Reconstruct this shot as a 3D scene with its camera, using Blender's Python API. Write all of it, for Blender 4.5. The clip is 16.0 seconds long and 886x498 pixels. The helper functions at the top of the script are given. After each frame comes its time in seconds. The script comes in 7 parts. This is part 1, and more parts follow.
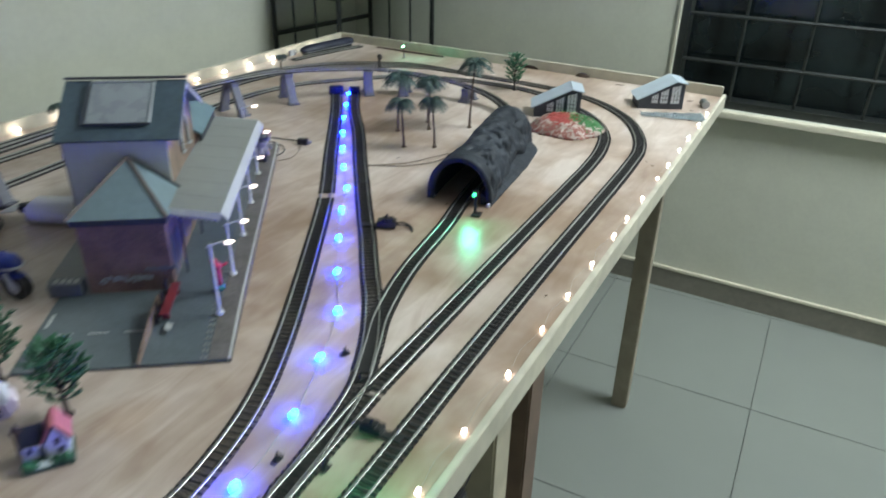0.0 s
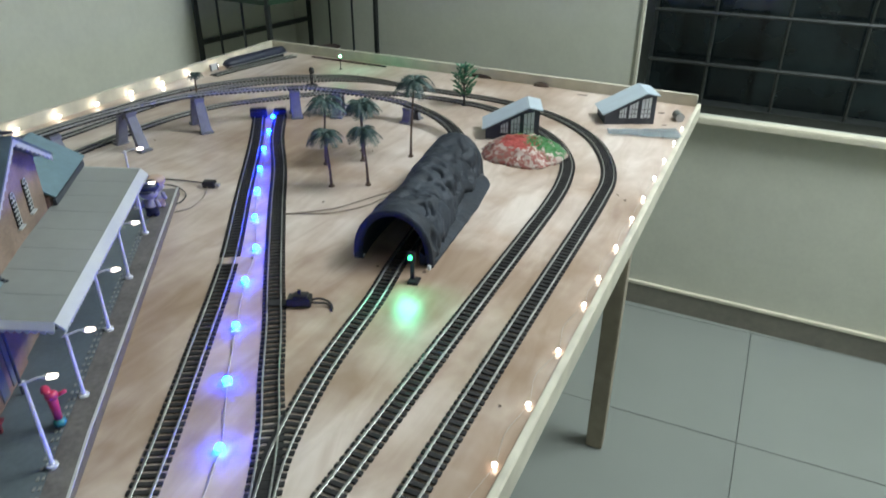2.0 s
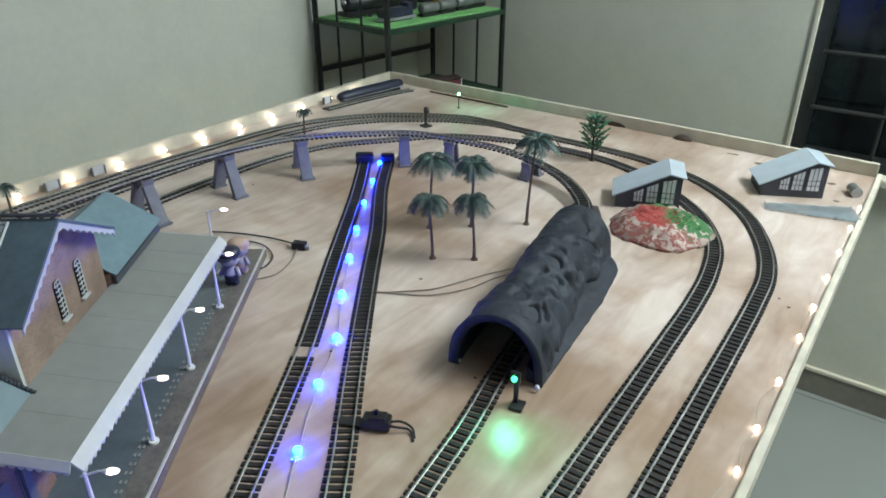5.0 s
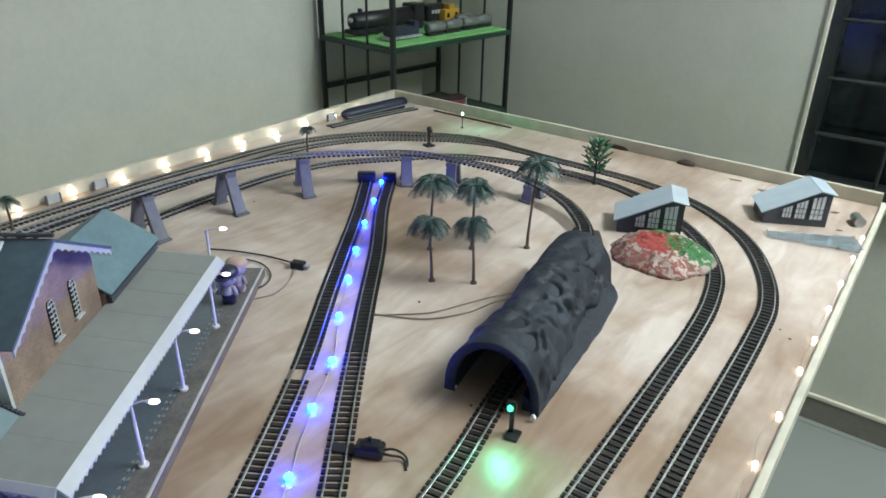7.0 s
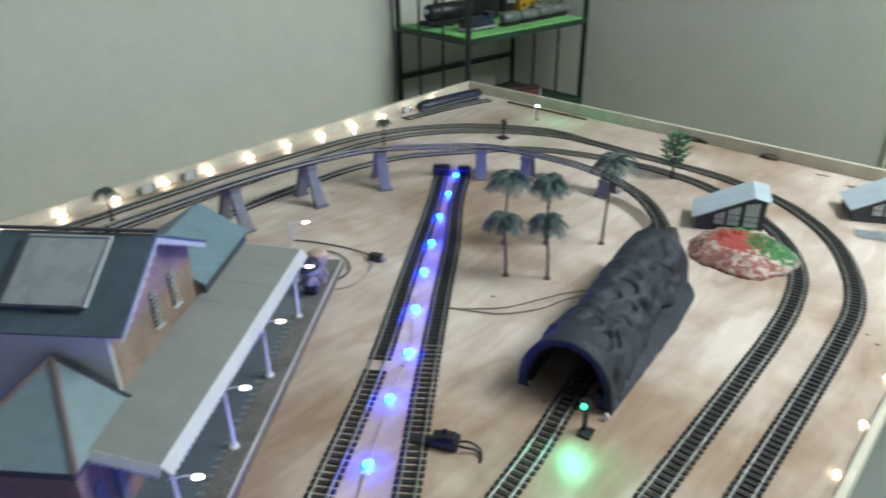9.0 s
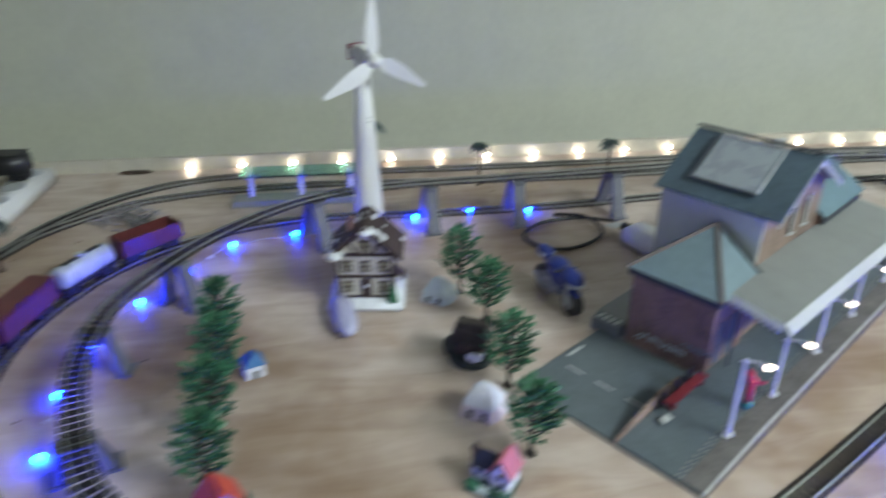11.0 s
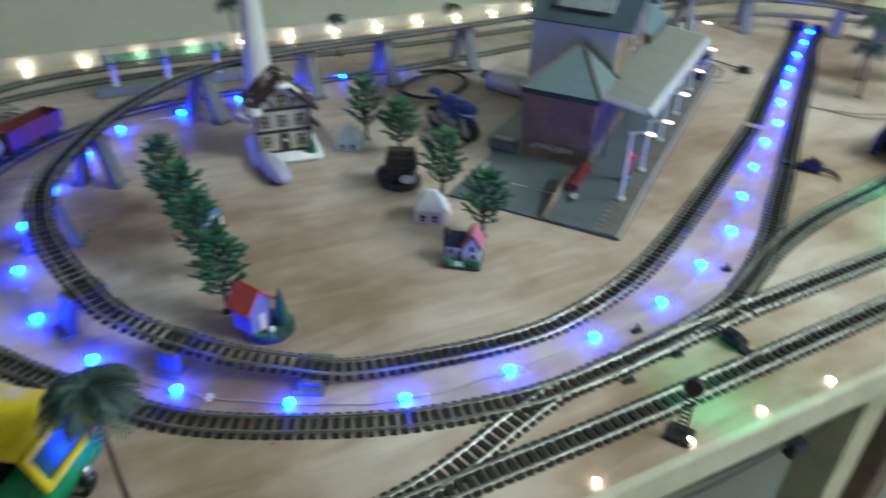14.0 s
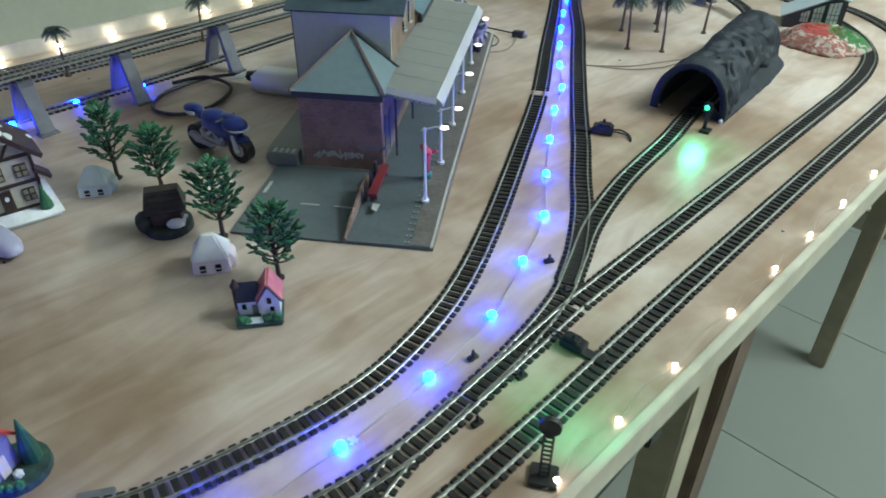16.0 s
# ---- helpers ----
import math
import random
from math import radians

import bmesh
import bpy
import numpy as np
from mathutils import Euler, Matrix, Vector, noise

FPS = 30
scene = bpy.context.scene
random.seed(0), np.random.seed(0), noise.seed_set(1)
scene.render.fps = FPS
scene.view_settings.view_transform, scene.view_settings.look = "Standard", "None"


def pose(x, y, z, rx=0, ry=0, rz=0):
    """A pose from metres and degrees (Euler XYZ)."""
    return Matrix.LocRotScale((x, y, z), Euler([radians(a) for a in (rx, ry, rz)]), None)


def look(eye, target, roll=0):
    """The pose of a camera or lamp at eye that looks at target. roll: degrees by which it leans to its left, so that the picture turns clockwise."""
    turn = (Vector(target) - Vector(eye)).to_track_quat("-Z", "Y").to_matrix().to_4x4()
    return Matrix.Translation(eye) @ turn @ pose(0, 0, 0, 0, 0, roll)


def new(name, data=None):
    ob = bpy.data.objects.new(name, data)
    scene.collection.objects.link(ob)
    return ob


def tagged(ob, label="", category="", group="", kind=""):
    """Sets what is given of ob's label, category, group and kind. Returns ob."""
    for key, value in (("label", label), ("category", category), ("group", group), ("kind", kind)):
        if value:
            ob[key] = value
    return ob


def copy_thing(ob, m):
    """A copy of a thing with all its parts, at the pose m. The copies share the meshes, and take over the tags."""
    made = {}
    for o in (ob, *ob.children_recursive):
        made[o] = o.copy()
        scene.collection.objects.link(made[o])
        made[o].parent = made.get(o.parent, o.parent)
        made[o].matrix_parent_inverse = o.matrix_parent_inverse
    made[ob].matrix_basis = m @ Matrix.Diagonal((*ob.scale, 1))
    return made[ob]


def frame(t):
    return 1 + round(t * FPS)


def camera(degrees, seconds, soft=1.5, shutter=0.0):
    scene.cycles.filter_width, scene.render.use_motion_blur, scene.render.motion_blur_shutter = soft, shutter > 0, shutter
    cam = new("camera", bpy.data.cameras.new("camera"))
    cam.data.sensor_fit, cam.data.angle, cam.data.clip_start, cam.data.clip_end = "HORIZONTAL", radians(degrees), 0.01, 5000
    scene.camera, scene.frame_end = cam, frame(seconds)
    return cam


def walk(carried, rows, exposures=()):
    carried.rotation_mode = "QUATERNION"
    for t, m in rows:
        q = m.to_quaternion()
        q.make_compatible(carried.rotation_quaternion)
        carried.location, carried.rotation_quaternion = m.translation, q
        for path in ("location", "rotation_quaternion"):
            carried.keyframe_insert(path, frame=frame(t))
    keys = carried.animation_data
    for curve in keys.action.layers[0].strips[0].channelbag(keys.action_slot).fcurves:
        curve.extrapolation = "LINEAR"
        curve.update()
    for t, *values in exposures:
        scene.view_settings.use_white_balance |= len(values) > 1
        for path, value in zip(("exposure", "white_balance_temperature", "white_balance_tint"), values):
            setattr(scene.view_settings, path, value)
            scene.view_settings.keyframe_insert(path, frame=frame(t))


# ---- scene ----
cam = camera(64.6, 16.0, 1.7, 0.8)
PATH = [
    (0, (0.226, -0.505, 1.444), (-0.599, 1.063, 0.517), 1.2),
    (0.5, (0.182, -0.404, 1.435), (-0.570, 1.207, 0.519), 0.6),
    (1, (0.132, -0.342, 1.431), (-0.511, 1.297, 0.482), 0.5),
    (1.5, (0.138, -0.291, 1.434), (-0.597, 1.291, 0.456), 0.2),
    (2, (0.155, -0.257, 1.438), (-0.586, 1.342, 0.492), 0.3),
    (2.5, (0.149, -0.241, 1.449), (-0.649, 1.357, 0.550), -0.3),
    (3, (0.161, -0.179, 1.452), (-0.830, 1.305, 0.547), 0.9),
    (3.5, (0.112, -0.118, 1.453), (-0.922, 1.325, 0.531), 0.2),
    (4, (0.063, -0.081, 1.453), (-0.948, 1.366, 0.512), -0.0),
    (6.3, (0.058, -0.077, 1.466), (-0.983, 1.398, 0.605), 0.3),
    (6.5, (0.059, -0.077, 1.467), (-0.976, 1.401, 0.605), 0.7),
    (7, (0.057, -0.066, 1.465), (-0.983, 1.400, 0.589), 1.1),
    (7.5, (0.054, -0.061, 1.464), (-0.993, 1.400, 0.586), 1.1),
    (8, (0.051, -0.058, 1.464), (-0.998, 1.393, 0.574), 1.4),
    (8.2, (0.052, -0.057, 1.468), (-1.002, 1.386, 0.570), 1.1),
    (10.3, (0.071, -0.208, 1.489), (-1.554, 0.553, 0.605), -0.4),
    (10.5, (0.099, -0.239, 1.484), (-1.591, 0.368, 0.604), 0.4),
    (11, (0.158, -0.351, 1.469), (-1.605, -0.121, 0.554), 0.2),
    (11.5, (0.182, -0.498, 1.476), (-1.570, -0.316, 0.529), -0.7),
    (12, (0.228, -0.588, 1.454), (-1.473, -0.253, 0.456), -0.3),
    (12.5, (0.258, -0.576, 1.441), (-1.435, -0.263, 0.424), -0.1),
    (13, (0.280, -0.551, 1.427), (-1.396, -0.357, 0.354), -0.5),
    (13.5, (0.283, -0.545, 1.426), (-1.351, -0.090, 0.367), -0.3),
    (14, (0.263, -0.577, 1.418), (-1.218, 0.198, 0.320), 1.5),
    (14.5, (0.252, -0.572, 1.413), (-1.072, 0.409, 0.281), 1.6),
    (15, (0.236, -0.500, 1.403), (-1.038, 0.537, 0.261), 1.1),
    (15.5, (0.196, -0.486, 1.406), (-0.971, 0.664, 0.258), 0.6),
    (16, (0.166, -0.493, 1.406), (-0.975, 0.679, 0.256), 0.4),
]
EXPOSURES = [(0, -0.12, 6500, 10), (4, -0.12, 6500, 10), (8.2, -0.06, 6500, 10), (10.3, -0.06, 6500, 10), (11, 0.08, 6500, 9), (12, 0.16, 6500, 7), (12.5, 0.14, 6500, 6), (13, 0.02, 6500, 4), (14, -0.08, 6500, 0), (14.5, -0.08, 6500, 0), (16, -0.06, 6500, 0)]
walk(cam, [(t, look(eye, target, roll)) for t, eye, target, roll in PATH], EXPOSURES)

T = 0.95  # height of the layout board above the floor

# ---- light ----
world = bpy.data.worlds.new("night")
world.use_nodes = True
scene.world = world
world.node_tree.nodes["Background"].inputs[0].default_value = (0.010, 0.014, 0.022, 1)
world.node_tree.nodes["Background"].inputs[1].default_value = 1.0


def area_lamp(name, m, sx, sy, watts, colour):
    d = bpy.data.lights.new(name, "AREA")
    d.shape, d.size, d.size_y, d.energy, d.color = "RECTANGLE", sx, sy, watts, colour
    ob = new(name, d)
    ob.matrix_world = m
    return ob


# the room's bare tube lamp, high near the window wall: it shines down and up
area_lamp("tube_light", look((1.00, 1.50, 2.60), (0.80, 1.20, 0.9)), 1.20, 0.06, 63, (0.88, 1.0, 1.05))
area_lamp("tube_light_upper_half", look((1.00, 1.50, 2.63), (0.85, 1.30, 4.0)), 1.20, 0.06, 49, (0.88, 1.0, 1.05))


def led_beam(name, m, watts, colour, cone):
    """The beam of a small lensed signal lamp."""
    d = bpy.data.lights.new(name, "SPOT")
    d.energy, d.color, d.spot_size, d.spot_blend, d.shadow_soft_size = watts, colour, math.radians(cone), 1.0, 0.016
    ob = new(name, d)
    ob.matrix_world = m
    return ob


led_beam("tunnel_signal_beam", look((-0.2285, 0.456, T + 0.039), (-0.100, 0.27, T - 0.002)), 0.40, (0.12, 1.0, 0.58), 168)
led_beam("mast_signal_beam", look((-0.0235, -0.172, T + 0.058), (-0.050, -0.08, T + 0.0)), 0.36, (0.02, 1.0, 0.52), 140)

led_beam("yard_lamp_beam", look((-0.930, 1.412, T + 0.040), (-0.780, 1.455, T + 0.0)), 0.30, (0.05, 1.0, 0.52), 100)
led_beam("loop_signal_beam", look((-0.588, -0.962, T + 0.034), (-0.42, -0.935, T + 0.0)), 0.32, (0.02, 1.0, 0.40), 110)

# ---- materials ----


def tree_of(name):
    m = bpy.data.materials.new(name)
    m.use_nodes = True
    return m, m.node_tree, m.node_tree.nodes["Principled BSDF"]


def mat(name, colour, rough=0.6, metal=0.0, vary=0.12, scale=40.0, bump=0.0, bump_scale=None, spread=0.0, spec=0.5, colour2=None, coords="Object"):
    """Base colour with a coarse and a fine noise, roughness variation and a fine relief."""
    m, nt, b = tree_of(name)
    n = nt.nodes
    co = n.new("ShaderNodeTexCoord")
    big = n.new("ShaderNodeTexNoise")
    big.inputs["Scale"].default_value, big.inputs["Detail"].default_value = scale * 0.22, 4
    fine = n.new("ShaderNodeTexNoise")
    fine.inputs["Scale"].default_value, fine.inputs["Detail"].default_value = scale, 6
    nt.links.new(co.outputs[coords], big.inputs["Vector"])
    nt.links.new(co.outputs[coords], fine.inputs["Vector"])
    mixv = n.new("ShaderNodeMath")
    mixv.operation = "ADD"
    nt.links.new(big.outputs["Fac"], mixv.inputs[0])
    nt.links.new(fine.outputs["Fac"], mixv.inputs[1])
    half = n.new("ShaderNodeMath")
    half.operation = "MULTIPLY"
    half.inputs[1].default_value = 0.5
    nt.links.new(mixv.outputs[0], half.inputs[0])
    ramp = n.new("ShaderNodeValToRGB")
    c2 = colour2 or [c * (1 - 2.2 * vary) for c in colour]
    c1 = [min(1, c * (1 + 1.2 * vary)) for c in colour]
    ramp.color_ramp.elements[0].position, ramp.color_ramp.elements[1].position = 0.32, 0.68
    ramp.color_ramp.elements[0].color = (*c2, 1)
    ramp.color_ramp.elements[1].color = (*c1, 1)
    nt.links.new(half.outputs[0], ramp.inputs[0])
    out = ramp.outputs[0]
    if spread:
        oi = n.new("ShaderNodeObjectInfo")
        hsv = n.new("ShaderNodeHueSaturation")
        mr = n.new("ShaderNodeMapRange")
        mr.inputs["To Min"].default_value, mr.inputs["To Max"].default_value = 1 - spread, 1 + spread
        nt.links.new(oi.outputs["Random"], mr.inputs["Value"])
        nt.links.new(mr.outputs[0], hsv.inputs["Value"])
        nt.links.new(out, hsv.inputs["Color"])
        out = hsv.outputs[0]
    nt.links.new(out, b.inputs["Base Color"])
    rr = n.new("ShaderNodeMapRange")
    rr.inputs["To Min"].default_value, rr.inputs["To Max"].default_value = max(0.02, rough - 0.1), min(1, rough + 0.1)
    nt.links.new(fine.outputs["Fac"], rr.inputs["Value"])
    nt.links.new(rr.outputs[0], b.inputs["Roughness"])
    b.inputs["Metallic"].default_value = metal
    b.inputs["Specular IOR Level"].default_value = spec
    if bump:
        bp = n.new("ShaderNodeBump")
        bp.inputs["Strength"].default_value, bp.inputs["Distance"].default_value = bump, 0.002
        if bump_scale:
            bt = n.new("ShaderNodeTexNoise")
            bt.inputs["Scale"].default_value, bt.inputs["Detail"].default_value = bump_scale, 5
            nt.links.new(co.outputs[coords], bt.inputs["Vector"])
            nt.links.new(bt.outputs["Fac"], bp.inputs["Height"])
        else:
            nt.links.new(fine.outputs["Fac"], bp.inputs["Height"])
        nt.links.new(bp.outputs[0], b.inputs["Normal"])
    return m


def glow(name, colour, strength):
    m, nt, b = tree_of(name)
    b.inputs["Base Color"].default_value = (*colour, 1)
    b.inputs["Emission Color"].default_value = (*colour, 1)
    b.inputs["Emission Strength"].default_value = strength
    return m


def glass(name, colour=(1, 1, 1), rough=0.02):
    m, nt, b = tree_of(name)
    b.inputs["Base Color"].default_value = (*colour, 1)
    b.inputs["Roughness"].default_value = rough
    b.inputs["Transmission Weight"].default_value = 1.0
    b.inputs["IOR"].default_value = 1.45
    return m


def plywood():
    """Pale birch plywood: long grain along y, blotches, brown stains and scuffs."""
    m, nt, b = tree_of("plywood")
    n = nt.nodes
    co = n.new("ShaderNodeTexCoord")
    mp = n.new("ShaderNodeMapping")
    mp.inputs["Scale"].default_value = (10.0, 2.2, 4.0)
    nt.links.new(co.outputs["Object"], mp.inputs[0])
    grain = n.new("ShaderNodeTexNoise")
    grain.inputs["Scale"].default_value, grain.inputs["Detail"].default_value = 3.0, 9
    grain.inputs["Distortion"].default_value = 1.1
    nt.links.new(mp.outputs[0], grain.inputs["Vector"])
    blot = n.new("ShaderNodeTexNoise")
    blot.inputs["Scale"].default_value, blot.inputs["Detail"].default_value = 4.6, 6
    nt.links.new(co.outputs["Object"], blot.inputs["Vector"])
    r1 = n.new("ShaderNodeValToRGB")
    e = r1.color_ramp.elements
    e[0].position, e[1].position = 0.30, 0.72
    e[0].color, e[1].color = (0.47, 0.370, 0.305, 1), (0.68, 0.595, 0.535, 1)
    nt.links.new(grain.outputs["Fac"], r1.inputs[0])
    r2 = n.new("ShaderNodeValToRGB")
    e = r2.color_ramp.elements
    e[0].position, e[1].position = 0.36, 0.60
    e[0].color, e[1].color = (0.57, 0.48, 0.40, 1), (1, 1, 1, 1)
    nt.links.new(blot.outputs["Fac"], r2.inputs[0])
    mul = n.new("ShaderNodeMix")
    mul.data_type, mul.blend_type = "RGBA", "MULTIPLY"
    mul.inputs["Factor"].default_value = 1
    nt.links.new(r1.outputs[0], mul.inputs["A"])
    nt.links.new(r2.outputs[0], mul.inputs["B"])
    stain = n.new("ShaderNodeTexNoise")
    stain.inputs["Scale"].default_value, stain.inputs["Detail"].default_value = 9.0, 3
    nt.links.new(co.outputs["Object"], stain.inputs["Vector"])
    r3 = n.new("ShaderNodeValToRGB")
    e = r3.color_ramp.elements
    e[0].position, e[1].position = 0.58, 0.72
    e[0].color, e[1].color = (1, 1, 1, 1), (0.78, 0.68, 0.59, 1)
    nt.links.new(stain.outputs["Fac"], r3.inputs[0])
    mul2 = n.new("ShaderNodeMix")
    mul2.data_type, mul2.blend_type = "RGBA", "MULTIPLY"
    mul2.inputs["Factor"].default_value = 0.8
    nt.links.new(mul.outputs["Result"], mul2.inputs["A"])
    nt.links.new(r3.outputs[0], mul2.inputs["B"])
    nt.links.new(mul2.outputs["Result"], b.inputs["Base Color"])
    b.inputs["Roughness"].default_value = 0.31
    bp = n.new("ShaderNodeBump")
    bp.inputs["Strength"].default_value, bp.inputs["Distance"].default_value = 0.12, 0.001
    nt.links.new(grain.outputs["Fac"], bp.inputs["Height"])
    nt.links.new(bp.outputs[0], b.inputs["Normal"])
    return m


PLY = plywood()
PALE_WOOD = mat("pale_wood", (0.58, 0.545, 0.44), 0.55, scale=30, bump=0.15)
LEG_WOOD = mat("leg_wood", (0.33, 0.285, 0.215), 0.6, scale=25, bump=0.2)
PALE_LEG = mat("pale_leg_wood", (0.50, 0.45, 0.34), 0.6, vary=0.16, scale=22, bump=0.2)
BROWN_LEG = mat("brown_leg_wood", (0.17, 0.115, 0.085), 0.6, vary=0.2, scale=22, bump=0.2)
WALL = mat("wall_paint", (0.55, 0.555, 0.465), 0.62, vary=0.03, scale=60, bump=0.08)
SKIRT = mat("skirting_stone", (0.20, 0.185, 0.15), 0.35, vary=0.08, scale=50)
SKIRT_EDGE = mat("skirting_edge", (0.62, 0.58, 0.46), 0.5, vary=0.05)
TILE = mat("floor_tile", (0.208, 0.222, 0.203), 0.30, vary=0.02, scale=5, spread=0.025)
glaze = TILE.node_tree.nodes["Principled BSDF"].inputs["Roughness"]
TILE.node_tree.links.remove(glaze.links[0])
glaze.default_value = 0.32
GROUT = mat("grout", (0.190, 0.200, 0.185), 0.8)
CEIL = mat("ceiling_paint", (0.75, 0.74, 0.70), 0.8, vary=0.03)
BLACK_METAL = mat("black_metal", (0.022, 0.026, 0.024), 0.4, metal=0.2, vary=0.2)
GREEN_METAL = mat("green_metal", (0.012, 0.045, 0.020), 0.45, vary=0.2)
GREEN_MAT = mat("green_felt", (0.20, 0.50, 0.17), 0.85, vary=0.12, scale=80, bump=0.3)
NIGHT_GLASS = mat("night_glass", (0.013, 0.020, 0.021), 0.14, vary=0.4, scale=9)
RAIL = mat("rail_nickel", (0.50, 0.50, 0.47), 0.44, metal=1.0, vary=0.1, scale=90)
SLEEPER = mat("sleeper_plastic", (0.017, 0.0155, 0.016), 0.6, vary=0.25, scale=200, bump=0.2, spread=0.25)
BLACK = mat("black_plastic", (0.018, 0.018, 0.020), 0.42, vary=0.2)
GREY_PIER = mat("pier_plastic", (0.16, 0.165, 0.19), 0.5, vary=0.12, scale=90, bump=0.15)
ROCK = mat("rock_plaster", (0.026, 0.032, 0.042), 0.62, vary=0.25, scale=45, bump=0.6, bump_scale=140, spec=0.3)
TEAL_CARD = mat("teal_card", (0.070, 0.105, 0.132), 0.5, vary=0.14, scale=120, bump=0.1)
PALE_CARD = mat("pale_card", (0.52, 0.54, 0.55), 0.5, vary=0.06, scale=60)
GREY_CARD = mat("grey_card", (0.235, 0.245, 0.235), 0.45, vary=0.06, scale=60)
WHITE_CARD = mat("white_card", (0.47, 0.485, 0.48), 0.45, vary=0.05, scale=70)
ASPHALT = mat("asphalt_card", (0.110, 0.136, 0.150), 0.34, vary=0.10, scale=160)
PALM_TRUNK = mat("palm_trunk", (0.125, 0.085, 0.055), 0.7, vary=0.2, scale=200, bump=0.4)
PALM_LEAF = mat("palm_leaf", (0.042, 0.085, 0.074), 0.5, vary=0.3, scale=80)
LEAF = mat("tree_leaf", (0.040, 0.180, 0.085), 0.42, vary=0.3, scale=60, spread=0.1)
TRUNK = mat("tree_trunk", (0.035, 0.028, 0.022), 0.6, vary=0.2)
WHITE_PLASTIC = mat("white_plastic", (0.78, 0.78, 0.76), 0.35, vary=0.03)
BLUE_GLOW = glow("blue_led_glow", (0.0010, 0.0190, 1.0), 420)
WARM_GLOW = glow("warm_led_glow", (1.0, 0.90, 0.78), 22)
LAMP_GLOW = glow("lamp_glow", (1.0, 0.82, 0.70), 5)
GREEN_GLOW = glow("green_led_glow", (0.06, 1.0, 0.34), 3.2)

# ---- mesh helpers ----


def bbox(c, s, bevel=0.0, rz=0.0):
    """A bmesh of one bevelled box."""
    bm = bmesh.new()
    bmesh.ops.create_cube(bm, size=1.0)
    bmesh.ops.scale(bm, vec=s, verts=bm.verts)
    if bevel:
        bmesh.ops.bevel(bm, geom=list(bm.edges), offset=bevel, segments=2, affect="EDGES")
    if rz:
        bmesh.ops.rotate(bm, matrix=Matrix.Rotation(radians(rz), 3, "Z"), verts=bm.verts)
    bmesh.ops.translate(bm, vec=c, verts=bm.verts)
    return bm


def join(*bms):
    """Joins bmeshes into the first."""
    first = bms[0]
    for b in bms[1:]:
        tmp = bpy.data.meshes.new("tmp")
        b.to_mesh(tmp)
        first.from_mesh(tmp)
        bpy.data.meshes.remove(tmp)
        b.free()
    return first


def tube(points, radius, seg=8, closed=False, cap=True):
    """A round tube along points; radius is a number or a list."""
    bm = bmesh.new()
    pts = [Vector(p) for p in points]
    rad = radius if isinstance(radius, (list, tuple)) else [radius] * len(pts)
    rings, side = [], None
    for i, p in enumerate(pts):
        a, b = pts[max(i - 1, 0)], pts[min(i + 1, len(pts) - 1)]
        d = (b - a).normalized()
        if side is None:
            side = d.cross(Vector((0, 0, 1))) if abs(d.z) < 0.95 else d.cross(Vector((1, 0, 0)))
        side = (side - d * side.dot(d)).normalized()
        up = d.cross(side)
        rings.append([bm.verts.new(p + (side * math.cos(2 * math.pi * k / seg) + up * math.sin(2 * math.pi * k / seg)) * rad[i]) for k in range(seg)])
    for a, b in zip(rings, rings[1:]):
        for k in range(seg):
            bm.faces.new((a[k], a[(k + 1) % seg], b[(k + 1) % seg], b[k]))
    if cap:
        bm.faces.new(rings[0][::-1])
        bm.faces.new(rings[-1])
    bmesh.ops.recalc_face_normals(bm, faces=bm.faces)
    return bm


def prism(poly, z0, z1):
    """An upright prism over a plan polygon."""
    bm = bmesh.new()
    lo = [bm.verts.new((x, y, z0)) for x, y in poly]
    hi = [bm.verts.new((x, y, z1)) for x, y in poly]
    n = len(poly)
    bm.faces.new(lo[::-1])
    bm.faces.new(hi)
    for i in range(n):
        bm.faces.new((lo[i], lo[(i + 1) % n], hi[(i + 1) % n], hi[i]))
    bmesh.ops.recalc_face_normals(bm, faces=bm.faces)
    return bm


def solid(verts, faces):
    bm = bmesh.new()
    vs = [bm.verts.new(v) for v in verts]
    for f in faces:
        bm.faces.new([vs[i] for i in f])
    bmesh.ops.recalc_face_normals(bm, faces=bm.faces)
    return bm


def slab(corners, thick):
    """A flat plate with the given top corners and a thickness along its normal."""
    p = [Vector(c) for c in corners]
    nrm = (p[1] - p[0]).cross(p[-1] - p[0]).normalized() * thick
    n = len(p)
    return solid([*p, *[q - nrm for q in p]], [tuple(range(n)), tuple(range(2 * n - 1, n - 1, -1)), *[(i, i + n, (i + 1) % n + n, (i + 1) % n) for i in range(n)]])


def ball(c, r, sub=2, squash=(1, 1, 1)):
    bm = bmesh.new()
    bmesh.ops.create_icosphere(bm, subdivisions=sub, radius=r)
    bmesh.ops.scale(bm, vec=squash, verts=bm.verts)
    bmesh.ops.translate(bm, vec=c, verts=bm.verts)
    return bm


def disc(c, r, h, seg=16, axis="Z"):
    bm = bmesh.new()
    bmesh.ops.create_cone(bm, cap_ends=True, segments=seg, radius1=r, radius2=r, depth=h)
    if axis != "Z":
        bmesh.ops.rotate(bm, matrix=Matrix.Rotation(radians(90), 3, "Y" if axis == "X" else "X"), verts=bm.verts)
    bmesh.ops.translate(bm, vec=c, verts=bm.verts)
    return bm


def mesh_of(name, bm, material, smooth=False):
    me = bpy.data.meshes.new(name)
    bm.to_mesh(me)
    bm.free()
    me.materials.append(material)
    if smooth:
        for p in me.polygons:
            p.use_smooth = True
    return me


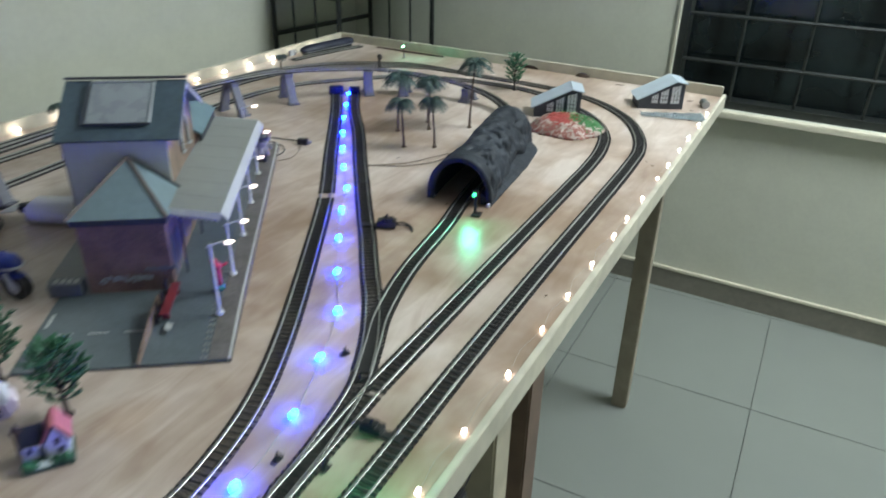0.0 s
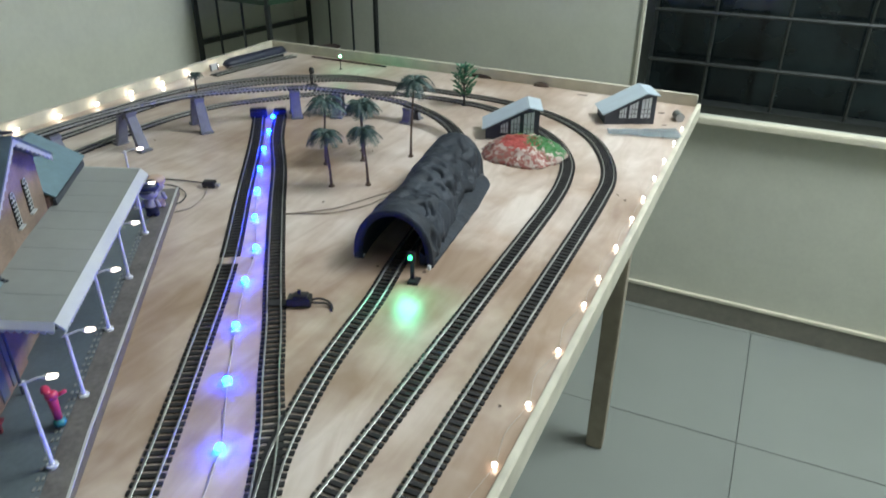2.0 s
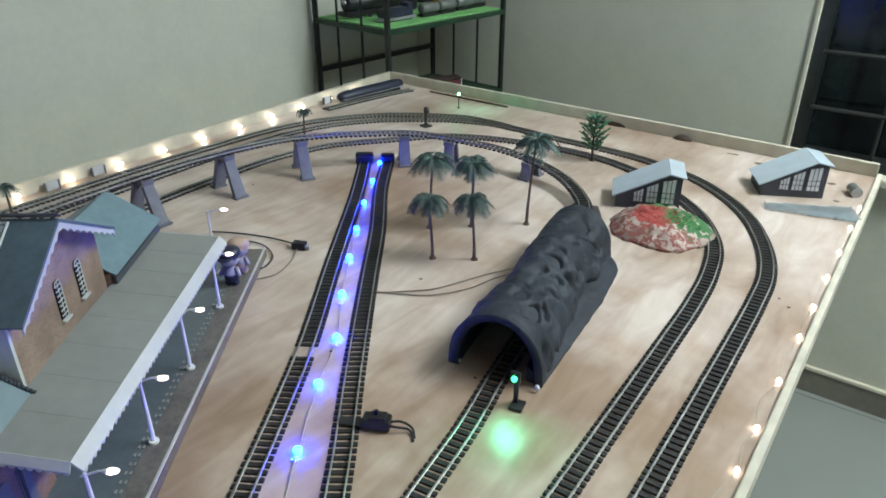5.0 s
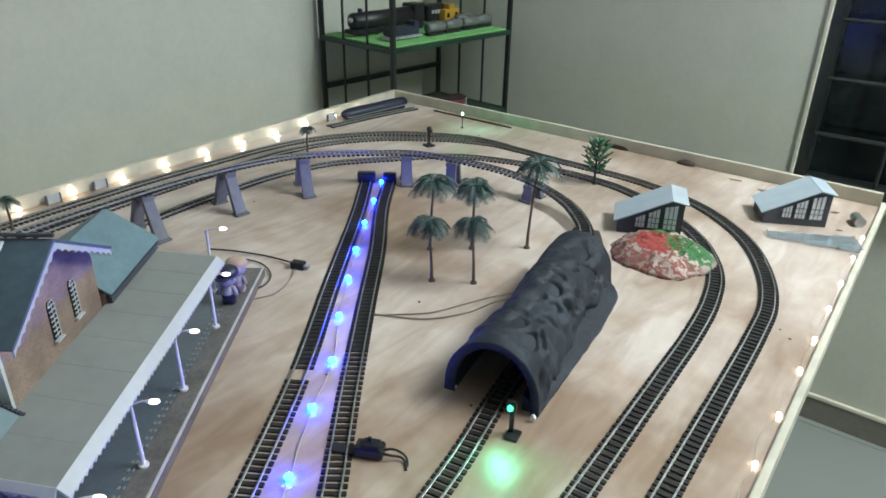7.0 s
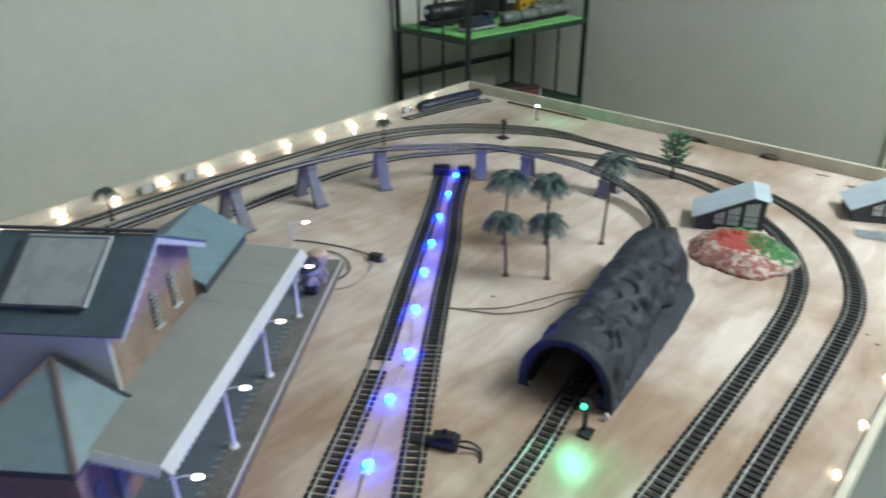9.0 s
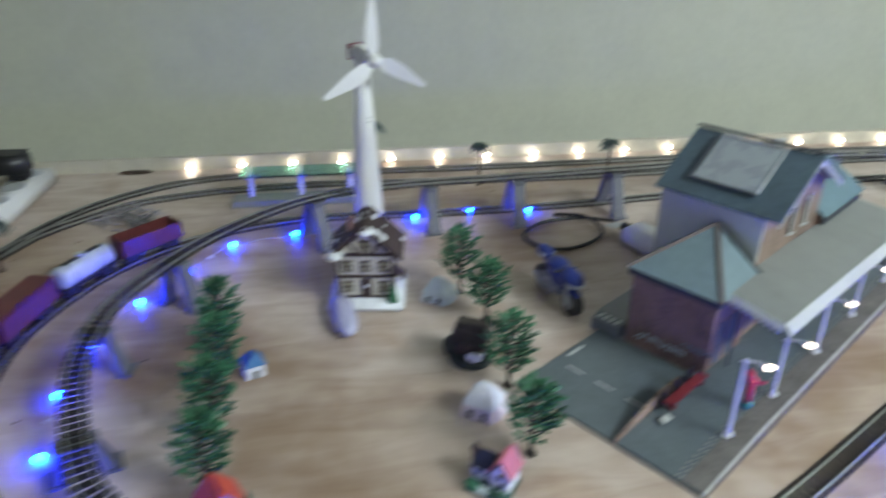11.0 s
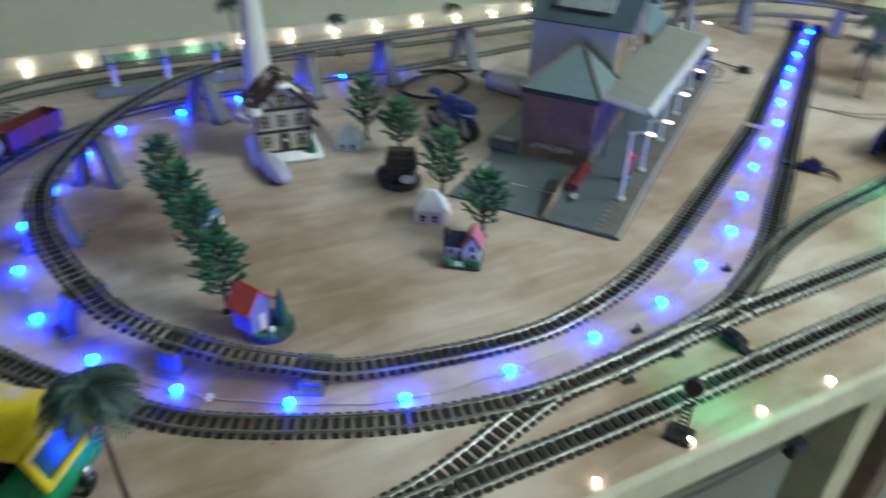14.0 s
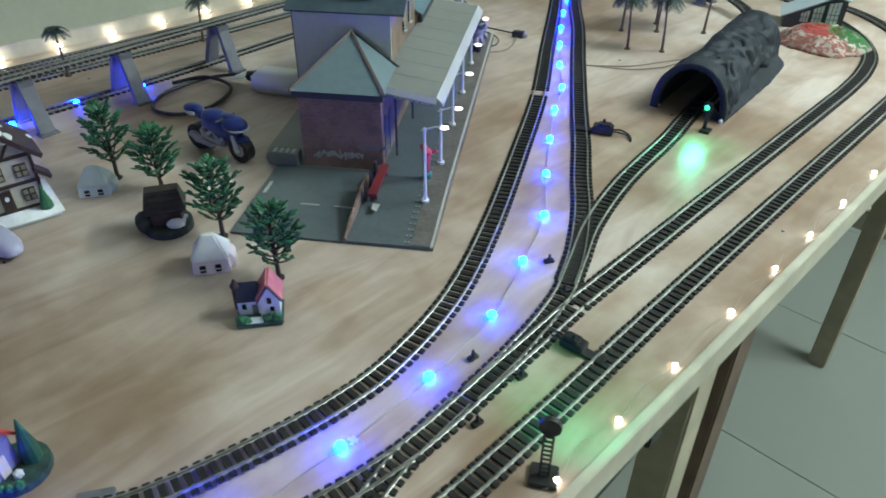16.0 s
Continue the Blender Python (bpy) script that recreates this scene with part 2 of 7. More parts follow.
def part(name, bm, material, parent, label="", smooth=False):
    ob = new(name, mesh_of(name, bm, material, smooth))
    ob.parent = parent
    if label:
        tagged(ob, label)
    return ob


def thing(name, m, label, category, group="", kind=""):
    """An Empty at the base of a thing, which parents its parts."""
    ob = new(name)
    ob.empty_display_size = 0.02
    ob.matrix_world = m
    return tagged(ob, label, category, group, kind)


def single(name, bm, material, m, label, category, group="", kind="", smooth=False):
    """A thing of one mesh."""
    ob = new(name, mesh_of(name, bm, material, smooth))
    ob.matrix_world = m
    return tagged(ob, label, category, group, kind)


def structure(name, bm, material, label="", category=""):
    ob = new(name, mesh_of(name, bm, material))
    return tagged(ob, label or name.replace("_", " "), category or name.split("_")[0], kind="structure")


def spline(ctrl, step=0.004):
    """Points at even steps on a smooth curve through the control points."""
    p = [Vector(c) for c in ctrl]
    p = [2 * p[0] - p[1], *p, 2 * p[-1] - p[-2]]
    fine = []
    for i in range(1, len(p) - 2):
        a, b, c, d = p[i - 1:i + 3]
        for k in range(24):
            t = k / 24
            fine.append(0.5 * (2 * b + (c - a) * t + (2 * a - 5 * b + 4 * c - d) * t * t + (3 * b - a - 3 * c + d) * t ** 3))
    fine.append(p[-2])
    out, rest = [fine[0]], 0.0
    for a, b in zip(fine, fine[1:]):
        d = (b - a).length
        while d - rest >= step - 1e-9 and d > 0:
            rest += step
            out.append(a + (b - a) * (rest / d))
        rest -= d
    return out


def at(x, y, z=0.0, rz=0.0):
    """A pose on the layout board."""
    return pose(x, y, T + z, 0, 0, rz)

# ---- room ----
FAR, LEFT, NEAR, RIGHT, HIGH = 2.10, -1.63, -2.30, 2.6, 2.95
structure("floor", bbox((0.5, -0.1, -0.06), (4.6, 4.8, 0.1)), GROUT, "grey floor under glazed tiles with fine joints", "floor")
structure("ceiling", bbox((0.5, -0.1, HIGH + 0.05), (4.6, 4.8, 0.1)), CEIL, "plain white painted ceiling", "ceiling")
structure("wall_west", bbox((LEFT - 0.06, -0.1, HIGH / 2), (0.12, 4.7, HIGH)), WALL, "plain beige painted wall", "wall")
structure("wall_south", bbox((0.5, NEAR - 0.06, HIGH / 2), (4.2, 0.12, HIGH)), WALL, "plain beige painted wall", "wall")
structure("wall_east", bbox((RIGHT + 0.06, -0.1, HIGH / 2), (0.12, 4.7, HIGH)), WALL, "plain beige painted wall", "wall")
WX0, WX1, WZ0, WZ1 = -0.241, 1.75, T - 0.20, T + 1.15
wn = bbox(((LEFT + WX0) / 2, FAR + 0.06, HIGH / 2), (WX0 - LEFT, 0.12, HIGH))
wn = join(wn, bbox(((WX1 + RIGHT) / 2, FAR + 0.06, HIGH / 2), (RIGHT - WX1, 0.12, HIGH)), bbox(((WX0 + WX1) / 2, FAR + 0.06, WZ0 / 2), (WX1 - WX0, 0.12, WZ0)), bbox(((WX0 + WX1) / 2, FAR + 0.06, (WZ1 + HIGH) / 2), (WX1 - WX0, 0.12, HIGH - WZ1)))
structure("wall_north", wn, WALL, "beige painted wall with a dark window", "wall")
structure("baseboard", bbox(((LEFT + RIGHT) / 2, FAR - 0.006, 0.041), (RIGHT - LEFT, 0.012, 0.082)), SKIRT, "dark stone skirting along the wall", "baseboard")
structure("trim", bbox(((LEFT + RIGHT) / 2, FAR - 0.0075, 0.088), (RIGHT - LEFT, 0.015, 0.012), 0.002), SKIRT_EDGE, "pale edge strip above the skirting", "trim")

# floor tiles, laid on the grout bed
for i in range(-3, 5):
    for j in range(-7, 3):
        x, y = 0.285 + 0.6 * i + 0.3, 1.47 + 0.6 * j + 0.3
        x0, x1 = max(x - 0.2990, LEFT), min(x + 0.2990, RIGHT)
        y0, y1 = max(y - 0.2990, NEAR), min(y + 0.2990, FAR + 0.05)
        if x1 - x0 > 0.02 and y1 - y0 > 0.02:
            part("tile", bbox(((x0 + x1) / 2, (y0 + y1) / 2, -0.005), (x1 - x0, y1 - y0, 0.01), 0.0008), TILE, bpy.data.objects["floor"])

# dark window with a steel grid
win = thing("window_1", pose(WX0, FAR, WZ0), "dark steel window with a grid of bars at night", "window", kind="structure")
ww, wh = WX1 - WX0, WZ1 - WZ0
part("pane", bbox((ww / 2, 0.085, wh / 2), (ww, 0.006, wh)), NIGHT_GLASS, win, "dark window glass at night")
part("window_frame", join(bbox((0.014, 0.05, wh / 2), (0.028, 0.07, wh)), bbox((ww - 0.014, 0.05, wh / 2), (0.028, 0.07, wh)), bbox((ww / 2, 0.05, 0.014), (ww - 0.06, 0.07, 0.028)), bbox((ww / 2, 0.05, wh - 0.014), (ww - 0.06, 0.07, 0.028))), BLACK_METAL, win)
for i in range(1, 9):
    part("bar", tube([(0.21 * i, 0.03, 0.02), (0.21 * i, 0.03, wh - 0.02)], 0.006, 6), BLACK_METAL, win)
for i in range(1, 8):
    part("bar", tube([(0.02, 0.028, 0.155 * i), (ww - 0.02, 0.028, 0.155 * i)], 0.006, 6), BLACK_METAL, win)
part("window_sill", bbox((ww / 2, -0.006, -0.012), (ww + 0.06, 0.05, 0.022), 0.003), SKIRT_EDGE, win, "pale window sill")
part("reveal", bbox((-0.004, -0.002, wh / 2), (0.008, 0.008, wh)), SKIRT_EDGE, win, "pale plaster edge of the opening")

# the window wall runs a little askew to the table
SKEW = pose(0.2, FAR, 0) @ pose(0, 0, 0, 0, 0, -1.7) @ pose(-0.2, -FAR, 0)
for ob in [bpy.data.objects[k] for k in ("wall_north", "baseboard", "trim", "window_1")]:
    ob.matrix_world = SKEW @ ob.matrix_world

# ---- table ----
BX0, BX1, BY0, BY1 = -1.262, 0.007, -1.035, 1.520
table = thing("layout_table", pose((BX0 + BX1) / 2, (BY0 + BY1) / 2, 0), "large plywood table on square wooden legs that carries a model railway", "table")
cx, cy = (BX0 + BX1) / 2, (BY0 + BY1) / 2
# the board is not quite square: its far edge and its open edge run slightly out of true
NE, NW, SW, SE = Vector((0.015, 1.476)), Vector((BX0, 1.530)), Vector((BX0, BY0)), Vector((-0.002, BY0))
at_table = lambda p: (p.x - cx, p.y - cy)
part("tabletop", prism([at_table(p) for p in (NE, NW, SW, SE)], T - 0.018, T), PLY, table, "pale plywood board with stains and scuffs")


def edging(name, a, b, thick, z0, z1, ends=(0.0, 0.0)):
    """A strip of wood outside the line from a to b, lengthened at its ends."""
    d = (b - a).normalized()
    n = Vector((d.y, -d.x)) * thick
    a, b = a - d * ends[0], b + d * ends[1]
    bm = prism([at_table(p) for p in (a, b, b + n, a + n)], z0, z1)
    bmesh.ops.bevel(bm, geom=list(bm.edges), offset=0.0012, segments=2, affect="EDGES")
    return part(name, bm, PALE_WOOD, table)


edging("edge_strip", SE, NE, 0.009, T - 0.030, T + 0.006, (0.0, 0.010))
edging("edge_strip", NE, NW, 0.010, T - 0.039, T + 0.027, (-0.001, -0.001))
edging("edge_strip", NW, SW, 0.010, T - 0.039, T + 0.027, (0.010, 0.010))
edging("edge_strip", SW, SE, 0.010, T - 0.030, T + 0.014, (-0.001, -0.001))
for x in (0.59, -0.59):
    part("apron", bbox((x, -0.02, T - 0.048), (0.025, 2.38, 0.055), 0.0012), PALE_WOOD, table)
for x, y, w, wood, lab in ((-0.082, 1.297, 0.045, LEG_WOOD, ""), (-0.036, 0.118, 0.050, PALE_LEG, "pale square leg"), (-0.050, 0.270, 0.054, BROWN_LEG, "dark brown square leg"), (-0.10, -0.92, 0.045, LEG_WOOD, ""), (-1.17, 1.28, 0.045, LEG_WOOD, ""), (-1.17, 0.22, 0.045, LEG_WOOD, ""), (-1.17, -0.92, 0.045, LEG_WOOD, "")):
    part("leg", bbox((x - cx, y - cy, (T - 0.02) / 2), (w, w, T - 0.022), 0.003), wood, table, lab)

# ---- tracks ----
SL = bbox((0, 0, 0.0014), (0.0060, 0.0292, 0.0028), 0.0004)
SL_MESH = mesh_of("sleeper", SL, SLEEPER)
PITCH = 0.0098


def rail_mesh(pts, off, z):
    bm = bmesh.new()
    prof = [(-0.0011, 0.0026), (-0.0005, 0.0031), (-0.0007, 0.0042), (-0.0007, 0.0054), (0.0007, 0.0054), (0.0007, 0.0042), (0.0005, 0.0031), (0.0011, 0.0026)]
    rings = []
    for i, p in enumerate(pts):
        d = pts[min(i + 1, len(pts) - 1)] - pts[max(i - 1, 0)]
        s = Vector((-d.y, d.x, 0)).normalized()
        rings.append([bm.verts.new((p.x + s.x * (off + u), p.y + s.y * (off + u), p.z + z + v)) for u, v in prof])
    k = len(prof)
    for a, b in zip(rings, rings[1:]):
        for i in range(k):
            bm.faces.new((a[i], a[(i + 1) % k], b[(i + 1) % k], b[i]))
    bmesh.ops.recalc_face_normals(bm, faces=bm.faces)
    return bm


def track(name, ctrl, label, near, sink=0.0, skip=()):
    """One line of model track: two rails and its sleepers. near: the stretch (x0, y0, x1, y1) of the plan whose sleepers are pieces of their own."""
    ob = thing(name, pose(0, 0, T), label, "model track", "model tracks")
    pts = spline(ctrl, PITCH)
    for off in (0.0087, -0.0087):
        part("rail", rail_mesh(pts, off, -sink), RAIL, ob)
    verts, faces, count = [], [], 0
    base = [v.co.copy() for v in SL_MESH.vertices]
    poly = [tuple(p.vertices) for p in SL_MESH.polygons]
    for i, p in enumerate(pts[:-1]):
        if any(a <= i * PITCH <= b for a, b in skip):
            continue
        d = pts[i + 1] - p
        m = Matrix.Translation((p.x, p.y, p.z - sink)) @ Matrix.Rotation(math.atan2(d.y, d.x), 4, "Z") @ Matrix.Rotation(-math.atan2(d.z, math.hypot(d.x, d.y)), 4, "Y")
        if near[0] <= p.x <= near[2] and near[1] <= p.y <= near[3] and count < 290:
            s = new("sleeper", SL_MESH)
            s.parent = ob
            s.matrix_local = m
            count += 1
        else:
            k = len(verts)
            verts += [tuple(m @ v) for v in base]
            faces += [tuple(j + k for j in f) for f in poly]
    if verts:
        me = bpy.data.meshes.new("sleeper_row")
        me.from_pydata(verts, [], faces)
        me.materials.append(SLEEPER)
        row = new("sleeper_row", me)
        row.parent = ob
        tagged(row, kind="stuff")
    return ob


OUTER = [(-0.052, -0.45, 0), (-0.050, -0.2, 0), (-0.056, 0.1, 0), (-0.059, 0.4, 0), (-0.060, 0.7, 0), (-0.062, 0.84, 0), (-0.068, 0.93, 0), (-0.092, 1.02, 0), (-0.138, 1.118, 0), (-0.197, 1.193, 0), (-0.278, 1.258, 0), (-0.39, 1.303, 0), (-0.50, 1.319, 0), (-0.62, 1.326, 0), (-0.72, 1.336, 0), (-0.80, 1.346, 0), (-0.88, 1.340, 0), (-0.985, 1.290, 0), (-1.048, 1.245, 0), (-1.100, 1.190, 0), (-1.140, 1.130, 0), (-1.172, 1.06, 0), (-1.193, 0.97, 0), (-1.203, 0.85, 0), (-1.212, 0.70, 0), (-1.213, 0.5, 0), (-1.205, 0.2, 0), (-1.200, -0.1, 0), (-1.205, -0.4, 0), (-1.207, -0.56, 0), (-1.190, -0.67, 0), (-1.142, -0.765, 0), (-1.06, -0.85, 0), (-0.95, -0.905, 0), (-0.80, -0.935, 0), (-0.60, -0.945, 0), (-0.445, -0.936, 0), (-0.345, -0.907, 0), (-0.26, -0.866, 0), (-0.195, -0.81, 0), (-0.13, -0.725, 0), (-0.082, -0.62, 0), (-0.058, -0.52, 0), (-0.052, -0.45, 0)]
INNER = [(-0.121, 0.0, 0), (-0.126, 0.4, 0), (-0.129, 0.68, 0), (-0.131, 0.79, 0), (-0.139, 0.89, 0), (-0.160, 0.985, 0), (-0.206, 1.075, 0), (-0.262, 1.14, 0), (-0.33, 1.195, 0), (-0.40, 1.235, 0), (-0.47, 1.257, 0), (-0.55, 1.265, 0), (-0.65, 1.258, 0), (-0.72, 1.243, 0), (-0.78, 1.222, 0), (-0.84, 1.186, 0), (-0.915, 1.10, 0), (-0.965, 1.04, 0), (-1.003, 0.985, 0), (-1.03, 0.90, 0), (-1.042, 0.82, 0), (-1.043, 0.70, 0), (-1.036, 0.55, 0), (-1.015, 0.3, 0), (-0.99, 0.05, 0), (-0.980, -0.2, 0), (-0.985, -0.36, 0), (-0.982, -0.45, 0), (-0.958, -0.545, 0), (-0.917, -0.626, 0), (-0.865, -0.692, 0), (-0.78, -0.752, 0), (-0.655, -0.796, 0), (-0.535, -0.795, 0), (-0.445, -0.768, 0), (-0.36, -0.712, 0), (-0.278, -0.640, 0), (-0.216, -0.575, 0), (-0.165, -0.48, 0), (-0.128, -0.38, 0), (-0.108, -0.26, 0), (-0.114, -0.12, 0), (-0.121, 0.0, 0)]
PASSING = [(-0.72, 1.334, 0), (-0.80, 1.334, 0), (-0.90, 1.298, 0), (-0.966, 1.255, 0), (-1.022, 1.212, 0), (-1.067, 1.160, 0), (-1.104, 1.100, 0), (-1.130, 1.03, 0), (-1.145, 0.95, 0), (-1.148, 0.85, 0), (-1.145, 0.6, 0), (-1.130, 0.3, 0), (-1.125, 0.0, 0), (-1.138, -0.3, 0), (-1.145, -0.42, 0), (-1.135, -0.58, 0), (-1.118, -0.67, 0), (-1.09, -0.755, 0), (-1.035, -0.825, 0), (-0.97, -0.885, 0), (-0.90, -0.918, 0)]
CLIMB = [(-0.861, 0.950, 0), (-0.759, 0.808, 0), (-0.620, 0.600, 0), (-0.487, 0.404, 0), (-0.380, 0.224, 0), (-0.276, 0.040, 0), (-0.218, -0.083, 0), (-0.191, -0.185, 0), (-0.186, -0.254, 0.001), (-0.193, -0.33, 0.003), (-0.211, -0.426, 0.007), (-0.237, -0.476, 0.012), (-0.268, -0.527, 0.019), (-0.325, -0.590, 0.030), (-0.366, -0.622, 0.038), (-0.465, -0.657, 0.050), (-0.540, -0.667, 0.058), (-0.620, -0.655, 0.065), (-0.715, -0.602, 0.073), (-0.790, -0.545, 0.076), (-0.870, -0.460, 0.077), (-0.915, -0.370, 0.077), (-0.935, -0.25, 0.077), (-0.945, -0.1, 0.077), (-0.960, 0.1, 0.077), (-0.980, 0.35, 0.077), (-0.983, 0.55, 0.077), (-0.972, 0.68, 0.076), (-0.948, 0.80, 0.073), (-0.925, 0.85, 0.071), (-0.890, 0.90, 0.069), (-0.850, 0.95, 0.066), (-0.795, 1.010, 0.062), (-0.735, 1.045, 0.056), (-0.672, 1.066, 0.050), (-0.617, 1.080, 0.044), (-0.560, 1.086, 0.036), (-0.500, 1.075, 0.028), (-0.452, 1.052, 0.022), (-0.410, 1.015, 0.017), (-0.383, 0.980, 0.013), (-0.355, 0.92, 0.008), (-0.325, 0.80, 0.003), (-0.295, 0.66, 0), (-0.268, 0.50, 0), (-0.248, 0.400, 0), (-0.226, 0.25, 0), (-0.196, 0.134, 0), (-0.165, 0.06, 0), (-0.137, -0.01, 0), (-0.120, -0.10, 0), (-0.112, -0.18, 0)]
SPUR = [(-0.828, 0.985, 0), (-0.745, 0.862, 0), (-0.636, 0.722, 0), (-0.535, 0.580, 0), (-0.409, 0.406, 0), (-0.330, 0.300, 0), (-0.270, 0.215, 0), (-0.222, 0.150, 0), (-0.176, 0.075, 0), (-0.145, 0.01, 0)]
CROSSOVER = [(-0.114, -0.18, 0), (-0.105, -0.263, 0), (-0.090, -0.32, 0), (-0.074, -0.37, 0), (-0.062, -0.42, 0), (-0.054, -0.50, 0)]
track("outer_track", OUTER, "outer loop of black-sleepered model railway track on plywood", (-0.35, -0.62, 0.02, 1.0))
track("inner_track", INNER, "inner loop of black-sleepered model railway track on plywood", (-0.45, -0.75, 0, 0.9), 0.0002)
track("passing_track", PASSING, "passing line of model track beside the outer loop", (9, 9, 9, 9), 0.0004)
track("climbing_track", CLIMB, "model track that climbs on grey piers and runs into the tunnel", (-0.65, -0.68, 0, 0.6), 0.0006, ((0.655, 0.672),))
track("spur_track", SPUR, "straight dead-end spur of model track", (-0.75, 0.0, 0, 0.9), 0.0008)
track("crossover_track", CROSSOVER, "short crossover of model track between two loops", (-0.3, -0.6, 0, 0), 0.0010)

for trk, ctrl, a, b in (("climbing_track", CLIMB, 0.0, 0.640), ("spur_track", SPUR, 0.0, 0.62)):
    bed = [p for i, p in enumerate(spline(ctrl, 0.01)) if a <= i * 0.01 <= b]
    bm_ = bmesh.new()
    rows_ = []
    for i, p in enumerate(bed):
        d = bed[min(i + 1, len(bed) - 1)] - bed[max(i - 1, 0)]
        n_ = Vector((-d.y, d.x, 0)).normalized()
        rows_.append([bm_.verts.new(p + n_ * q + Vector((0, 0, z))) for q, z in ((-0.0142, 0.0), (-0.0138, 0.0014), (0.0138, 0.0014), (0.0142, 0.0))])
    for q, w in zip(rows_, rows_[1:]):
        for k in range(3):
            bm_.faces.new((q[k], q[k + 1], w[k + 1], w[k]))
    bmesh.ops.recalc_face_normals(bm_, faces=bm_.faces)
    part("roadbed", bm_, BLACK, bpy.data.objects[trk], "black moulded roadbed")

# ---- more materials ----
YELLOW = mat("yellow_plastic", (0.74, 0.56, 0.012), 0.38, vary=0.06)
GREEN_BODY = mat("green_plastic", (0.015, 0.30, 0.12), 0.35, vary=0.1)
DARK_GLASS = mat("dark_toy_glass", (0.02, 0.022, 0.028), 0.12, vary=0.2)
TEAL_GLASS = mat("teal_toy_glass", (0.02, 0.10, 0.09), 0.12, vary=0.2)
NAVY = mat("navy_plastic", (0.018, 0.034, 0.20), 0.3, vary=0.15)
SILVER = mat("silver_plastic", (0.45, 0.46, 0.48), 0.3, metal=0.5, vary=0.1)
RED_PLASTIC = mat("red_plastic", (0.19, 0.026, 0.034), 0.45, vary=0.12)
PINK_PLASTIC = mat("pink_plastic", (0.62, 0.05, 0.12), 0.4, vary=0.1)
PINK_ROOF = mat("pink_roof", (0.55, 0.17, 0.19), 0.55, vary=0.15, scale=90)
ORANGE_ROOF = mat("orange_roof", (0.62, 0.085, 0.05), 0.5, vary=0.12, scale=90)
LILAC = mat("lilac_plaster", (0.80, 0.71, 0.78), 0.5, vary=0.08)
# house wall with the spill of the blue bulbs painted into its colour
BLUE_LIT_WALL = mat("blue_lit_wall", (0.22, 0.22, 0.55), 0.5, vary=0.12)
ICE = mat("ice_plaster", (0.60, 0.68, 0.70), 0.45, vary=0.08, scale=70, bump=0.2)
SNOW = mat("snow_plaster", (0.78, 0.80, 0.83), 0.55, vary=0.08, scale=90, bump=0.4)
CREAM = mat("cream_wall", (0.55, 0.52, 0.45), 0.6, vary=0.14, scale=80, bump=0.2)
TIMBER = mat("dark_timber", (0.045, 0.026, 0.022), 0.6, vary=0.2, scale=100, bump=0.3)
BROWN = mat("brown_thatch", (0.055, 0.045, 0.038), 0.75, vary=0.25, scale=120, bump=0.6)
MAROON = mat("maroon_plastic", (0.125, 0.030, 0.030), 0.45, vary=0.12, scale=60)
TANK_WHITE = mat("tank_white", (0.52, 0.57, 0.58), 0.35, vary=0.1, scale=50)
LOCO_GREEN = mat("loco_green", (0.012, 0.065, 0.040), 0.35, vary=0.15)
DARK_BLUE_GREY = mat("dark_blue_grey", (0.025, 0.030, 0.055), 0.45, vary=0.2)
HILL_RED = mat("hill_red_flock", (0.30, 0.060, 0.048), 0.9, vary=0.3, scale=160, bump=0.6)
HILL_GREEN = mat("hill_green_flock", (0.035, 0.16, 0.030), 0.9, vary=0.35, scale=160, bump=0.6)
TAN = mat("tan_skin_card", (0.50, 0.36, 0.27), 0.5, vary=0.08)
KERB = mat("kerb_card", (0.52, 0.52, 0.48), 0.5, vary=0.1, scale=60)
GREEN_FILM = glass("green_clear_plastic", (0.35, 0.85, 0.65), 0.15)
CLEAR_FILM = mat("clear_blue_film", (0.22, 0.33, 0.38), 0.2, vary=0.3, scale=60)
CLEAR_FILM.node_tree.nodes["Principled BSDF"].inputs["Alpha"].default_value = 0.34
LILAC_ROOF = mat("slate_roof", (0.155, 0.17, 0.19), 0.5, vary=0.1)
DARK_WALL = mat("dark_shed_wall", (0.055, 0.062, 0.080), 0.5, vary=0.15)
PALE_ROOF = mat("pale_blue_roof", (0.42, 0.49, 0.54), 0.4, vary=0.06)
GREY_TANK = mat("grey_tank", (0.15, 0.162, 0.15), 0.45, vary=0.15)
KNOT = mat("knot_brown", (0.06, 0.035, 0.022), 0.7, vary=0.3)
COPPER_WIRE = mat("thin_wire", (0.30, 0.25, 0.20), 0.45, metal=0.3)


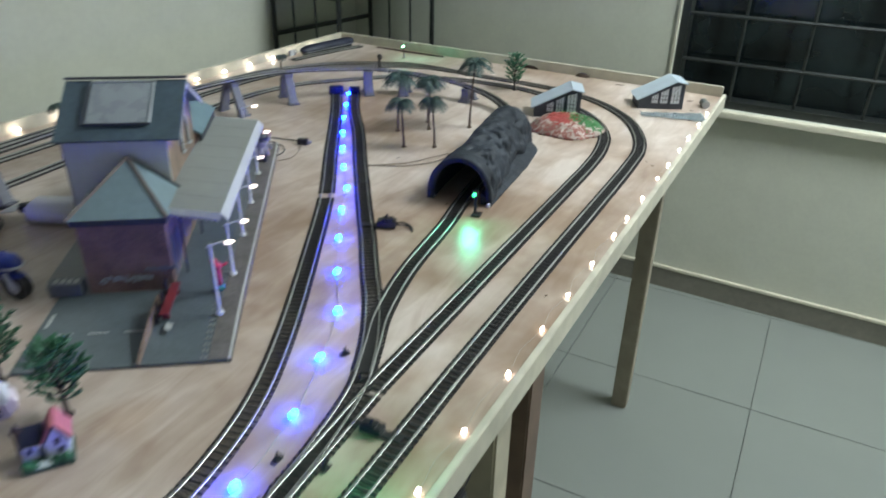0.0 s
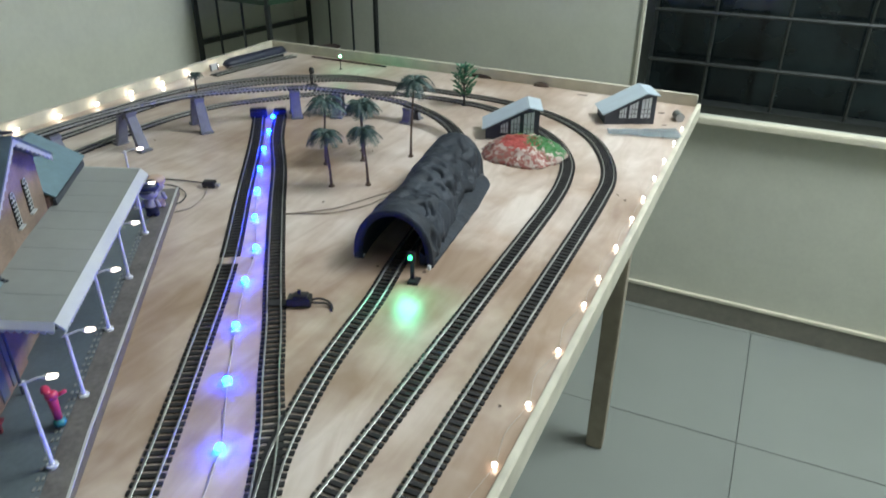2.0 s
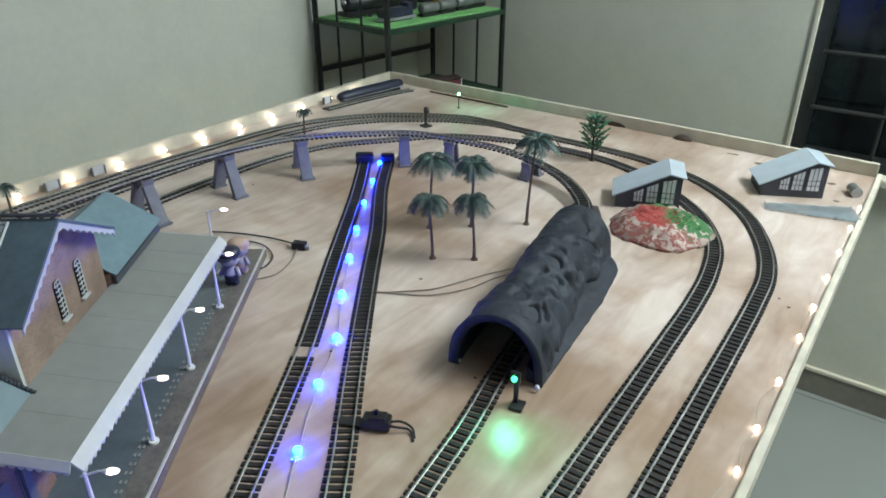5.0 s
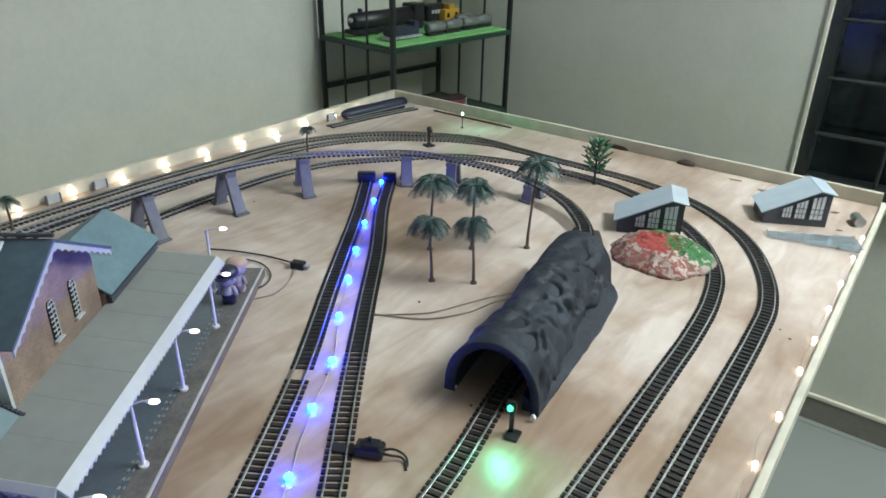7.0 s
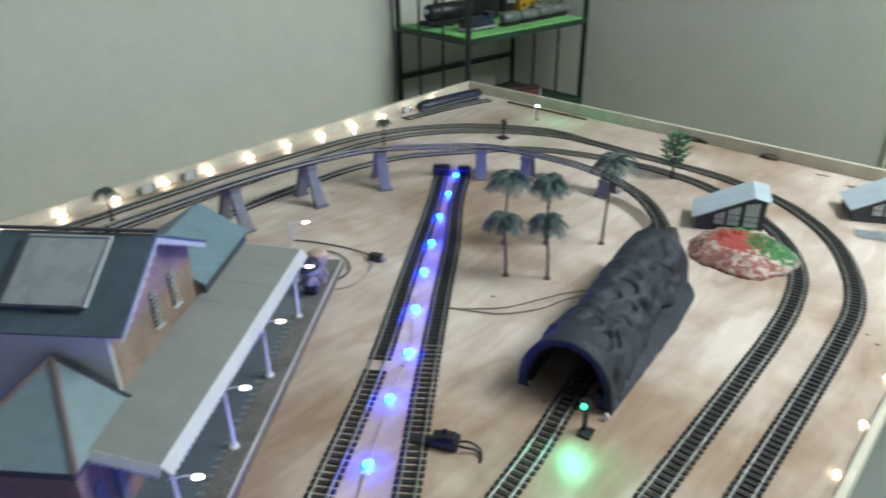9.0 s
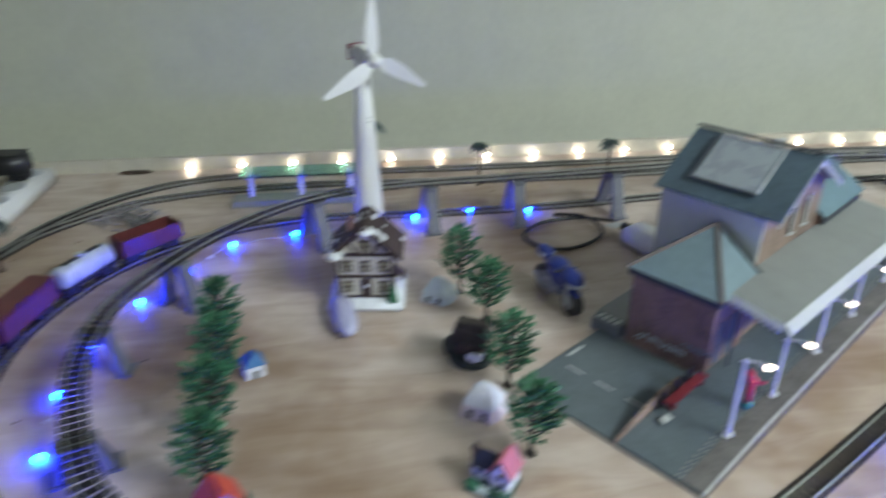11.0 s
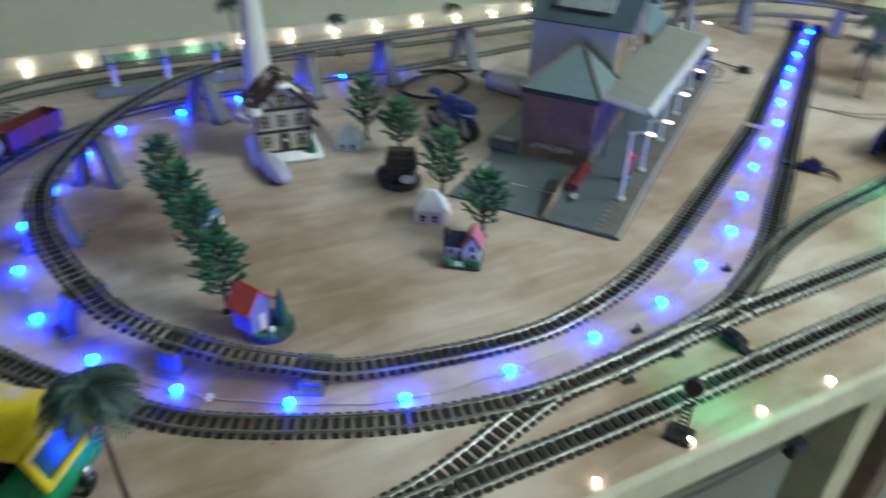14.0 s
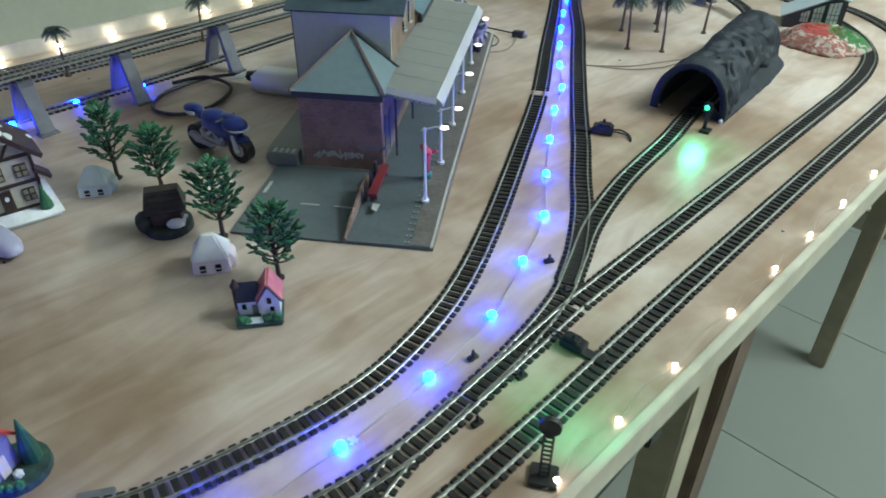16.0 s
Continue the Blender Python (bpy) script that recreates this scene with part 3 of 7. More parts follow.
def brick_print(name, c1, c2, mortar, scale):
    """Card printed with small bricks."""
    m, nt, b = tree_of(name)
    n = nt.nodes
    co = n.new("ShaderNodeTexCoord")
    sep = n.new("ShaderNodeSeparateXYZ")
    nt.links.new(co.outputs["Object"], sep.inputs[0])
    add = n.new("ShaderNodeMath")
    nt.links.new(sep.outputs["X"], add.inputs[0])
    nt.links.new(sep.outputs["Y"], add.inputs[1])
    com = n.new("ShaderNodeCombineXYZ")
    nt.links.new(add.outputs[0], com.inputs["X"])
    nt.links.new(sep.outputs["Z"], com.inputs["Y"])
    br = n.new("ShaderNodeTexBrick")
    br.inputs["Color1"].default_value, br.inputs["Color2"].default_value, br.inputs["Mortar"].default_value = (*c1, 1), (*c2, 1), (*mortar, 1)
    br.inputs["Scale"].default_value, br.inputs["Mortar Size"].default_value = scale, 0.03
    nt.links.new(com.outputs[0], br.inputs["Vector"])
    no = n.new("ShaderNodeTexNoise")
    no.inputs["Scale"].default_value = 30
    nt.links.new(co.outputs["Object"], no.inputs["Vector"])
    mul = n.new("ShaderNodeMix")
    mul.data_type, mul.blend_type = "RGBA", "OVERLAY"
    mul.inputs["Factor"].default_value = 0.7
    nt.links.new(br.outputs["Color"], mul.inputs["A"])
    nt.links.new(no.outputs["Fac"], mul.inputs["B"])
    nt.links.new(mul.outputs["Result"], b.inputs["Base Color"])
    b.inputs["Roughness"].default_value = 0.5
    return m


BRICK_CARD = brick_print("brick_print", (0.26, 0.140, 0.112), (0.18, 0.098, 0.082), (0.27, 0.195, 0.17), 95)
TAN_BRICK = brick_print("tan_brick_print", (0.26, 0.175, 0.13), (0.19, 0.13, 0.10), (0.26, 0.20, 0.17), 95)

# ---- the climbing track's piers ----


def pier(x, y, h, rz, w0=0.075, w1=0.032):
    """A portal of two splayed legs with a cap, a sill and a web, which straddles the lower line."""
    ob = thing("bridge_pier", at(x, y, 0, rz), "grey plastic portal pier that carries the climbing track", "bridge pier", "bridge piers")
    d = 0.022
    for sgn in (1, -1):
        a, b = sgn * w0 / 2, sgn * w1 / 2
        t = 0.011 * sgn
        part("leg", solid([(-d / 2, a, 0), (d / 2, a, 0), (d / 2, a - t, 0), (-d / 2, a - t, 0), (-d * 0.42, b, h - 0.004), (d * 0.42, b, h - 0.004), (d * 0.42, b - t * 0.7, h - 0.004), (-d * 0.42, b - t * 0.7, h - 0.004)], [(0, 1, 2, 3), (4, 5, 6, 7), (0, 1, 5, 4), (1, 2, 6, 5), (2, 3, 7, 6), (3, 0, 4, 7)]), GREY_PIER, ob)
        part("foot", bbox((0, a - t * 0.4, 0.0022), (d * 1.25, 0.018, 0.0044), 0.001), GREY_PIER, ob)
    part("cap", bbox((0, 0, h - 0.004), (d, w1 + 0.006, 0.008), 0.001), GREY_PIER, ob)
    part("web", solid([(-0.004, w1 * 0.5, h - 0.008), (-0.004, -w1 * 0.5, h - 0.008), (-0.004, -w1 * 0.30, h - 0.020), (-0.004, 0, h - 0.013), (-0.004, w1 * 0.30, h - 0.020), (0.004, w1 * 0.5, h - 0.008), (0.004, -w1 * 0.5, h - 0.008), (0.004, -w1 * 0.30, h - 0.020), (0.004, 0, h - 0.013), (0.004, w1 * 0.30, h - 0.020)], [(0, 1, 2, 3, 4), (5, 6, 7, 8, 9), (0, 1, 6, 5), (1, 2, 7, 6), (2, 3, 8, 7), (3, 4, 9, 8), (4, 0, 5, 9)]), GREY_PIER, ob)
    return ob


CP = spline(CLIMB, 0.002)


def on_climb(x, y, zmin=0.002):
    """The nearest raised point of the climbing line, and its heading in degrees."""
    i = min((k for k, q in enumerate(CP[:-1]) if q.z > zmin), key=lambda k: (CP[k].x - x) ** 2 + (CP[k].y - y) ** 2)
    d = CP[i + 1] - CP[i]
    return CP[i], math.degrees(math.atan2(d.y, d.x))


for px, py in ((-0.98, 0.53), (-0.972, 0.69), (-0.935, 0.845), (-0.96, 0.10), (-0.945, -0.08), (-0.93, -0.23), (-0.89, -0.42)):
    q, a = on_climb(px, py)
    pier(q.x, q.y, q.z - 0.001, a, 0.085)
for px, py in ((-0.80, 1.008), (-0.715, 1.055), (-0.545, 1.086)):
    q, a = on_climb(px, py)
    pier(q.x, q.y, q.z - 0.001, a, 0.052 if q.z > 0.045 else 0.048, 0.034)
for px, py in ((-0.715, -0.602), (-0.57, -0.665), (-0.40, -0.64), (-0.30, -0.565), (-0.225, -0.455)):
    q, a = on_climb(px, py)
    pier(q.x, q.y, q.z - 0.001, a, 0.062 if q.z > 0.04 else 0.046, 0.034)

# ---- tunnel ----


def low_support(m):
    """A low dark wedge that lifts the foot of the climbing track."""
    ob = thing("track_support", m, "low dark brown wedge under the foot of the climbing track", "track support")
    w, d, h = 0.036, 0.024, 0.009
    lo_, hi_ = [(-w, -d, 0), (w, -d, 0), (w * 0.72, d, 0), (-w * 0.72, d, 0)], [(-w * 0.9, -d * 0.9, 0.002), (w * 0.9, -d * 0.9, 0.002), (w * 0.6, d * 0.9, h), (-w * 0.6, d * 0.9, h)]
    part("wedge", solid(lo_ + hi_, [(0, 1, 2, 3), (4, 5, 6, 7), (0, 1, 5, 4), (1, 2, 6, 5), (2, 3, 7, 6), (3, 0, 4, 7)]), SUPPORT_BROWN, ob)


SUPPORT_BROWN = mat("support_brown", (0.060, 0.048, 0.046), 0.6, vary=0.2, scale=120)
low_support(at(-0.384, 0.982, 0, 18))


def tunnel():
    ob = thing("rock_tunnel", at(-0.272, 0.500), "dark grey moulded rock tunnel over the track", "tunnel")
    length, n, m = 0.350, 150, 84
    axis = Vector((-0.074, 0.43, 0)).normalized()
    side = Vector((axis.y, -axis.x, 0))

    def ring(k, outer):
        u = k / n
        y = u * length
        out = []
        for j in range(m + 1):
            a = math.pi * j / m
            w = 0.055 + 0.003 * math.sin(9 * u) - 0.003 * u
            h = 0.081 - 0.005 * u + 0.003 * math.sin(14 * u)
            cx, cz = -math.cos(a) * w, math.sin(a) ** 0.8 * h
            if outer:
                p = Vector((cx * 9, y * 9, cz * 9))
                ends = min(1, 7 * u, 9 * (1.0 - u) + 0.15)
                rough = 0.40 + 0.60 * min(1.0, max(0.0, (j / m - 0.42) * 5))
                f = noise.fractal(p * 1.8, 0.8, 2.0, 3) * 0.0050 * rough
                q = Vector((p.x * 2.6 + 0.6 * noise.noise(p * 2.2), p.y * 3.3 + 0.5 * noise.noise(p * 2.9), p.z * 2.3))
                cell = noise.voronoi(q)[0][0]
                f += (0.42 - min(cell, 0.85)) * 0.010 * rough
                hollow = noise.voronoi(q * 1.15 + Vector((7.3, 2.1, 4.7)))[0][0]
                f -= min(1.0, max(0.0, 0.46 - hollow) * 5) * 0.0105 * max(0.0, rough - 0.25)
                f += noise.noise(p * 9) * 0.0011
                g = 1 + f * ends / 0.055
                flare = max(0.0, 1 - u * 12)
                cx *= 1 + 0.10 * flare * (1 if a < 1.2 else 0.4)
                cx, cz = cx * g, max(0, cz * g)
            else:
                cx, cz = cx * 0.86, cz * 0.90
            if j in (0, m):
                cz = 0
            out.append(axis * y + side * cx + Vector((0, 0, cz)))
        return out

    bm = bmesh.new()
    outer = [[bm.verts.new(p) for p in ring(k, True)] for k in range(n + 1)]
    inner = [[bm.verts.new(p) for p in ring(k, False)] for k in range(n + 1)]
    for k in range(n):
        for j in range(m):
            bm.faces.new((outer[k][j], outer[k][j + 1], outer[k + 1][j + 1], outer[k + 1][j]))
            bm.faces.new((inner[k][j + 1], inner[k][j], inner[k + 1][j], inner[k + 1][j + 1]))
    for j in range(m):
        bm.faces.new((outer[0][j + 1], outer[0][j], inner[0][j], inner[0][j + 1]))
        bm.faces.new((outer[n][j], outer[n][j + 1], inner[n][j + 1], inner[n][j]))
    part("rock_shell", bm, ROCK, ob, smooth=True)
    edge = []
    for i in range(25):
        u = i / 24
        wide = 0.024 * min(1, 0.30 + u * 1.1) * min(1, (1.02 - u) * 9) ** 0.5
        edge.append((axis * (0.005 + u * 0.335) + side * (0.050 + wide + 0.0016 * noise.noise(Vector((u * 23, 3, 1)))), 0.0035 + 0.002 * noise.noise(Vector((u * 9, 1, 5)))))
    bm = bmesh.new()
    rows = []
    for i, (q, z) in enumerate(edge):
        base = axis * (0.005 + i / 24 * 0.335) + side * 0.036
        prof = [base + Vector((0, 0, 0.022)), base.lerp(q, 0.55) + Vector((0, 0, 0.011 + 1.5 * (z - 0.0035))), base.lerp(q, 0.8) + Vector((0, 0, 0.0075)), q + Vector((0, 0, z)), Vector((q.x, q.y, 0)), Vector((base.x, base.y, 0))]
        rows.append([bm.verts.new(c) for c in prof])
    for ra, rb in zip(rows, rows[1:]):
        for k in range(6):
            bm.faces.new((ra[k], ra[(k + 1) % 6], rb[(k + 1) % 6], rb[k]))
    bm.faces.new(rows[0])
    bm.faces.new(rows[-1])
    bmesh.ops.recalc_face_normals(bm, faces=bm.faces)
    part("skirt", bm, ROCK, ob, "flat flange along the tunnel's foot")
    part("foam_chip", ball((-0.055, -0.004, 0.004), 0.007, 2, (1.4, 0.7, 0.5)), SNOW, ob, "torn white foam at the foot")
    part("foam_chip", ball((0.055, 0.0, 0.006), 0.0045, 2, (0.8, 0.6, 1.0)), SNOW, ob, "torn white foam at the foot")


tunnel()

# ---- station, built from printed card ----
ST = at(-0.285, -0.035, 0, 126.3)


def station():
    pf = thing("station_platform", ST, "grey printed-card railway platform with a pale kerb", "platform")
    # the near end slopes down to the board; deck(s) is the height of the platform
    deck = lambda s_: 0.0045 + 0.0075 * min(1.0, max(0.0, s_) / 0.125)

    askew = lambda s_, y: y + 0.007 * (1 - s_ / 0.73) * (1 - y / 0.1075)

    def along(y0, y1, up, down, s0=0.0, s1=0.73):
        """A strip of the platform from y0 to y1, following the ramp."""
        ss = [s0] + ([0.125] if s0 < 0.125 < s1 else []) + [s1]
        ring = [(q, deck(q) + up) for q in ss] + [(q, max(0.0, deck(q) - down)) for q in ss[::-1]]
        k = len(ring)
        return solid([(x, askew(x, y0), z) for x, z in ring] + [(x, askew(x, y1), z) for x, z in ring], [tuple(range(k)), tuple(range(k, 2 * k)), *[(i, (i + 1) % k, (i + 1) % k + k, i + k) for i in range(k)]])

    part("deck", along(0.0030, 0.1075, 0.0, 1.0), ASPHALT, pf)
    part("kerb", along(0.0014, 0.0042, 0.0016, 0.0004, -0.001, 0.731), KERB, pf, "pale card kerb")
    part("platform_face", along(0.0006, 0.0028, -0.0008, 1.0), mat("platform_face_card", (0.15, 0.125, 0.11), 0.6, vary=0.2, scale=120), pf, "brown printed platform face")
    part("paved_strip", along(0.0046, 0.0285, 0.0008, 0.0002, 0.001, 0.729), mat("brown_paving", (0.150, 0.138, 0.128), 0.6, vary=0.2, scale=200), pf)
    stud = mat("stud_card", (0.27, 0.27, 0.255), 0.5)
    for i in range(62):
        u = 0.006 + 0.0117 * i
        for y in (0.0312, 0.0362):
            part("stud", bbox((u, askew(u, y), deck(u) + 0.0004), (0.0044, 0.0022, 0.0012)), stud, pf)
    part("road", bbox((0.083, 0.1785, 0.0015), (0.166, 0.135, 0.003)), ASPHALT, pf, "dark printed road")
    for y in (0.130, 0.172, 0.214):
        part("road_mark", bbox((0.072, y, 0.0033), (0.0022, 0.024, 0.0008)), WHITE_CARD, pf)
    part("road_mark", bbox((0.105, 0.238, 0.0033), (0.03, 0.004, 0.0008)), WHITE_CARD, pf)
    ring = [(0.0, 0.0), (0.118, 0.0), (0.118, 0.026), (0.080, 0.025), (0.030, 0.015), (0.0, 0.0075)]
    k = len(ring)
    part("side_wall", solid([(x, 0.1078, z) for x, z in ring] + [(x, 0.1108, z) for x, z in ring], [tuple(range(k)), tuple(range(k, 2 * k)), *[(i, (i + 1) % k, (i + 1) % k + k, i + k) for i in range(k)]]), TAN_BRICK, pf)
    poly = [(0.166, 0.107), (0.166, 0.245)] + [(0.166 + 0.045 - 0.045 * math.cos(a), 0.245 + 0.03 * math.sin(a)) for a in (0.5, 1.0, 1.5)] + [(0.62, 0.275), (0.62, 0.107)]
    part("forecourt", prism(poly, 0, 0.004), GREY_CARD, pf, "pale grey card forecourt")

    b = thing("station_building", ST @ pose(0, 0, 0.004), "card station building with a steep teal roof and a brick gable", "station building")
    s0, s1, sr, e, r = 0.264, 0.434, 0.346, 0.184, 0.229
    w0, w1 = 0.104, 0.236
    part("gable_wall", prism([(s0, w0), (s1, w0), (s1, w0 + 0.003), (s0, w0 + 0.003)], 0.0, e), TAN_BRICK, b, "brown brick front wall")
    part("gable", solid([(s0, w0, e), (s1, w0, e), (sr, w0, r), (s0, w0 + 0.003, e), (s1, w0 + 0.003, e), (sr, w0 + 0.003, r)], [(0, 1, 2), (3, 4, 5), (0, 1, 4, 3), (1, 2, 5, 4), (2, 0, 3, 5)]), TAN_BRICK, b, "brown brick gable")
    part("side_wall", prism([(s0 - 0.004, w0), (s0, w0), (s0, w1), (s0 - 0.004, w1)], 0, e), PALE_CARD, b, "plain pale grey side wall")
    part("side_wall", prism([(s1, w0), (s1 + 0.004, w0), (s1 + 0.004, w1), (s1, w1)], 0, e), TAN_BRICK, b)
    part("back_wall", prism([(s0, w1), (s1, w1), (s1, w1 + 0.003), (s0, w1 + 0.003)], 0, e), TAN_BRICK, b)
    part("back_gable", solid([(s0, w1, e), (s1, w1, e), (sr, w1, r), (s0, w1 + 0.003, e), (s1, w1 + 0.003, e), (sr, w1 + 0.003, r)], [(0, 1, 2), (3, 4, 5), (0, 1, 4, 3), (1, 2, 5, 4), (2, 0, 3, 5)]), TAN_BRICK, b)
    lo = e - 0.003
    part("roof", slab([(s0 - 0.012, w0 - 0.020, lo), (s0 - 0.012, w1 + 0.008, lo), (sr, w1 + 0.008, r + 0.008), (sr, w0 - 0.020, r + 0.008)], -0.003), TEAL_CARD, b, "teal printed slate roof slope")
    part("roof", slab([(s1 + 0.012, w1 + 0.008, lo), (s1 + 0.012, w0 - 0.020, lo), (sr, w0 - 0.020, r + 0.008), (sr, w1 + 0.008, r + 0.008)], -0.003), TEAL_CARD, b, "teal printed slate roof slope")
    part("ridge", tube([(sr, w0 - 0.021, r + 0.0115), (sr, w1 + 0.009, r + 0.0115)], 0.002, 6), DARK_WALL, b)
    k = lambda u, w, up: (s0 - 0.012 + (sr - s0 + 0.012) * u, w, lo + (r + 0.008 - lo) * u + up)
    part("skylight", slab([k(0.22, 0.128, 0.0055), k(0.22, 0.206, 0.0055), k(0.88, 0.206, 0.0055), k(0.88, 0.128, 0.0055)], -0.002), mat("skylight_film", (0.30, 0.33, 0.355), 0.28, vary=0.06), b, "pale skylight panel")
    part("skylight_frame", tube([k(0.20, 0.124, 0.006), k(0.90, 0.124, 0.006), k(0.90, 0.206, 0.006)], 0.0016, 5), PALE_CARD, b)
    part("skylight_edge", tube([k(0.90, 0.210, 0.005), k(0.20, 0.210, 0.005), k(0.20, 0.124, 0.005)], 0.0016, 5), DARK_WALL, b)
    # white scalloped barge boards along the gable
    for a, c in ((s0 - 0.010, sr), (s1 + 0.010, sr)):
        za, zc = lo + 0.001, r + 0.006
        pts = [(a + (c - a) * i / 36, za + (zc - za) * i / 36) for i in range(37)]
        low = [(x, z - 0.0072 - 0.0030 * (1 - abs(math.sin(math.pi * i / 4.0)))) for i, (x, z) in enumerate(pts)]
        ring = pts + low[::-1]
        nn = len(ring)
        part("barge_board", solid([(x, w0 - 0.0195, z) for x, z in ring] + [(x, w0 - 0.0178, z) for x, z in ring], [tuple(range(nn)), tuple(range(nn, 2 * nn)), *[(i, (i + 1) % nn, (i + 1) % nn + nn, i + nn) for i in range(nn)]]), WHITE_CARD, b, "white scalloped barge board")
    for s in (0.346, 0.388):
        lit = [(s - 0.0055, 0.132), (s + 0.0055, 0.132), (s + 0.0055, 0.167), (s + 0.003, 0.172), (s - 0.003, 0.172), (s - 0.0055, 0.167)]
        wn_ = part("window", solid([(x, w0 - 0.0016, z) for x, z in lit] + [(x, w0 - 0.0002, z) for x, z in lit], [tuple(range(6)), tuple(range(6, 12)), *[(q, (q + 1) % 6, (q + 1) % 6 + 6, q + 6) for q in range(6)]]), DARK_GLASS, b)
        part("window_frame", join(tube([(x, w0 - 0.002, z) for x, z in lit[1:]], 0.0006, 4), tube([(s, w0 - 0.002, 0.132), (s, w0 - 0.002, 0.172)], 0.0005, 4), *[bbox((s, w0 - 0.002, 0.136 + 0.0052 * i), (0.0105, 0.0012, 0.0007)) for i in range(7)]), WHITE_CARD, wn_, "white glazing bars")
        part("sill", bbox((s, w0 - 0.003, 0.1305), (0.014, 0.004, 0.0016)), PALE_CARD, wn_)
    # brick annexes with hipped roofs at both ends
    v0, v1, vc, o = 0.100, 0.208, 0.154, 0.007
    a0, a1, av, top, eav = 0.168, 0.257, 0.250, 0.158, 0.108
    part("annex_wall", prism([(a0, v0), (a1, v0), (a1, v1), (a0, v1)], 0, eav), BRICK_CARD, b, "dark red printed brick wall")
    c = [(a0 - o, v0 - o, eav), (a1, v0 - o, eav), (a1, v1 + o, eav), (a0 - o, v1 + o, eav)]
    ap = (av, vc, top)
    part("annex_roof", solid([*c, ap], [(0, 1, 4), (1, 2, 4), (2, 3, 4), (3, 0, 4), (0, 1, 2, 3)]), mat("pale_teal_card", (0.17, 0.235, 0.265), 0.5, vary=0.08, scale=90), b, "pale teal hipped roof")
    part("fascia", bbox(((a0 - o + a1) / 2, (v0 + v1) / 2, eav - 0.005), (a1 - a0 + o - 0.003, v1 - v0 + 2 * o - 0.004, 0.008)), DARK_WALL, b)
    for q in (c[0], c[3]):
        part("hip", tube([q, ap], 0.0028, 5), mat("hip_brown", (0.16, 0.125, 0.115), 0.6, vary=0.1), b)
    for i in range(22):
        t = (i + 0.5) / 22
        part("ridge_tile", bbox(tuple(Vector(c[1]).lerp(Vector(ap), t) + Vector((0, 0, 0.0012))), (0.003, 0.0026, 0.004)), DARK_WALL, b)
    # the far annex has a plain ridge roof
    f0, f1, fe, fr = 0.440, 0.580, 0.126, 0.162
    part("annex_wall", prism([(f0, v0), (f1, v0), (f1, v1), (f0, v1)], 0, fe), BRICK_CARD, b, "dark red printed brick wall")
    part("annex_gable", solid([(f1 - 0.003, v0, fe), (f1 - 0.003, v1, fe), (f1 - 0.003, vc, fr - 0.002), (f1, v0, fe), (f1, v1, fe), (f1, vc, fr - 0.002)], [(0, 1, 2), (3, 4, 5), (0, 1, 4, 3), (1, 2, 5, 4), (2, 0, 3, 5)]), BRICK_CARD, b)
    for va in (v0 - o, v1 + o):
        part("annex_roof", slab([(f0, va, fe - 0.002), (f1 + 0.007, va, fe - 0.002), (f1 + 0.007, vc, fr + 0.001), (f0, vc, fr + 0.001)] if va < vc else [(f1 + 0.007, va, fe - 0.002), (f0, va, fe - 0.002), (f0, vc, fr + 0.001), (f1 + 0.007, vc, fr + 0.001)], -0.002), mat("sky_teal_card", (0.145, 0.225, 0.265), 0.5, vary=0.10, scale=110, bump=0.1), b, "pale teal ridge roof")
    part("fascia", bbox(((f0 + f1) / 2, v0 - 0.005, fe - 0.008), (f1 - f0 - 0.002, 0.004, 0.008)), DARK_WALL, b)
    # arched openings on the platform side of the annexes
    for s in (0.190, 0.218, 0.480, 0.520, 0.552):
        pts = [(s - 0.008, 0.012), (s + 0.008, 0.012)] + [(s + 0.008 * math.cos(a), 0.062 + 0.008 * math.sin(a)) for a in np.linspace(0, math.pi, 9)]
        nn = len(pts)
        part("arch", solid([(x, 0.0985, z) for x, z in pts] + [(x, 0.0998, z) for x, z in pts], [tuple(range(nn)), tuple(range(nn, 2 * nn)), *[(i, (i + 1) % nn, (i + 1) % nn + nn, i + nn) for i in range(nn)]]), LILAC_ROOF, b, "dark arched doorway")
    # scrawled paint on the end wall, kept as plain strokes
    rnd = random.Random(17)
    for n_, v_, z_, step, size, mt in ((10, 0.190, 0.019, 0.0066, 0.0112, WHITE_CARD), (8, 0.131, 0.033, 0.0046, 0.0075, GREY_CARD)):
        for i in range(n_):
            for k in range(2):
                bm = bbox((0, 0, 0), (0.0008, rnd.uniform(0.0014, 0.0030), size * rnd.uniform(0.6, 1.05)))
                bmesh.ops.rotate(bm, matrix=Matrix.Rotation(rnd.uniform(-0.9, 0.9), 3, "X"), verts=bm.verts)
                bmesh.ops.translate(bm, vec=(a0 - 0.0006, v_ - step * (i + 0.4 * k), z_ + rnd.uniform(-0.002, 0.002)), verts=bm.verts)
                part("paint_stroke", bm, mt, b)

    c = thing("platform_canopy", ST @ pose(0, 0, 0.012), "grey card platform canopy with a white saw-tooth valance", "canopy")
    # its outer edge runs slightly askew to the kerb; q(u, v) is a point of the roof, u along it and v across it
    no, fo, ni, fi = Vector((0.180, 0.031, 0.094)), Vector((0.578, 0.019, 0.096)), Vector((0.187, 0.109, 0.104)), Vector((0.574, 0.097, 0.106))
    q = lambda u, v, up=0.0: no.lerp(fo, u).lerp(ni.lerp(fi, u), v) + Vector((0, 0, up))
    part("canopy_roof", slab([q(0, 0), q(1, 0), q(1, 1), q(0, 1)], 0.002), GREY_CARD, c)
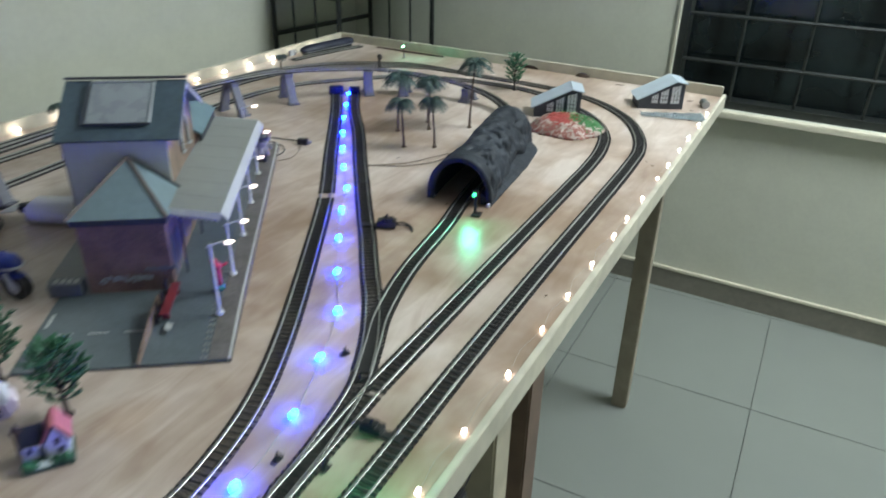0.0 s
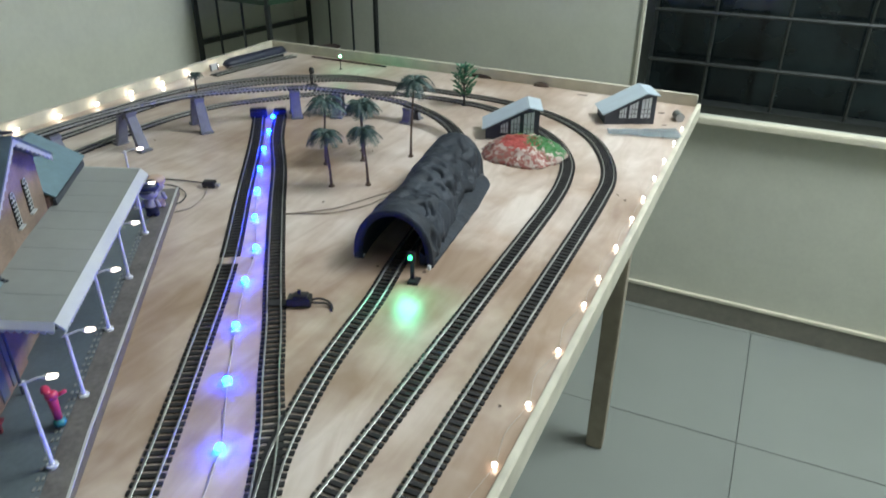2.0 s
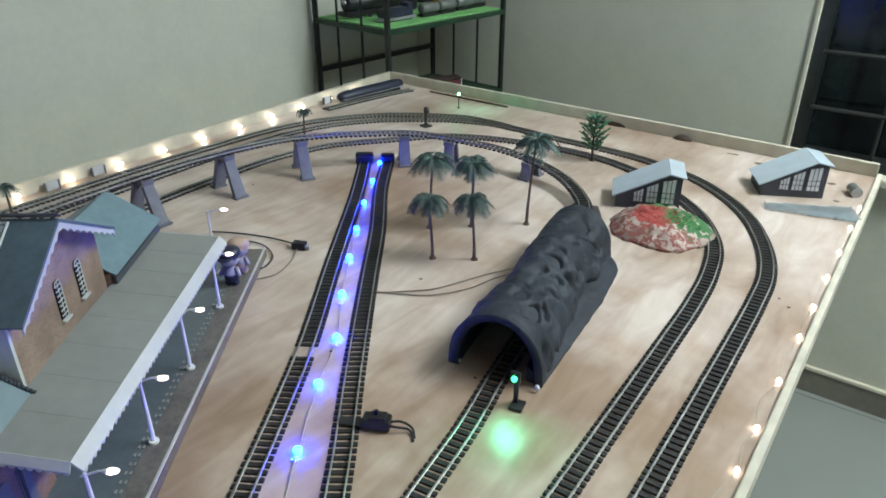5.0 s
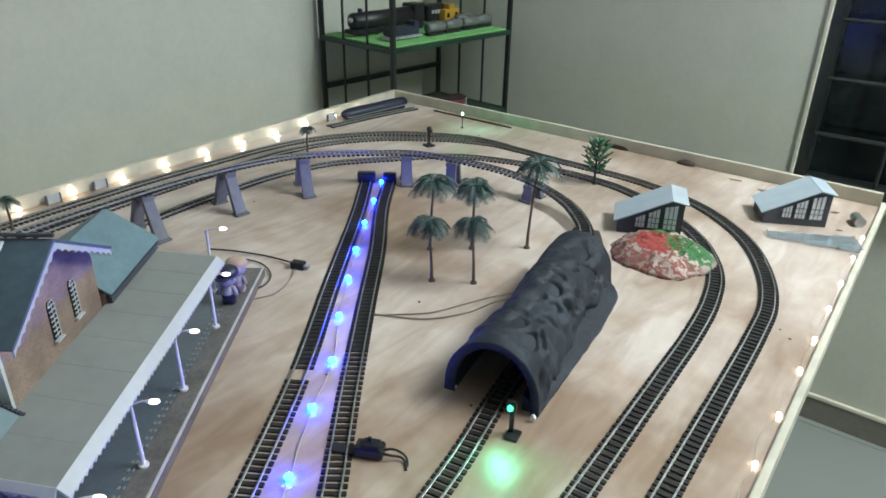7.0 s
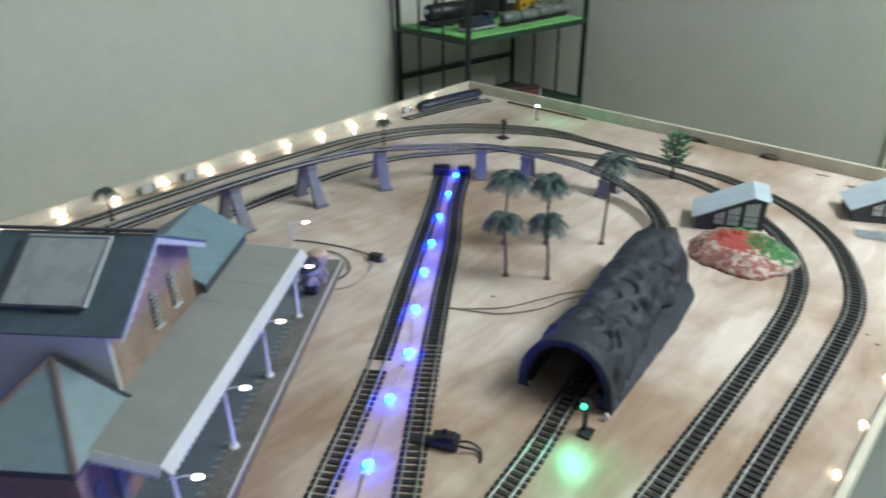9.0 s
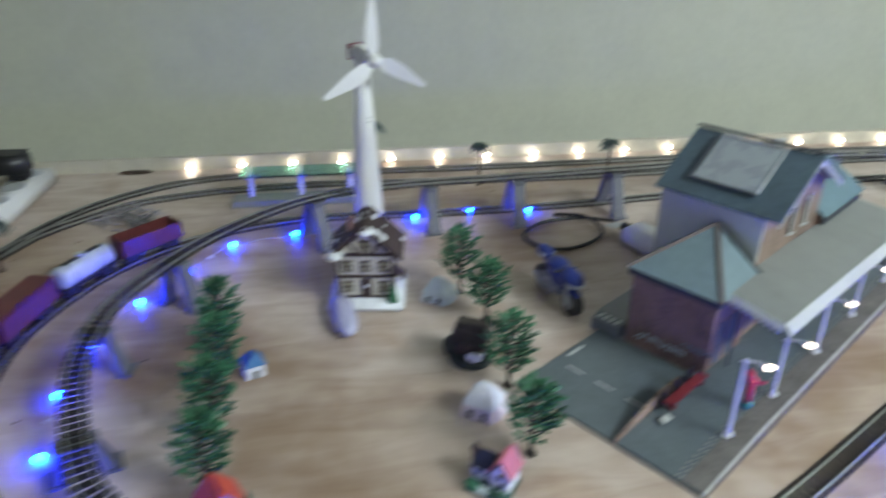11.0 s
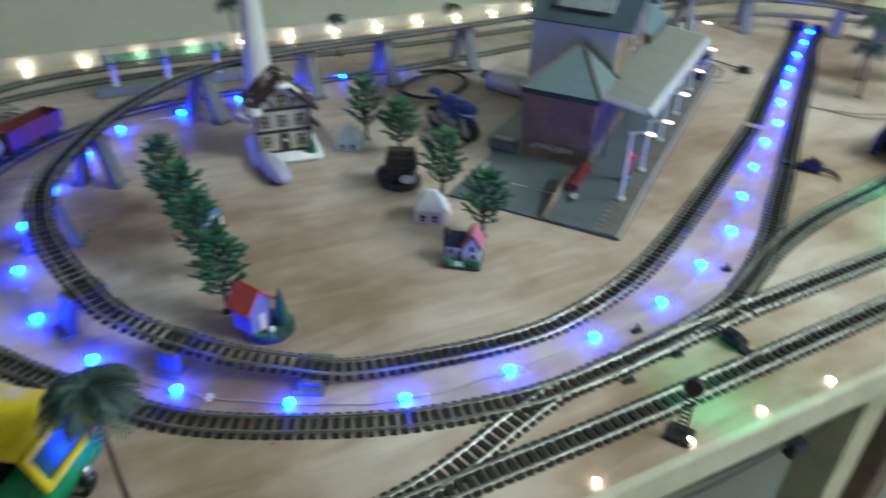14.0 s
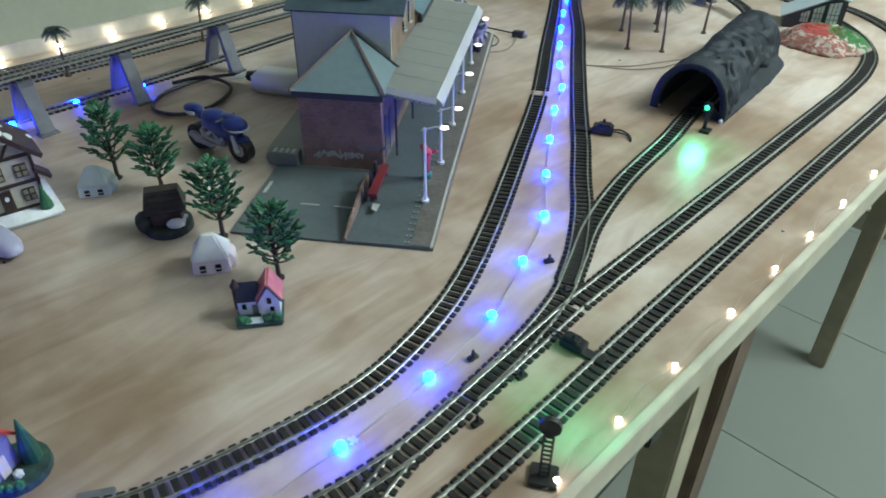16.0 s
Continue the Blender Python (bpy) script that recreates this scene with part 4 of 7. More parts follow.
    for i in range(1, 8):
        u = i / 8
        part("joint", slab([q(u - 0.0008, 0.03, 0.0002), q(u + 0.0008, 0.03, 0.0002), q(u + 0.0008, 0.97, 0.0002), q(u - 0.0008, 0.97, 0.0002)], 0.0004), GREY_CARD, c)
    # the valance leans outward and ends in saw teeth
    n = 50
    up = [q(i / n, 0, 0.0012) for i in range(n + 1)]
    lean = Vector((0, -0.0085, 0))
    dn = [q(i / (2 * n), 0, -(0.0125 if i % 2 else 0.0085)) + lean for i in range(2 * n + 1)]
    ring = up + dn[::-1]
    nn = len(ring)
    part("valance", solid([tuple(p) for p in ring] + [tuple(p + Vector((0, 0.0012, -0.0012))) for p in ring], [tuple(range(nn)), tuple(range(nn, 2 * nn)), *[(i, (i + 1) % nn, (i + 1) % nn + nn, i + nn) for i in range(nn)]]), WHITE_CARD, c, "white saw-tooth valance")
    n = 11
    for u, lx in ((0.0, -0.0050), (1.0, 0.0035)):
        up = [q(u, i / n, 0.001) for i in range(n + 1)]
        dn = [q(u, i / (8 * n), -0.0060 - 0.0040 * abs(math.sin(math.pi * i / 8))) + Vector((lx, 0, 0)) for i in range(8 * n + 1)]
        ring = up + dn[::-1]
        nn = len(ring)
        part("valance", solid([tuple(p) for p in ring] + [tuple(p + Vector((-0.0012 if lx > 0 else 0.0012, 0, -0.0008))) for p in ring], [tuple(range(nn)), tuple(range(nn, 2 * nn)), *[(i, (i + 1) % nn, (i + 1) % nn + nn, i + nn) for i in range(nn)]]), WHITE_CARD, c, "white scalloped end valance")
    zk = 0.104
    for x in (0.20, 0.32, 0.44, 0.555):
        part("post", tube([(x, 0.088, 0), (x, 0.088, zk - 0.004)], 0.0016, 6), DARK_WALL, c)


station()


def street_lamp(m, h=0.098):
    ob = thing("platform_lamp", m, "white model lamp post with a lit warm white head", "lamp post", "platform lamps")
    part("foot", disc((0, 0, 0.0015), 0.0050, 0.003, 14), WHITE_PLASTIC, ob)
    part("post", tube([(0, 0, 0.002), (0, 0, h * 0.5), (0, 0, h)], [0.0023, 0.0019, 0.0015], 8), WHITE_PLASTIC, ob)
    part("arm", tube([(0, 0.004, h - 0.004), (0, -0.004, h - 0.001), (0, -0.012, h + 0.002), (0, -0.018, h + 0.002)], 0.0010, 6), WHITE_PLASTIC, ob)
    head = part("head", ball((0, -0.0225, h + 0.0015), 0.0044, 2, (0.8, 1.35, 0.5)), LAMP_GLOW, ob, "lit warm white lamp head", True)
    part("socket", tube([(0, -0.0155, h + 0.0018), (0, -0.0190, h + 0.0016)], [0.0016, 0.0026], 8), WHITE_PLASTIC, head)
    return ob


lamp0 = street_lamp(ST @ pose(0.089, 0.031, 0.0105))
lamp1 = street_lamp(ST @ pose(0.185, 0.026, 0.0125), 0.078)
for s, w in ((0.305, 0.026), (0.427, 0.026), (0.560, 0.027)):
    copy_thing(lamp1, ST @ pose(s, w, 0.0125))
copy_thing(lamp0, ST @ pose(0.655, 0.055, 0.0125))


def bench():
    ob = thing("platform_bench", ST @ pose(0.113, 0.094, 0.012), "long red card bench with black uprights", "bench")
    part("seat", bbox((0, 0, 0.010), (0.078, 0.011, 0.003), 0.0004), RED_PLASTIC, ob)
    for x in (-0.034, -0.006, 0.022):
        part("upright", bbox((x, 0.0085, 0.012), (0.010, 0.002, 0.024)), BLACK, ob)
    for x in (-0.03, 0.03):
        part("support", bbox((x, 0, 0.0043), (0.004, 0.009, 0.0086)), RED_PLASTIC, ob)
    single("litter", slab([(-0.009, -0.004, 0.001), (0.006, -0.005, 0.0016), (0.009, 0.004, 0.0012), (-0.006, 0.003, 0.0022)], 0.0008), WHITE_CARD, ST @ pose(0.062, 0.088, 0.0122), "small torn scrap of white paper on the platform", "paper scrap")


bench()


def figurine(name, m, h, mt, cap, label):
    """A toy doll as one plain rounded mesh with a wide cap."""
    bms = [ball((0, -h * 0.09, h * 0.07), h * 0.09, 2, (1.4, 0.9, 0.8)), ball((0, h * 0.09, h * 0.07), h * 0.09, 2, (1.4, 0.9, 0.8)), tube([(0, 0, h * 0.10), (0, 0, h * 0.30), (0, 0, h * 0.50)], [h * 0.16, h * 0.17, h * 0.10], 14), ball((0, 0, h * 0.68), h * 0.23, 2, (1, 1.05, 0.88)), ball((-h * 0.01, 0, h * 0.82), h * 0.26, 2, (1.08, 1.12, 0.66)), ball((h * 0.19, 0, h * 0.77), h * 0.17, 2, (1.1, 1.15, 0.18)), tube([(0, -h * 0.13, h * 0.46), (h * 0.08, -h * 0.23, h * 0.28)], h * 0.055, 8), tube([(0, h * 0.13, h * 0.46), (h * 0.08, h * 0.23, h * 0.28)], h * 0.055, 8)]
    ob = single(name, join(*bms), mt, m, label, "figurine", smooth=True)
    ob.data.materials.append(cap)
    for f in ob.data.polygons:
        if f.center.z > h * 0.74 or f.center.z < h * 0.22:
            f.material_index = 1
    return ob


DOLL_GREY = mat("doll_grey", (0.33, 0.31, 0.34), 0.5, vary=0.15, scale=120)
figurine("figurine", at(-0.674, 0.452, 0.012, -60), 0.060, DOLL_GREY, DARK_BLUE_GREY, "small rounded grey toy doll with a navy cap and boots")
figurine("figurine", at(-0.690, 0.482, 0.012, -60), 0.056, DOLL_GREY, TAN, "small rounded grey toy doll with a tan cap")
pk = [tube([(0, 0, 0.010), (0.002, 0, 0.022), (0, 0, 0.034)], [0.0036, 0.0042, 0.0048], 8), ball((0, 0, 0.038), 0.0064, 2, (1, 1, 0.8)), ball((0.003, 0.003, 0.044), 0.0050, 2, (1.7, 0.9, 0.6)), tube([(0, -0.004, 0.036), (-0.004, -0.012, 0.040)], 0.0020, 6), ball((0, 0, 0.006), 0.0062, 2, (1.2, 1, 0.8))]
pink_doll = single("figurine", join(*pk), PINK_PLASTIC, ST @ pose(0.142, 0.037, 0.012, 0, 0, 30), "tiny bright pink toy figure with teal boots by a lamp", "figurine", smooth=True)
pink_doll.data.materials.append(mat("teal_plastic", (0.03, 0.22, 0.21), 0.4))
for f in pink_doll.data.polygons:
    f.material_index = 1 if f.center.z < 0.013 else 0

bx = thing("relay_box", ST @ pose(0.172, 0.236, 0.004), "small grey card cabinet with a vented top", "cabinet")
part("body", bbox((0, 0, 0.009), (0.020, 0.040, 0.018), 0.0006), LILAC_ROOF, bx)
for i in range(4):
    part("vent", bbox((-0.001, -0.013 + 0.0085 * i, 0.0184), (0.011, 0.005, 0.0012)), WHITE_CARD, bx)

# ---- palms and trees ----


def palm(x, y, h, lean=0.06, seed=1, fronds=15, spread=0.036):
    rnd = random.Random(seed)
    ob = thing("palm_tree", at(x, y, 0, rnd.uniform(0, 360)), "model palm with a thin brown trunk and drooping dark green fronds", "palm tree", "palm trees")
    pts = [(h * lean * (t ** 1.6), 0, h * t) for t in (0, 0.2, 0.4, 0.6, 0.8, 0.94)]
    part("trunk", tube(pts, [0.0030, 0.0024, 0.0021, 0.0019, 0.0018, 0.0022], 7), PALM_TRUNK, ob)
    part("base", disc((0, 0, 0.0012), 0.0055, 0.0024, 10), PALM_TRUNK, ob)
    top = Vector(pts[-1])
    for i in range(fronds):
        a = 2 * math.pi * i / fronds + rnd.uniform(-0.2, 0.2)
        rise = rnd.uniform(0.15, 0.75) if i % 3 else rnd.uniform(0.8, 1.3)
        ln = spread * rnd.uniform(0.85, 1.15)
        d = Vector((math.cos(a), math.sin(a), 0))
        side = Vector((-d.y, d.x, 0))
        bm = bmesh.new()
        curve = [top + d * ln * (t * 0.98) + Vector((0, 0, ln * (rise * t - (0.55 + rise * 0.75) * t * t))) for t in np.linspace(0, 1, 15)]
        for k in range(1, 15):
            p, q = curve[k - 1], curve[k]
            along = (q - p).normalized()
            t = k / 14
            wide = ln * (0.10 + 0.26 * math.sin(math.pi * min(1.0, 0.12 + 0.88 * t)) ** 0.8)
            for sg in (1, -1):
                tip = q + side * sg * wide * rnd.uniform(0.8, 1.0) + along * wide * 0.75 - Vector((0, 0, wide * rnd.uniform(0.35, 0.6)))
                half = along * ln * 0.034
                a0, a1, a2 = bm.verts.new(q - half), bm.verts.new(q + half), bm.verts.new(tip)
                bm.faces.new((a0, a1, a2))
            if k > 1:
                w = 0.0005
                v = [bm.verts.new(c) for c in (p - side * w, p + side * w, q + side * w, q - side * w)]
                bm.faces.new(v)
        ret = bmesh.ops.extrude_face_region(bm, geom=list(bm.faces))
        bmesh.ops.translate(bm, vec=(0, 0, 0.0004), verts=[v for v in ret["geom"] if isinstance(v, bmesh.types.BMVert)])
        bmesh.ops.recalc_face_normals(bm, faces=bm.faces)
        part("frond", bm, PALM_LEAF, ob)
    return ob


PALMS = [(-0.503, 0.695, 0.100, 0.10, 0.030), (-0.448, 0.728, 0.104, 0.08, 0.030), (-0.445, 0.886, 0.150, 0.16, 0.037), (-0.571, 0.781, 0.128, 0.05, 0.036), (-0.517, 0.826, 0.118, 0.04, 0.033), (-0.545, 0.872, 0.100, 0.04, 0.030),
         (-1.109, -0.114, 0.082, 0.05, 0.023), (-1.110, 0.145, 0.082, 0.05, 0.023), (-1.108, -0.317, 0.135, 0.05, 0.027), (-1.180, 0.397, 0.062, 0.05, 0.023), (-1.086, 1.003, 0.066, 0.03, 0.019), (-0.142, -0.628, 0.140, 0.02, 0.032), (-0.850, -0.895, 0.085, 0.04, 0.032)]
for i, (x, y, h, ln, sp) in enumerate(PALMS):
    palm(x, y, h, ln, 11 + i, 21 if i < 6 else 30 if i == 11 else 13, sp)


def tree(x, y, h, seed, r=0.034, start=0.30):
    """A plastic tree: a thin trunk, limbs that sweep out and up, and paddle-shaped leaves along each limb."""
    rnd = random.Random(seed)
    ob = thing("model_tree", at(x, y, 0, rnd.uniform(0, 360)), "dark green plastic model tree with sweeping limbs of paddle leaves", "tree", "model trees")
    part("trunk", tube([(0, 0, 0), (0.0015, 0, h * 0.25), (0.001, 0.001, h * 0.5), (0, 0.001, h * 0.93)], [0.0028, 0.0023, 0.0018, 0.0008], 7), TRUNK, ob)
    part("foot", disc((0, 0, 0.001), 0.006, 0.002, 10), TRUNK, ob)
    tiers = 8
    for i in range(tiers):
        u = i / (tiers - 1)
        z = h * (start - 0.04 + (0.84 - start) * u)
        rr = r * (0.62 + 0.55 * math.sin(math.pi * min(1, 0.14 + u * 0.80)) - 0.42 * u ** 2.2) * rnd.uniform(0.9, 1.12)
        bms, limbs = [], []
        count = 5 if i < 6 else 4
        for k in range(count):
            a = 2 * math.pi * (k + 0.5 * (i % 2)) / count + rnd.uniform(-0.3, 0.3)
            d = Vector((math.cos(a), math.sin(a), 0))
            lift = rr * rnd.uniform(0.55, 0.95) if i < 6 else rr * rnd.uniform(1.0, 1.4)
            base = Vector((0, 0, z))
            curve = [base + d * rr * t + Vector((0, 0, lift * t ** 1.5)) for t in (0, 0.35, 0.7, 1.0)]
            limbs.append(tube([tuple(p) for p in curve], [0.0012, 0.0010, 0.0008, 0.0005], 4, cap=False))
            for t, turn, size in ((1.0, 0.0, 1.0), (0.88, 0.75, 0.95), (0.80, -0.75, 0.95), (0.62, 0.95, 0.9), (0.55, -0.95, 0.9), (0.40, 0.5, 0.7)):
                c = base + d * rr * t + Vector((0, 0, lift * t ** 1.5))
                ln = 0.0062 * size * rnd.uniform(0.85, 1.15)
                bm = ball((0, 0, 0), ln, 1, (1.0, 0.46, 0.22))
                for v in bm.verts:
                    v.co.y *= 1 + 0.45 * v.co.x / ln
                bmesh.ops.transform(bm, matrix=Matrix.Translation(c) @ Matrix.Rotation(a + turn + rnd.uniform(-0.2, 0.2), 4, "Z") @ Matrix.Rotation(rnd.uniform(-0.9, -0.25), 4, "Y") @ Matrix.Rotation(rnd.uniform(-0.5, 0.5), 4, "X") @ Matrix.Translation((ln * 0.75, 0, 0)), verts=bm.verts)
                bms.append(bm)
        part("limb_tier", join(*limbs), TRUNK, ob)
        part("leaf_tier", join(*bms), LEAF, ob)
    return ob


TREES = [(-0.372, -0.190, 0.098), (-0.484, -0.190, 0.106), (-0.630, -0.188, 0.094), (-0.703, -0.214, 0.112), (-0.356, -0.508, 0.112), (-0.436, -0.514, 0.114), (-0.512, -0.517, 0.116), (-0.590, -0.526, 0.120), (-0.486, 1.243, 0.108), (-0.575, -0.925, 0.072)]
for i, (x, y, h) in enumerate(TREES):
    tree(x, y, h, 40 + i, 0.020 if 4 <= i <= 7 else 0.023 if i != 8 else 0.021, 0.26)

# ---- sheds and hill ----


def shed(m, label):
    """A glazed shed with a long sloping roof; its front stands along x."""
    ob = thing("model_shed", m, label, "model shed", "glazed sheds")
    L, D, h0, h1, k = 0.109, 0.075, 0.021, 0.066, 0.087
    prof = [(0, 0), (L, 0), (L, h1 - 0.004), (k, h1), (0, h0)]
    n = 5
    for y in (0.0, D - 0.003):
        part("front_wall", solid([(x, y, z) for x, z in prof] + [(x, y + 0.003, z) for x, z in prof], [tuple(range(n)), tuple(range(n, 2 * n)), *[(i, (i + 1) % n, (i + 1) % n + n, i + n) for i in range(n)]]), DARK_WALL, ob)
    part("end_wall", bbox((0.0015, D / 2, h0 / 2), (0.003, D - 0.007, h0)), DARK_WALL, ob)
    part("end_wall", bbox((L - 0.0015, D / 2, h1 / 2 - 0.003), (0.003, D - 0.007, h1 - 0.008)), DARK_WALL, ob)
    part("roof", slab([(-0.006, -0.005, h0), (k, -0.005, h1 + 0.0025), (k, D + 0.005, h1 + 0.0025), (-0.006, D + 0.005, h0)], -0.002), PALE_ROOF, ob, "pale blue-grey roof")
    part("roof", slab([(k, -0.005, h1 + 0.0025), (L + 0.006, -0.005, h1 - 0.0035), (L + 0.006, D + 0.005, h1 - 0.0035), (k, D + 0.005, h1 + 0.0025)], -0.002), PALE_ROOF, ob, "pale blue-grey roof")
    for x0, x1 in ((0.030, 0.046), (0.051, 0.070), (0.077, 0.099)):
        z0 = lambda x: h0 + (h1 - h0) * min(x, k) / k - 0.006
        a = 0.014
        pane = part("window", solid([(x0, -0.0012, a), (x1, -0.0012, a), (x1, -0.0012, z0(x1)), (x0, -0.0012, z0(x0)), (x0, -0.0002, a), (x1, -0.0002, a), (x1, -0.0002, z0(x1)), (x0, -0.0002, z0(x0))], [(0, 1, 2, 3), (4, 5, 6, 7), (0, 1, 5, 4), (1, 2, 6, 5), (2, 3, 7, 6), (3, 0, 4, 7)]), SNOW, ob, "pale lit window")
        bars = [tube([(x, -0.0016, a), (x, -0.0016, z0(x))], 0.0006, 4) for x in np.linspace(x0, x1, 4)]
        bars += [tube([(x0, -0.0016, z), (x1, -0.0016, z)], 0.0006, 4) for z in (a, a + 0.010, a + 0.020) if z < z0(x0) + 0.002]
        part("glazing_bar", join(*bars), DARK_WALL, pane)
    return ob


shed(at(-0.352, 1.044, 0, 22), "dark model shed with a pale blue roof behind a flocked hill")
shed(at(-0.152, 1.250, 0, 26), "dark model shed with a pale blue roof at the board's corner")


def hill_plaster():
    """Pale plaster with a flat red and a flat green painted patch, flecked at their edges."""
    m, nt, b = tree_of("hill_plaster")
    n = nt.nodes
    co = n.new("ShaderNodeTexCoord")
    fleck = n.new("ShaderNodeTexNoise")
    fleck.inputs["Scale"].default_value, fleck.inputs["Detail"].default_value, fleck.inputs["Distortion"].default_value = 120, 5, 0.6
    stone = n.new("ShaderNodeTexNoise")
    stone.inputs["Scale"].default_value, stone.inputs["Detail"].default_value = 28, 7
    for t in (fleck, stone):
        nt.links.new(co.outputs["Object"], t.inputs["Vector"])
    base = n.new("ShaderNodeValToRGB")
    base.color_ramp.elements[0].position, base.color_ramp.elements[1].position = 0.34, 0.62
    base.color_ramp.elements[0].color, base.color_ramp.elements[1].color = (0.18, 0.115, 0.095, 1), (0.47, 0.385, 0.335, 1)
    nt.links.new(stone.outputs["Fac"], base.inputs[0])
    out = base.outputs[0]
    for (px, py), reach, fill, tint in (((-0.020, -0.020), 0.140, 0.53, (0.24, 0.075, 0.060, 1)), ((-0.006, -0.006), 0.046, 0.98, (0.33, 0.050, 0.042, 1)), ((0.040, 0.012), 0.056, 0.64, (0.035, 0.14, 0.040, 1)), ((-0.022, 0.048), 0.030, 0.78, (0.035, 0.16, 0.040, 1))):
        d = n.new("ShaderNodeVectorMath")
        d.operation = "DISTANCE"
        flat = n.new("ShaderNodeVectorMath")
        flat.operation, flat.inputs[1].default_value = "MULTIPLY", (1, 1, 0)
        nt.links.new(co.outputs["Object"], flat.inputs[0])
        nt.links.new(flat.outputs[0], d.inputs[0])
        d.inputs[1].default_value = (px, py, 0)
        near = n.new("ShaderNodeMapRange")
        near.inputs["From Min"].default_value, near.inputs["From Max"].default_value = reach * 0.55, reach
        near.inputs["To Min"].default_value, near.inputs["To Max"].default_value = fill, 0.30
        nt.links.new(d.outputs["Value"], near.inputs["Value"])
        gap = n.new("ShaderNodeMath")
        gap.operation = "SUBTRACT"
        nt.links.new(near.outputs[0], gap.inputs[0])
        nt.links.new(fleck.outputs["Fac"], gap.inputs[1])
        mask = n.new("ShaderNodeMapRange")
        mask.inputs["From Min"].default_value, mask.inputs["From Max"].default_value = -0.02, 0.05
        nt.links.new(gap.outputs[0], mask.inputs["Value"])
        mix = n.new("ShaderNodeMix")
        mix.data_type = "RGBA"
        mix.inputs["B"].default_value = tint
        nt.links.new(mask.outputs[0], mix.inputs["Factor"])
        nt.links.new(out, mix.inputs["A"])
        out = mix.outputs["Result"]
    nt.links.new(out, b.inputs["Base Color"])
    b.inputs["Roughness"].default_value = 0.75
    bp = n.new("ShaderNodeBump")
    bp.inputs["Strength"].default_value, bp.inputs["Distance"].default_value = 0.7, 0.002
    nt.links.new(fleck.outputs["Fac"], bp.inputs["Height"])
    nt.links.new(bp.outputs[0], b.inputs["Normal"])
    return m


def hill():
    ob = thing("flocked_hill", at(-0.252, 1.000), "low plaster hill with red and green flock on pale stone", "hill")
    rx, ry, n = 0.086, 0.080, 72

    bm = bmesh.new()
    rings = []
    for i in range(22):
        row = []
        for j in range(n):
            a = 2 * math.pi * j / n
            e = 1 + 0.16 * noise.noise(Vector((math.cos(a) * 1.9, math.sin(a) * 1.9, 3))) + 0.06 * noise.noise(Vector((math.cos(a) * 7, math.sin(a) * 7, 3)))
            d = e * (1 - (i / 21.5))
            x, y = rx * d * math.cos(a), ry * d * math.sin(a)
            z = 0.029 * (1 - (d / e) ** 3.0) + (0.0055 * noise.noise(Vector((x * 55, y * 55, 1))) + 0.0025 * noise.noise(Vector((x * 140, y * 140, 1)))) * min(1, i / 3) if i else 0
            row.append(bm.verts.new((x, y, max(0, z))))
        rings.append(row)
    for a, b in zip(rings, rings[1:]):
        for j in range(n):
            bm.faces.new((a[j], a[(j + 1) % n], b[(j + 1) % n], b[j]))
    bm.faces.new(rings[-1])
    bm.faces.new(rings[0][::-1])
    bmesh.ops.recalc_face_normals(bm, faces=bm.faces)
    part("plaster", bm, hill_plaster(), ob, smooth=True)
    rnd = random.Random(5)
    for mt, c0, r0, lab in ((HILL_RED, (-0.004, -0.006), 0.034, "red flock crumbs"), (HILL_GREEN, (0.038, 0.004), 0.027, "green flock crumbs")):
        bms = []
        for i in range(110):
            a, q = rnd.uniform(0, 6.283), math.sqrt(rnd.random())
            x, y = c0[0] + math.cos(a) * q * r0 * 1.15, c0[1] + math.sin(a) * q * r0
            d = math.hypot(x / rx, y / ry)
            if d < 0.9:
                z = 0.029 * (1 - d ** 3.0) + 0.0055 * noise.noise(Vector((x * 55, y * 55, 1))) + 0.0025 * noise.noise(Vector((x * 140, y * 140, 1)))
                bms.append(ball((x, y, z + 0.0002), rnd.uniform(0.0009, 0.0019), 1, (1.2, 1.2, 0.5)))
        part("flock", join(*bms), mt, ob, lab)


hill()

# ---- small houses in the middle of the loop ----


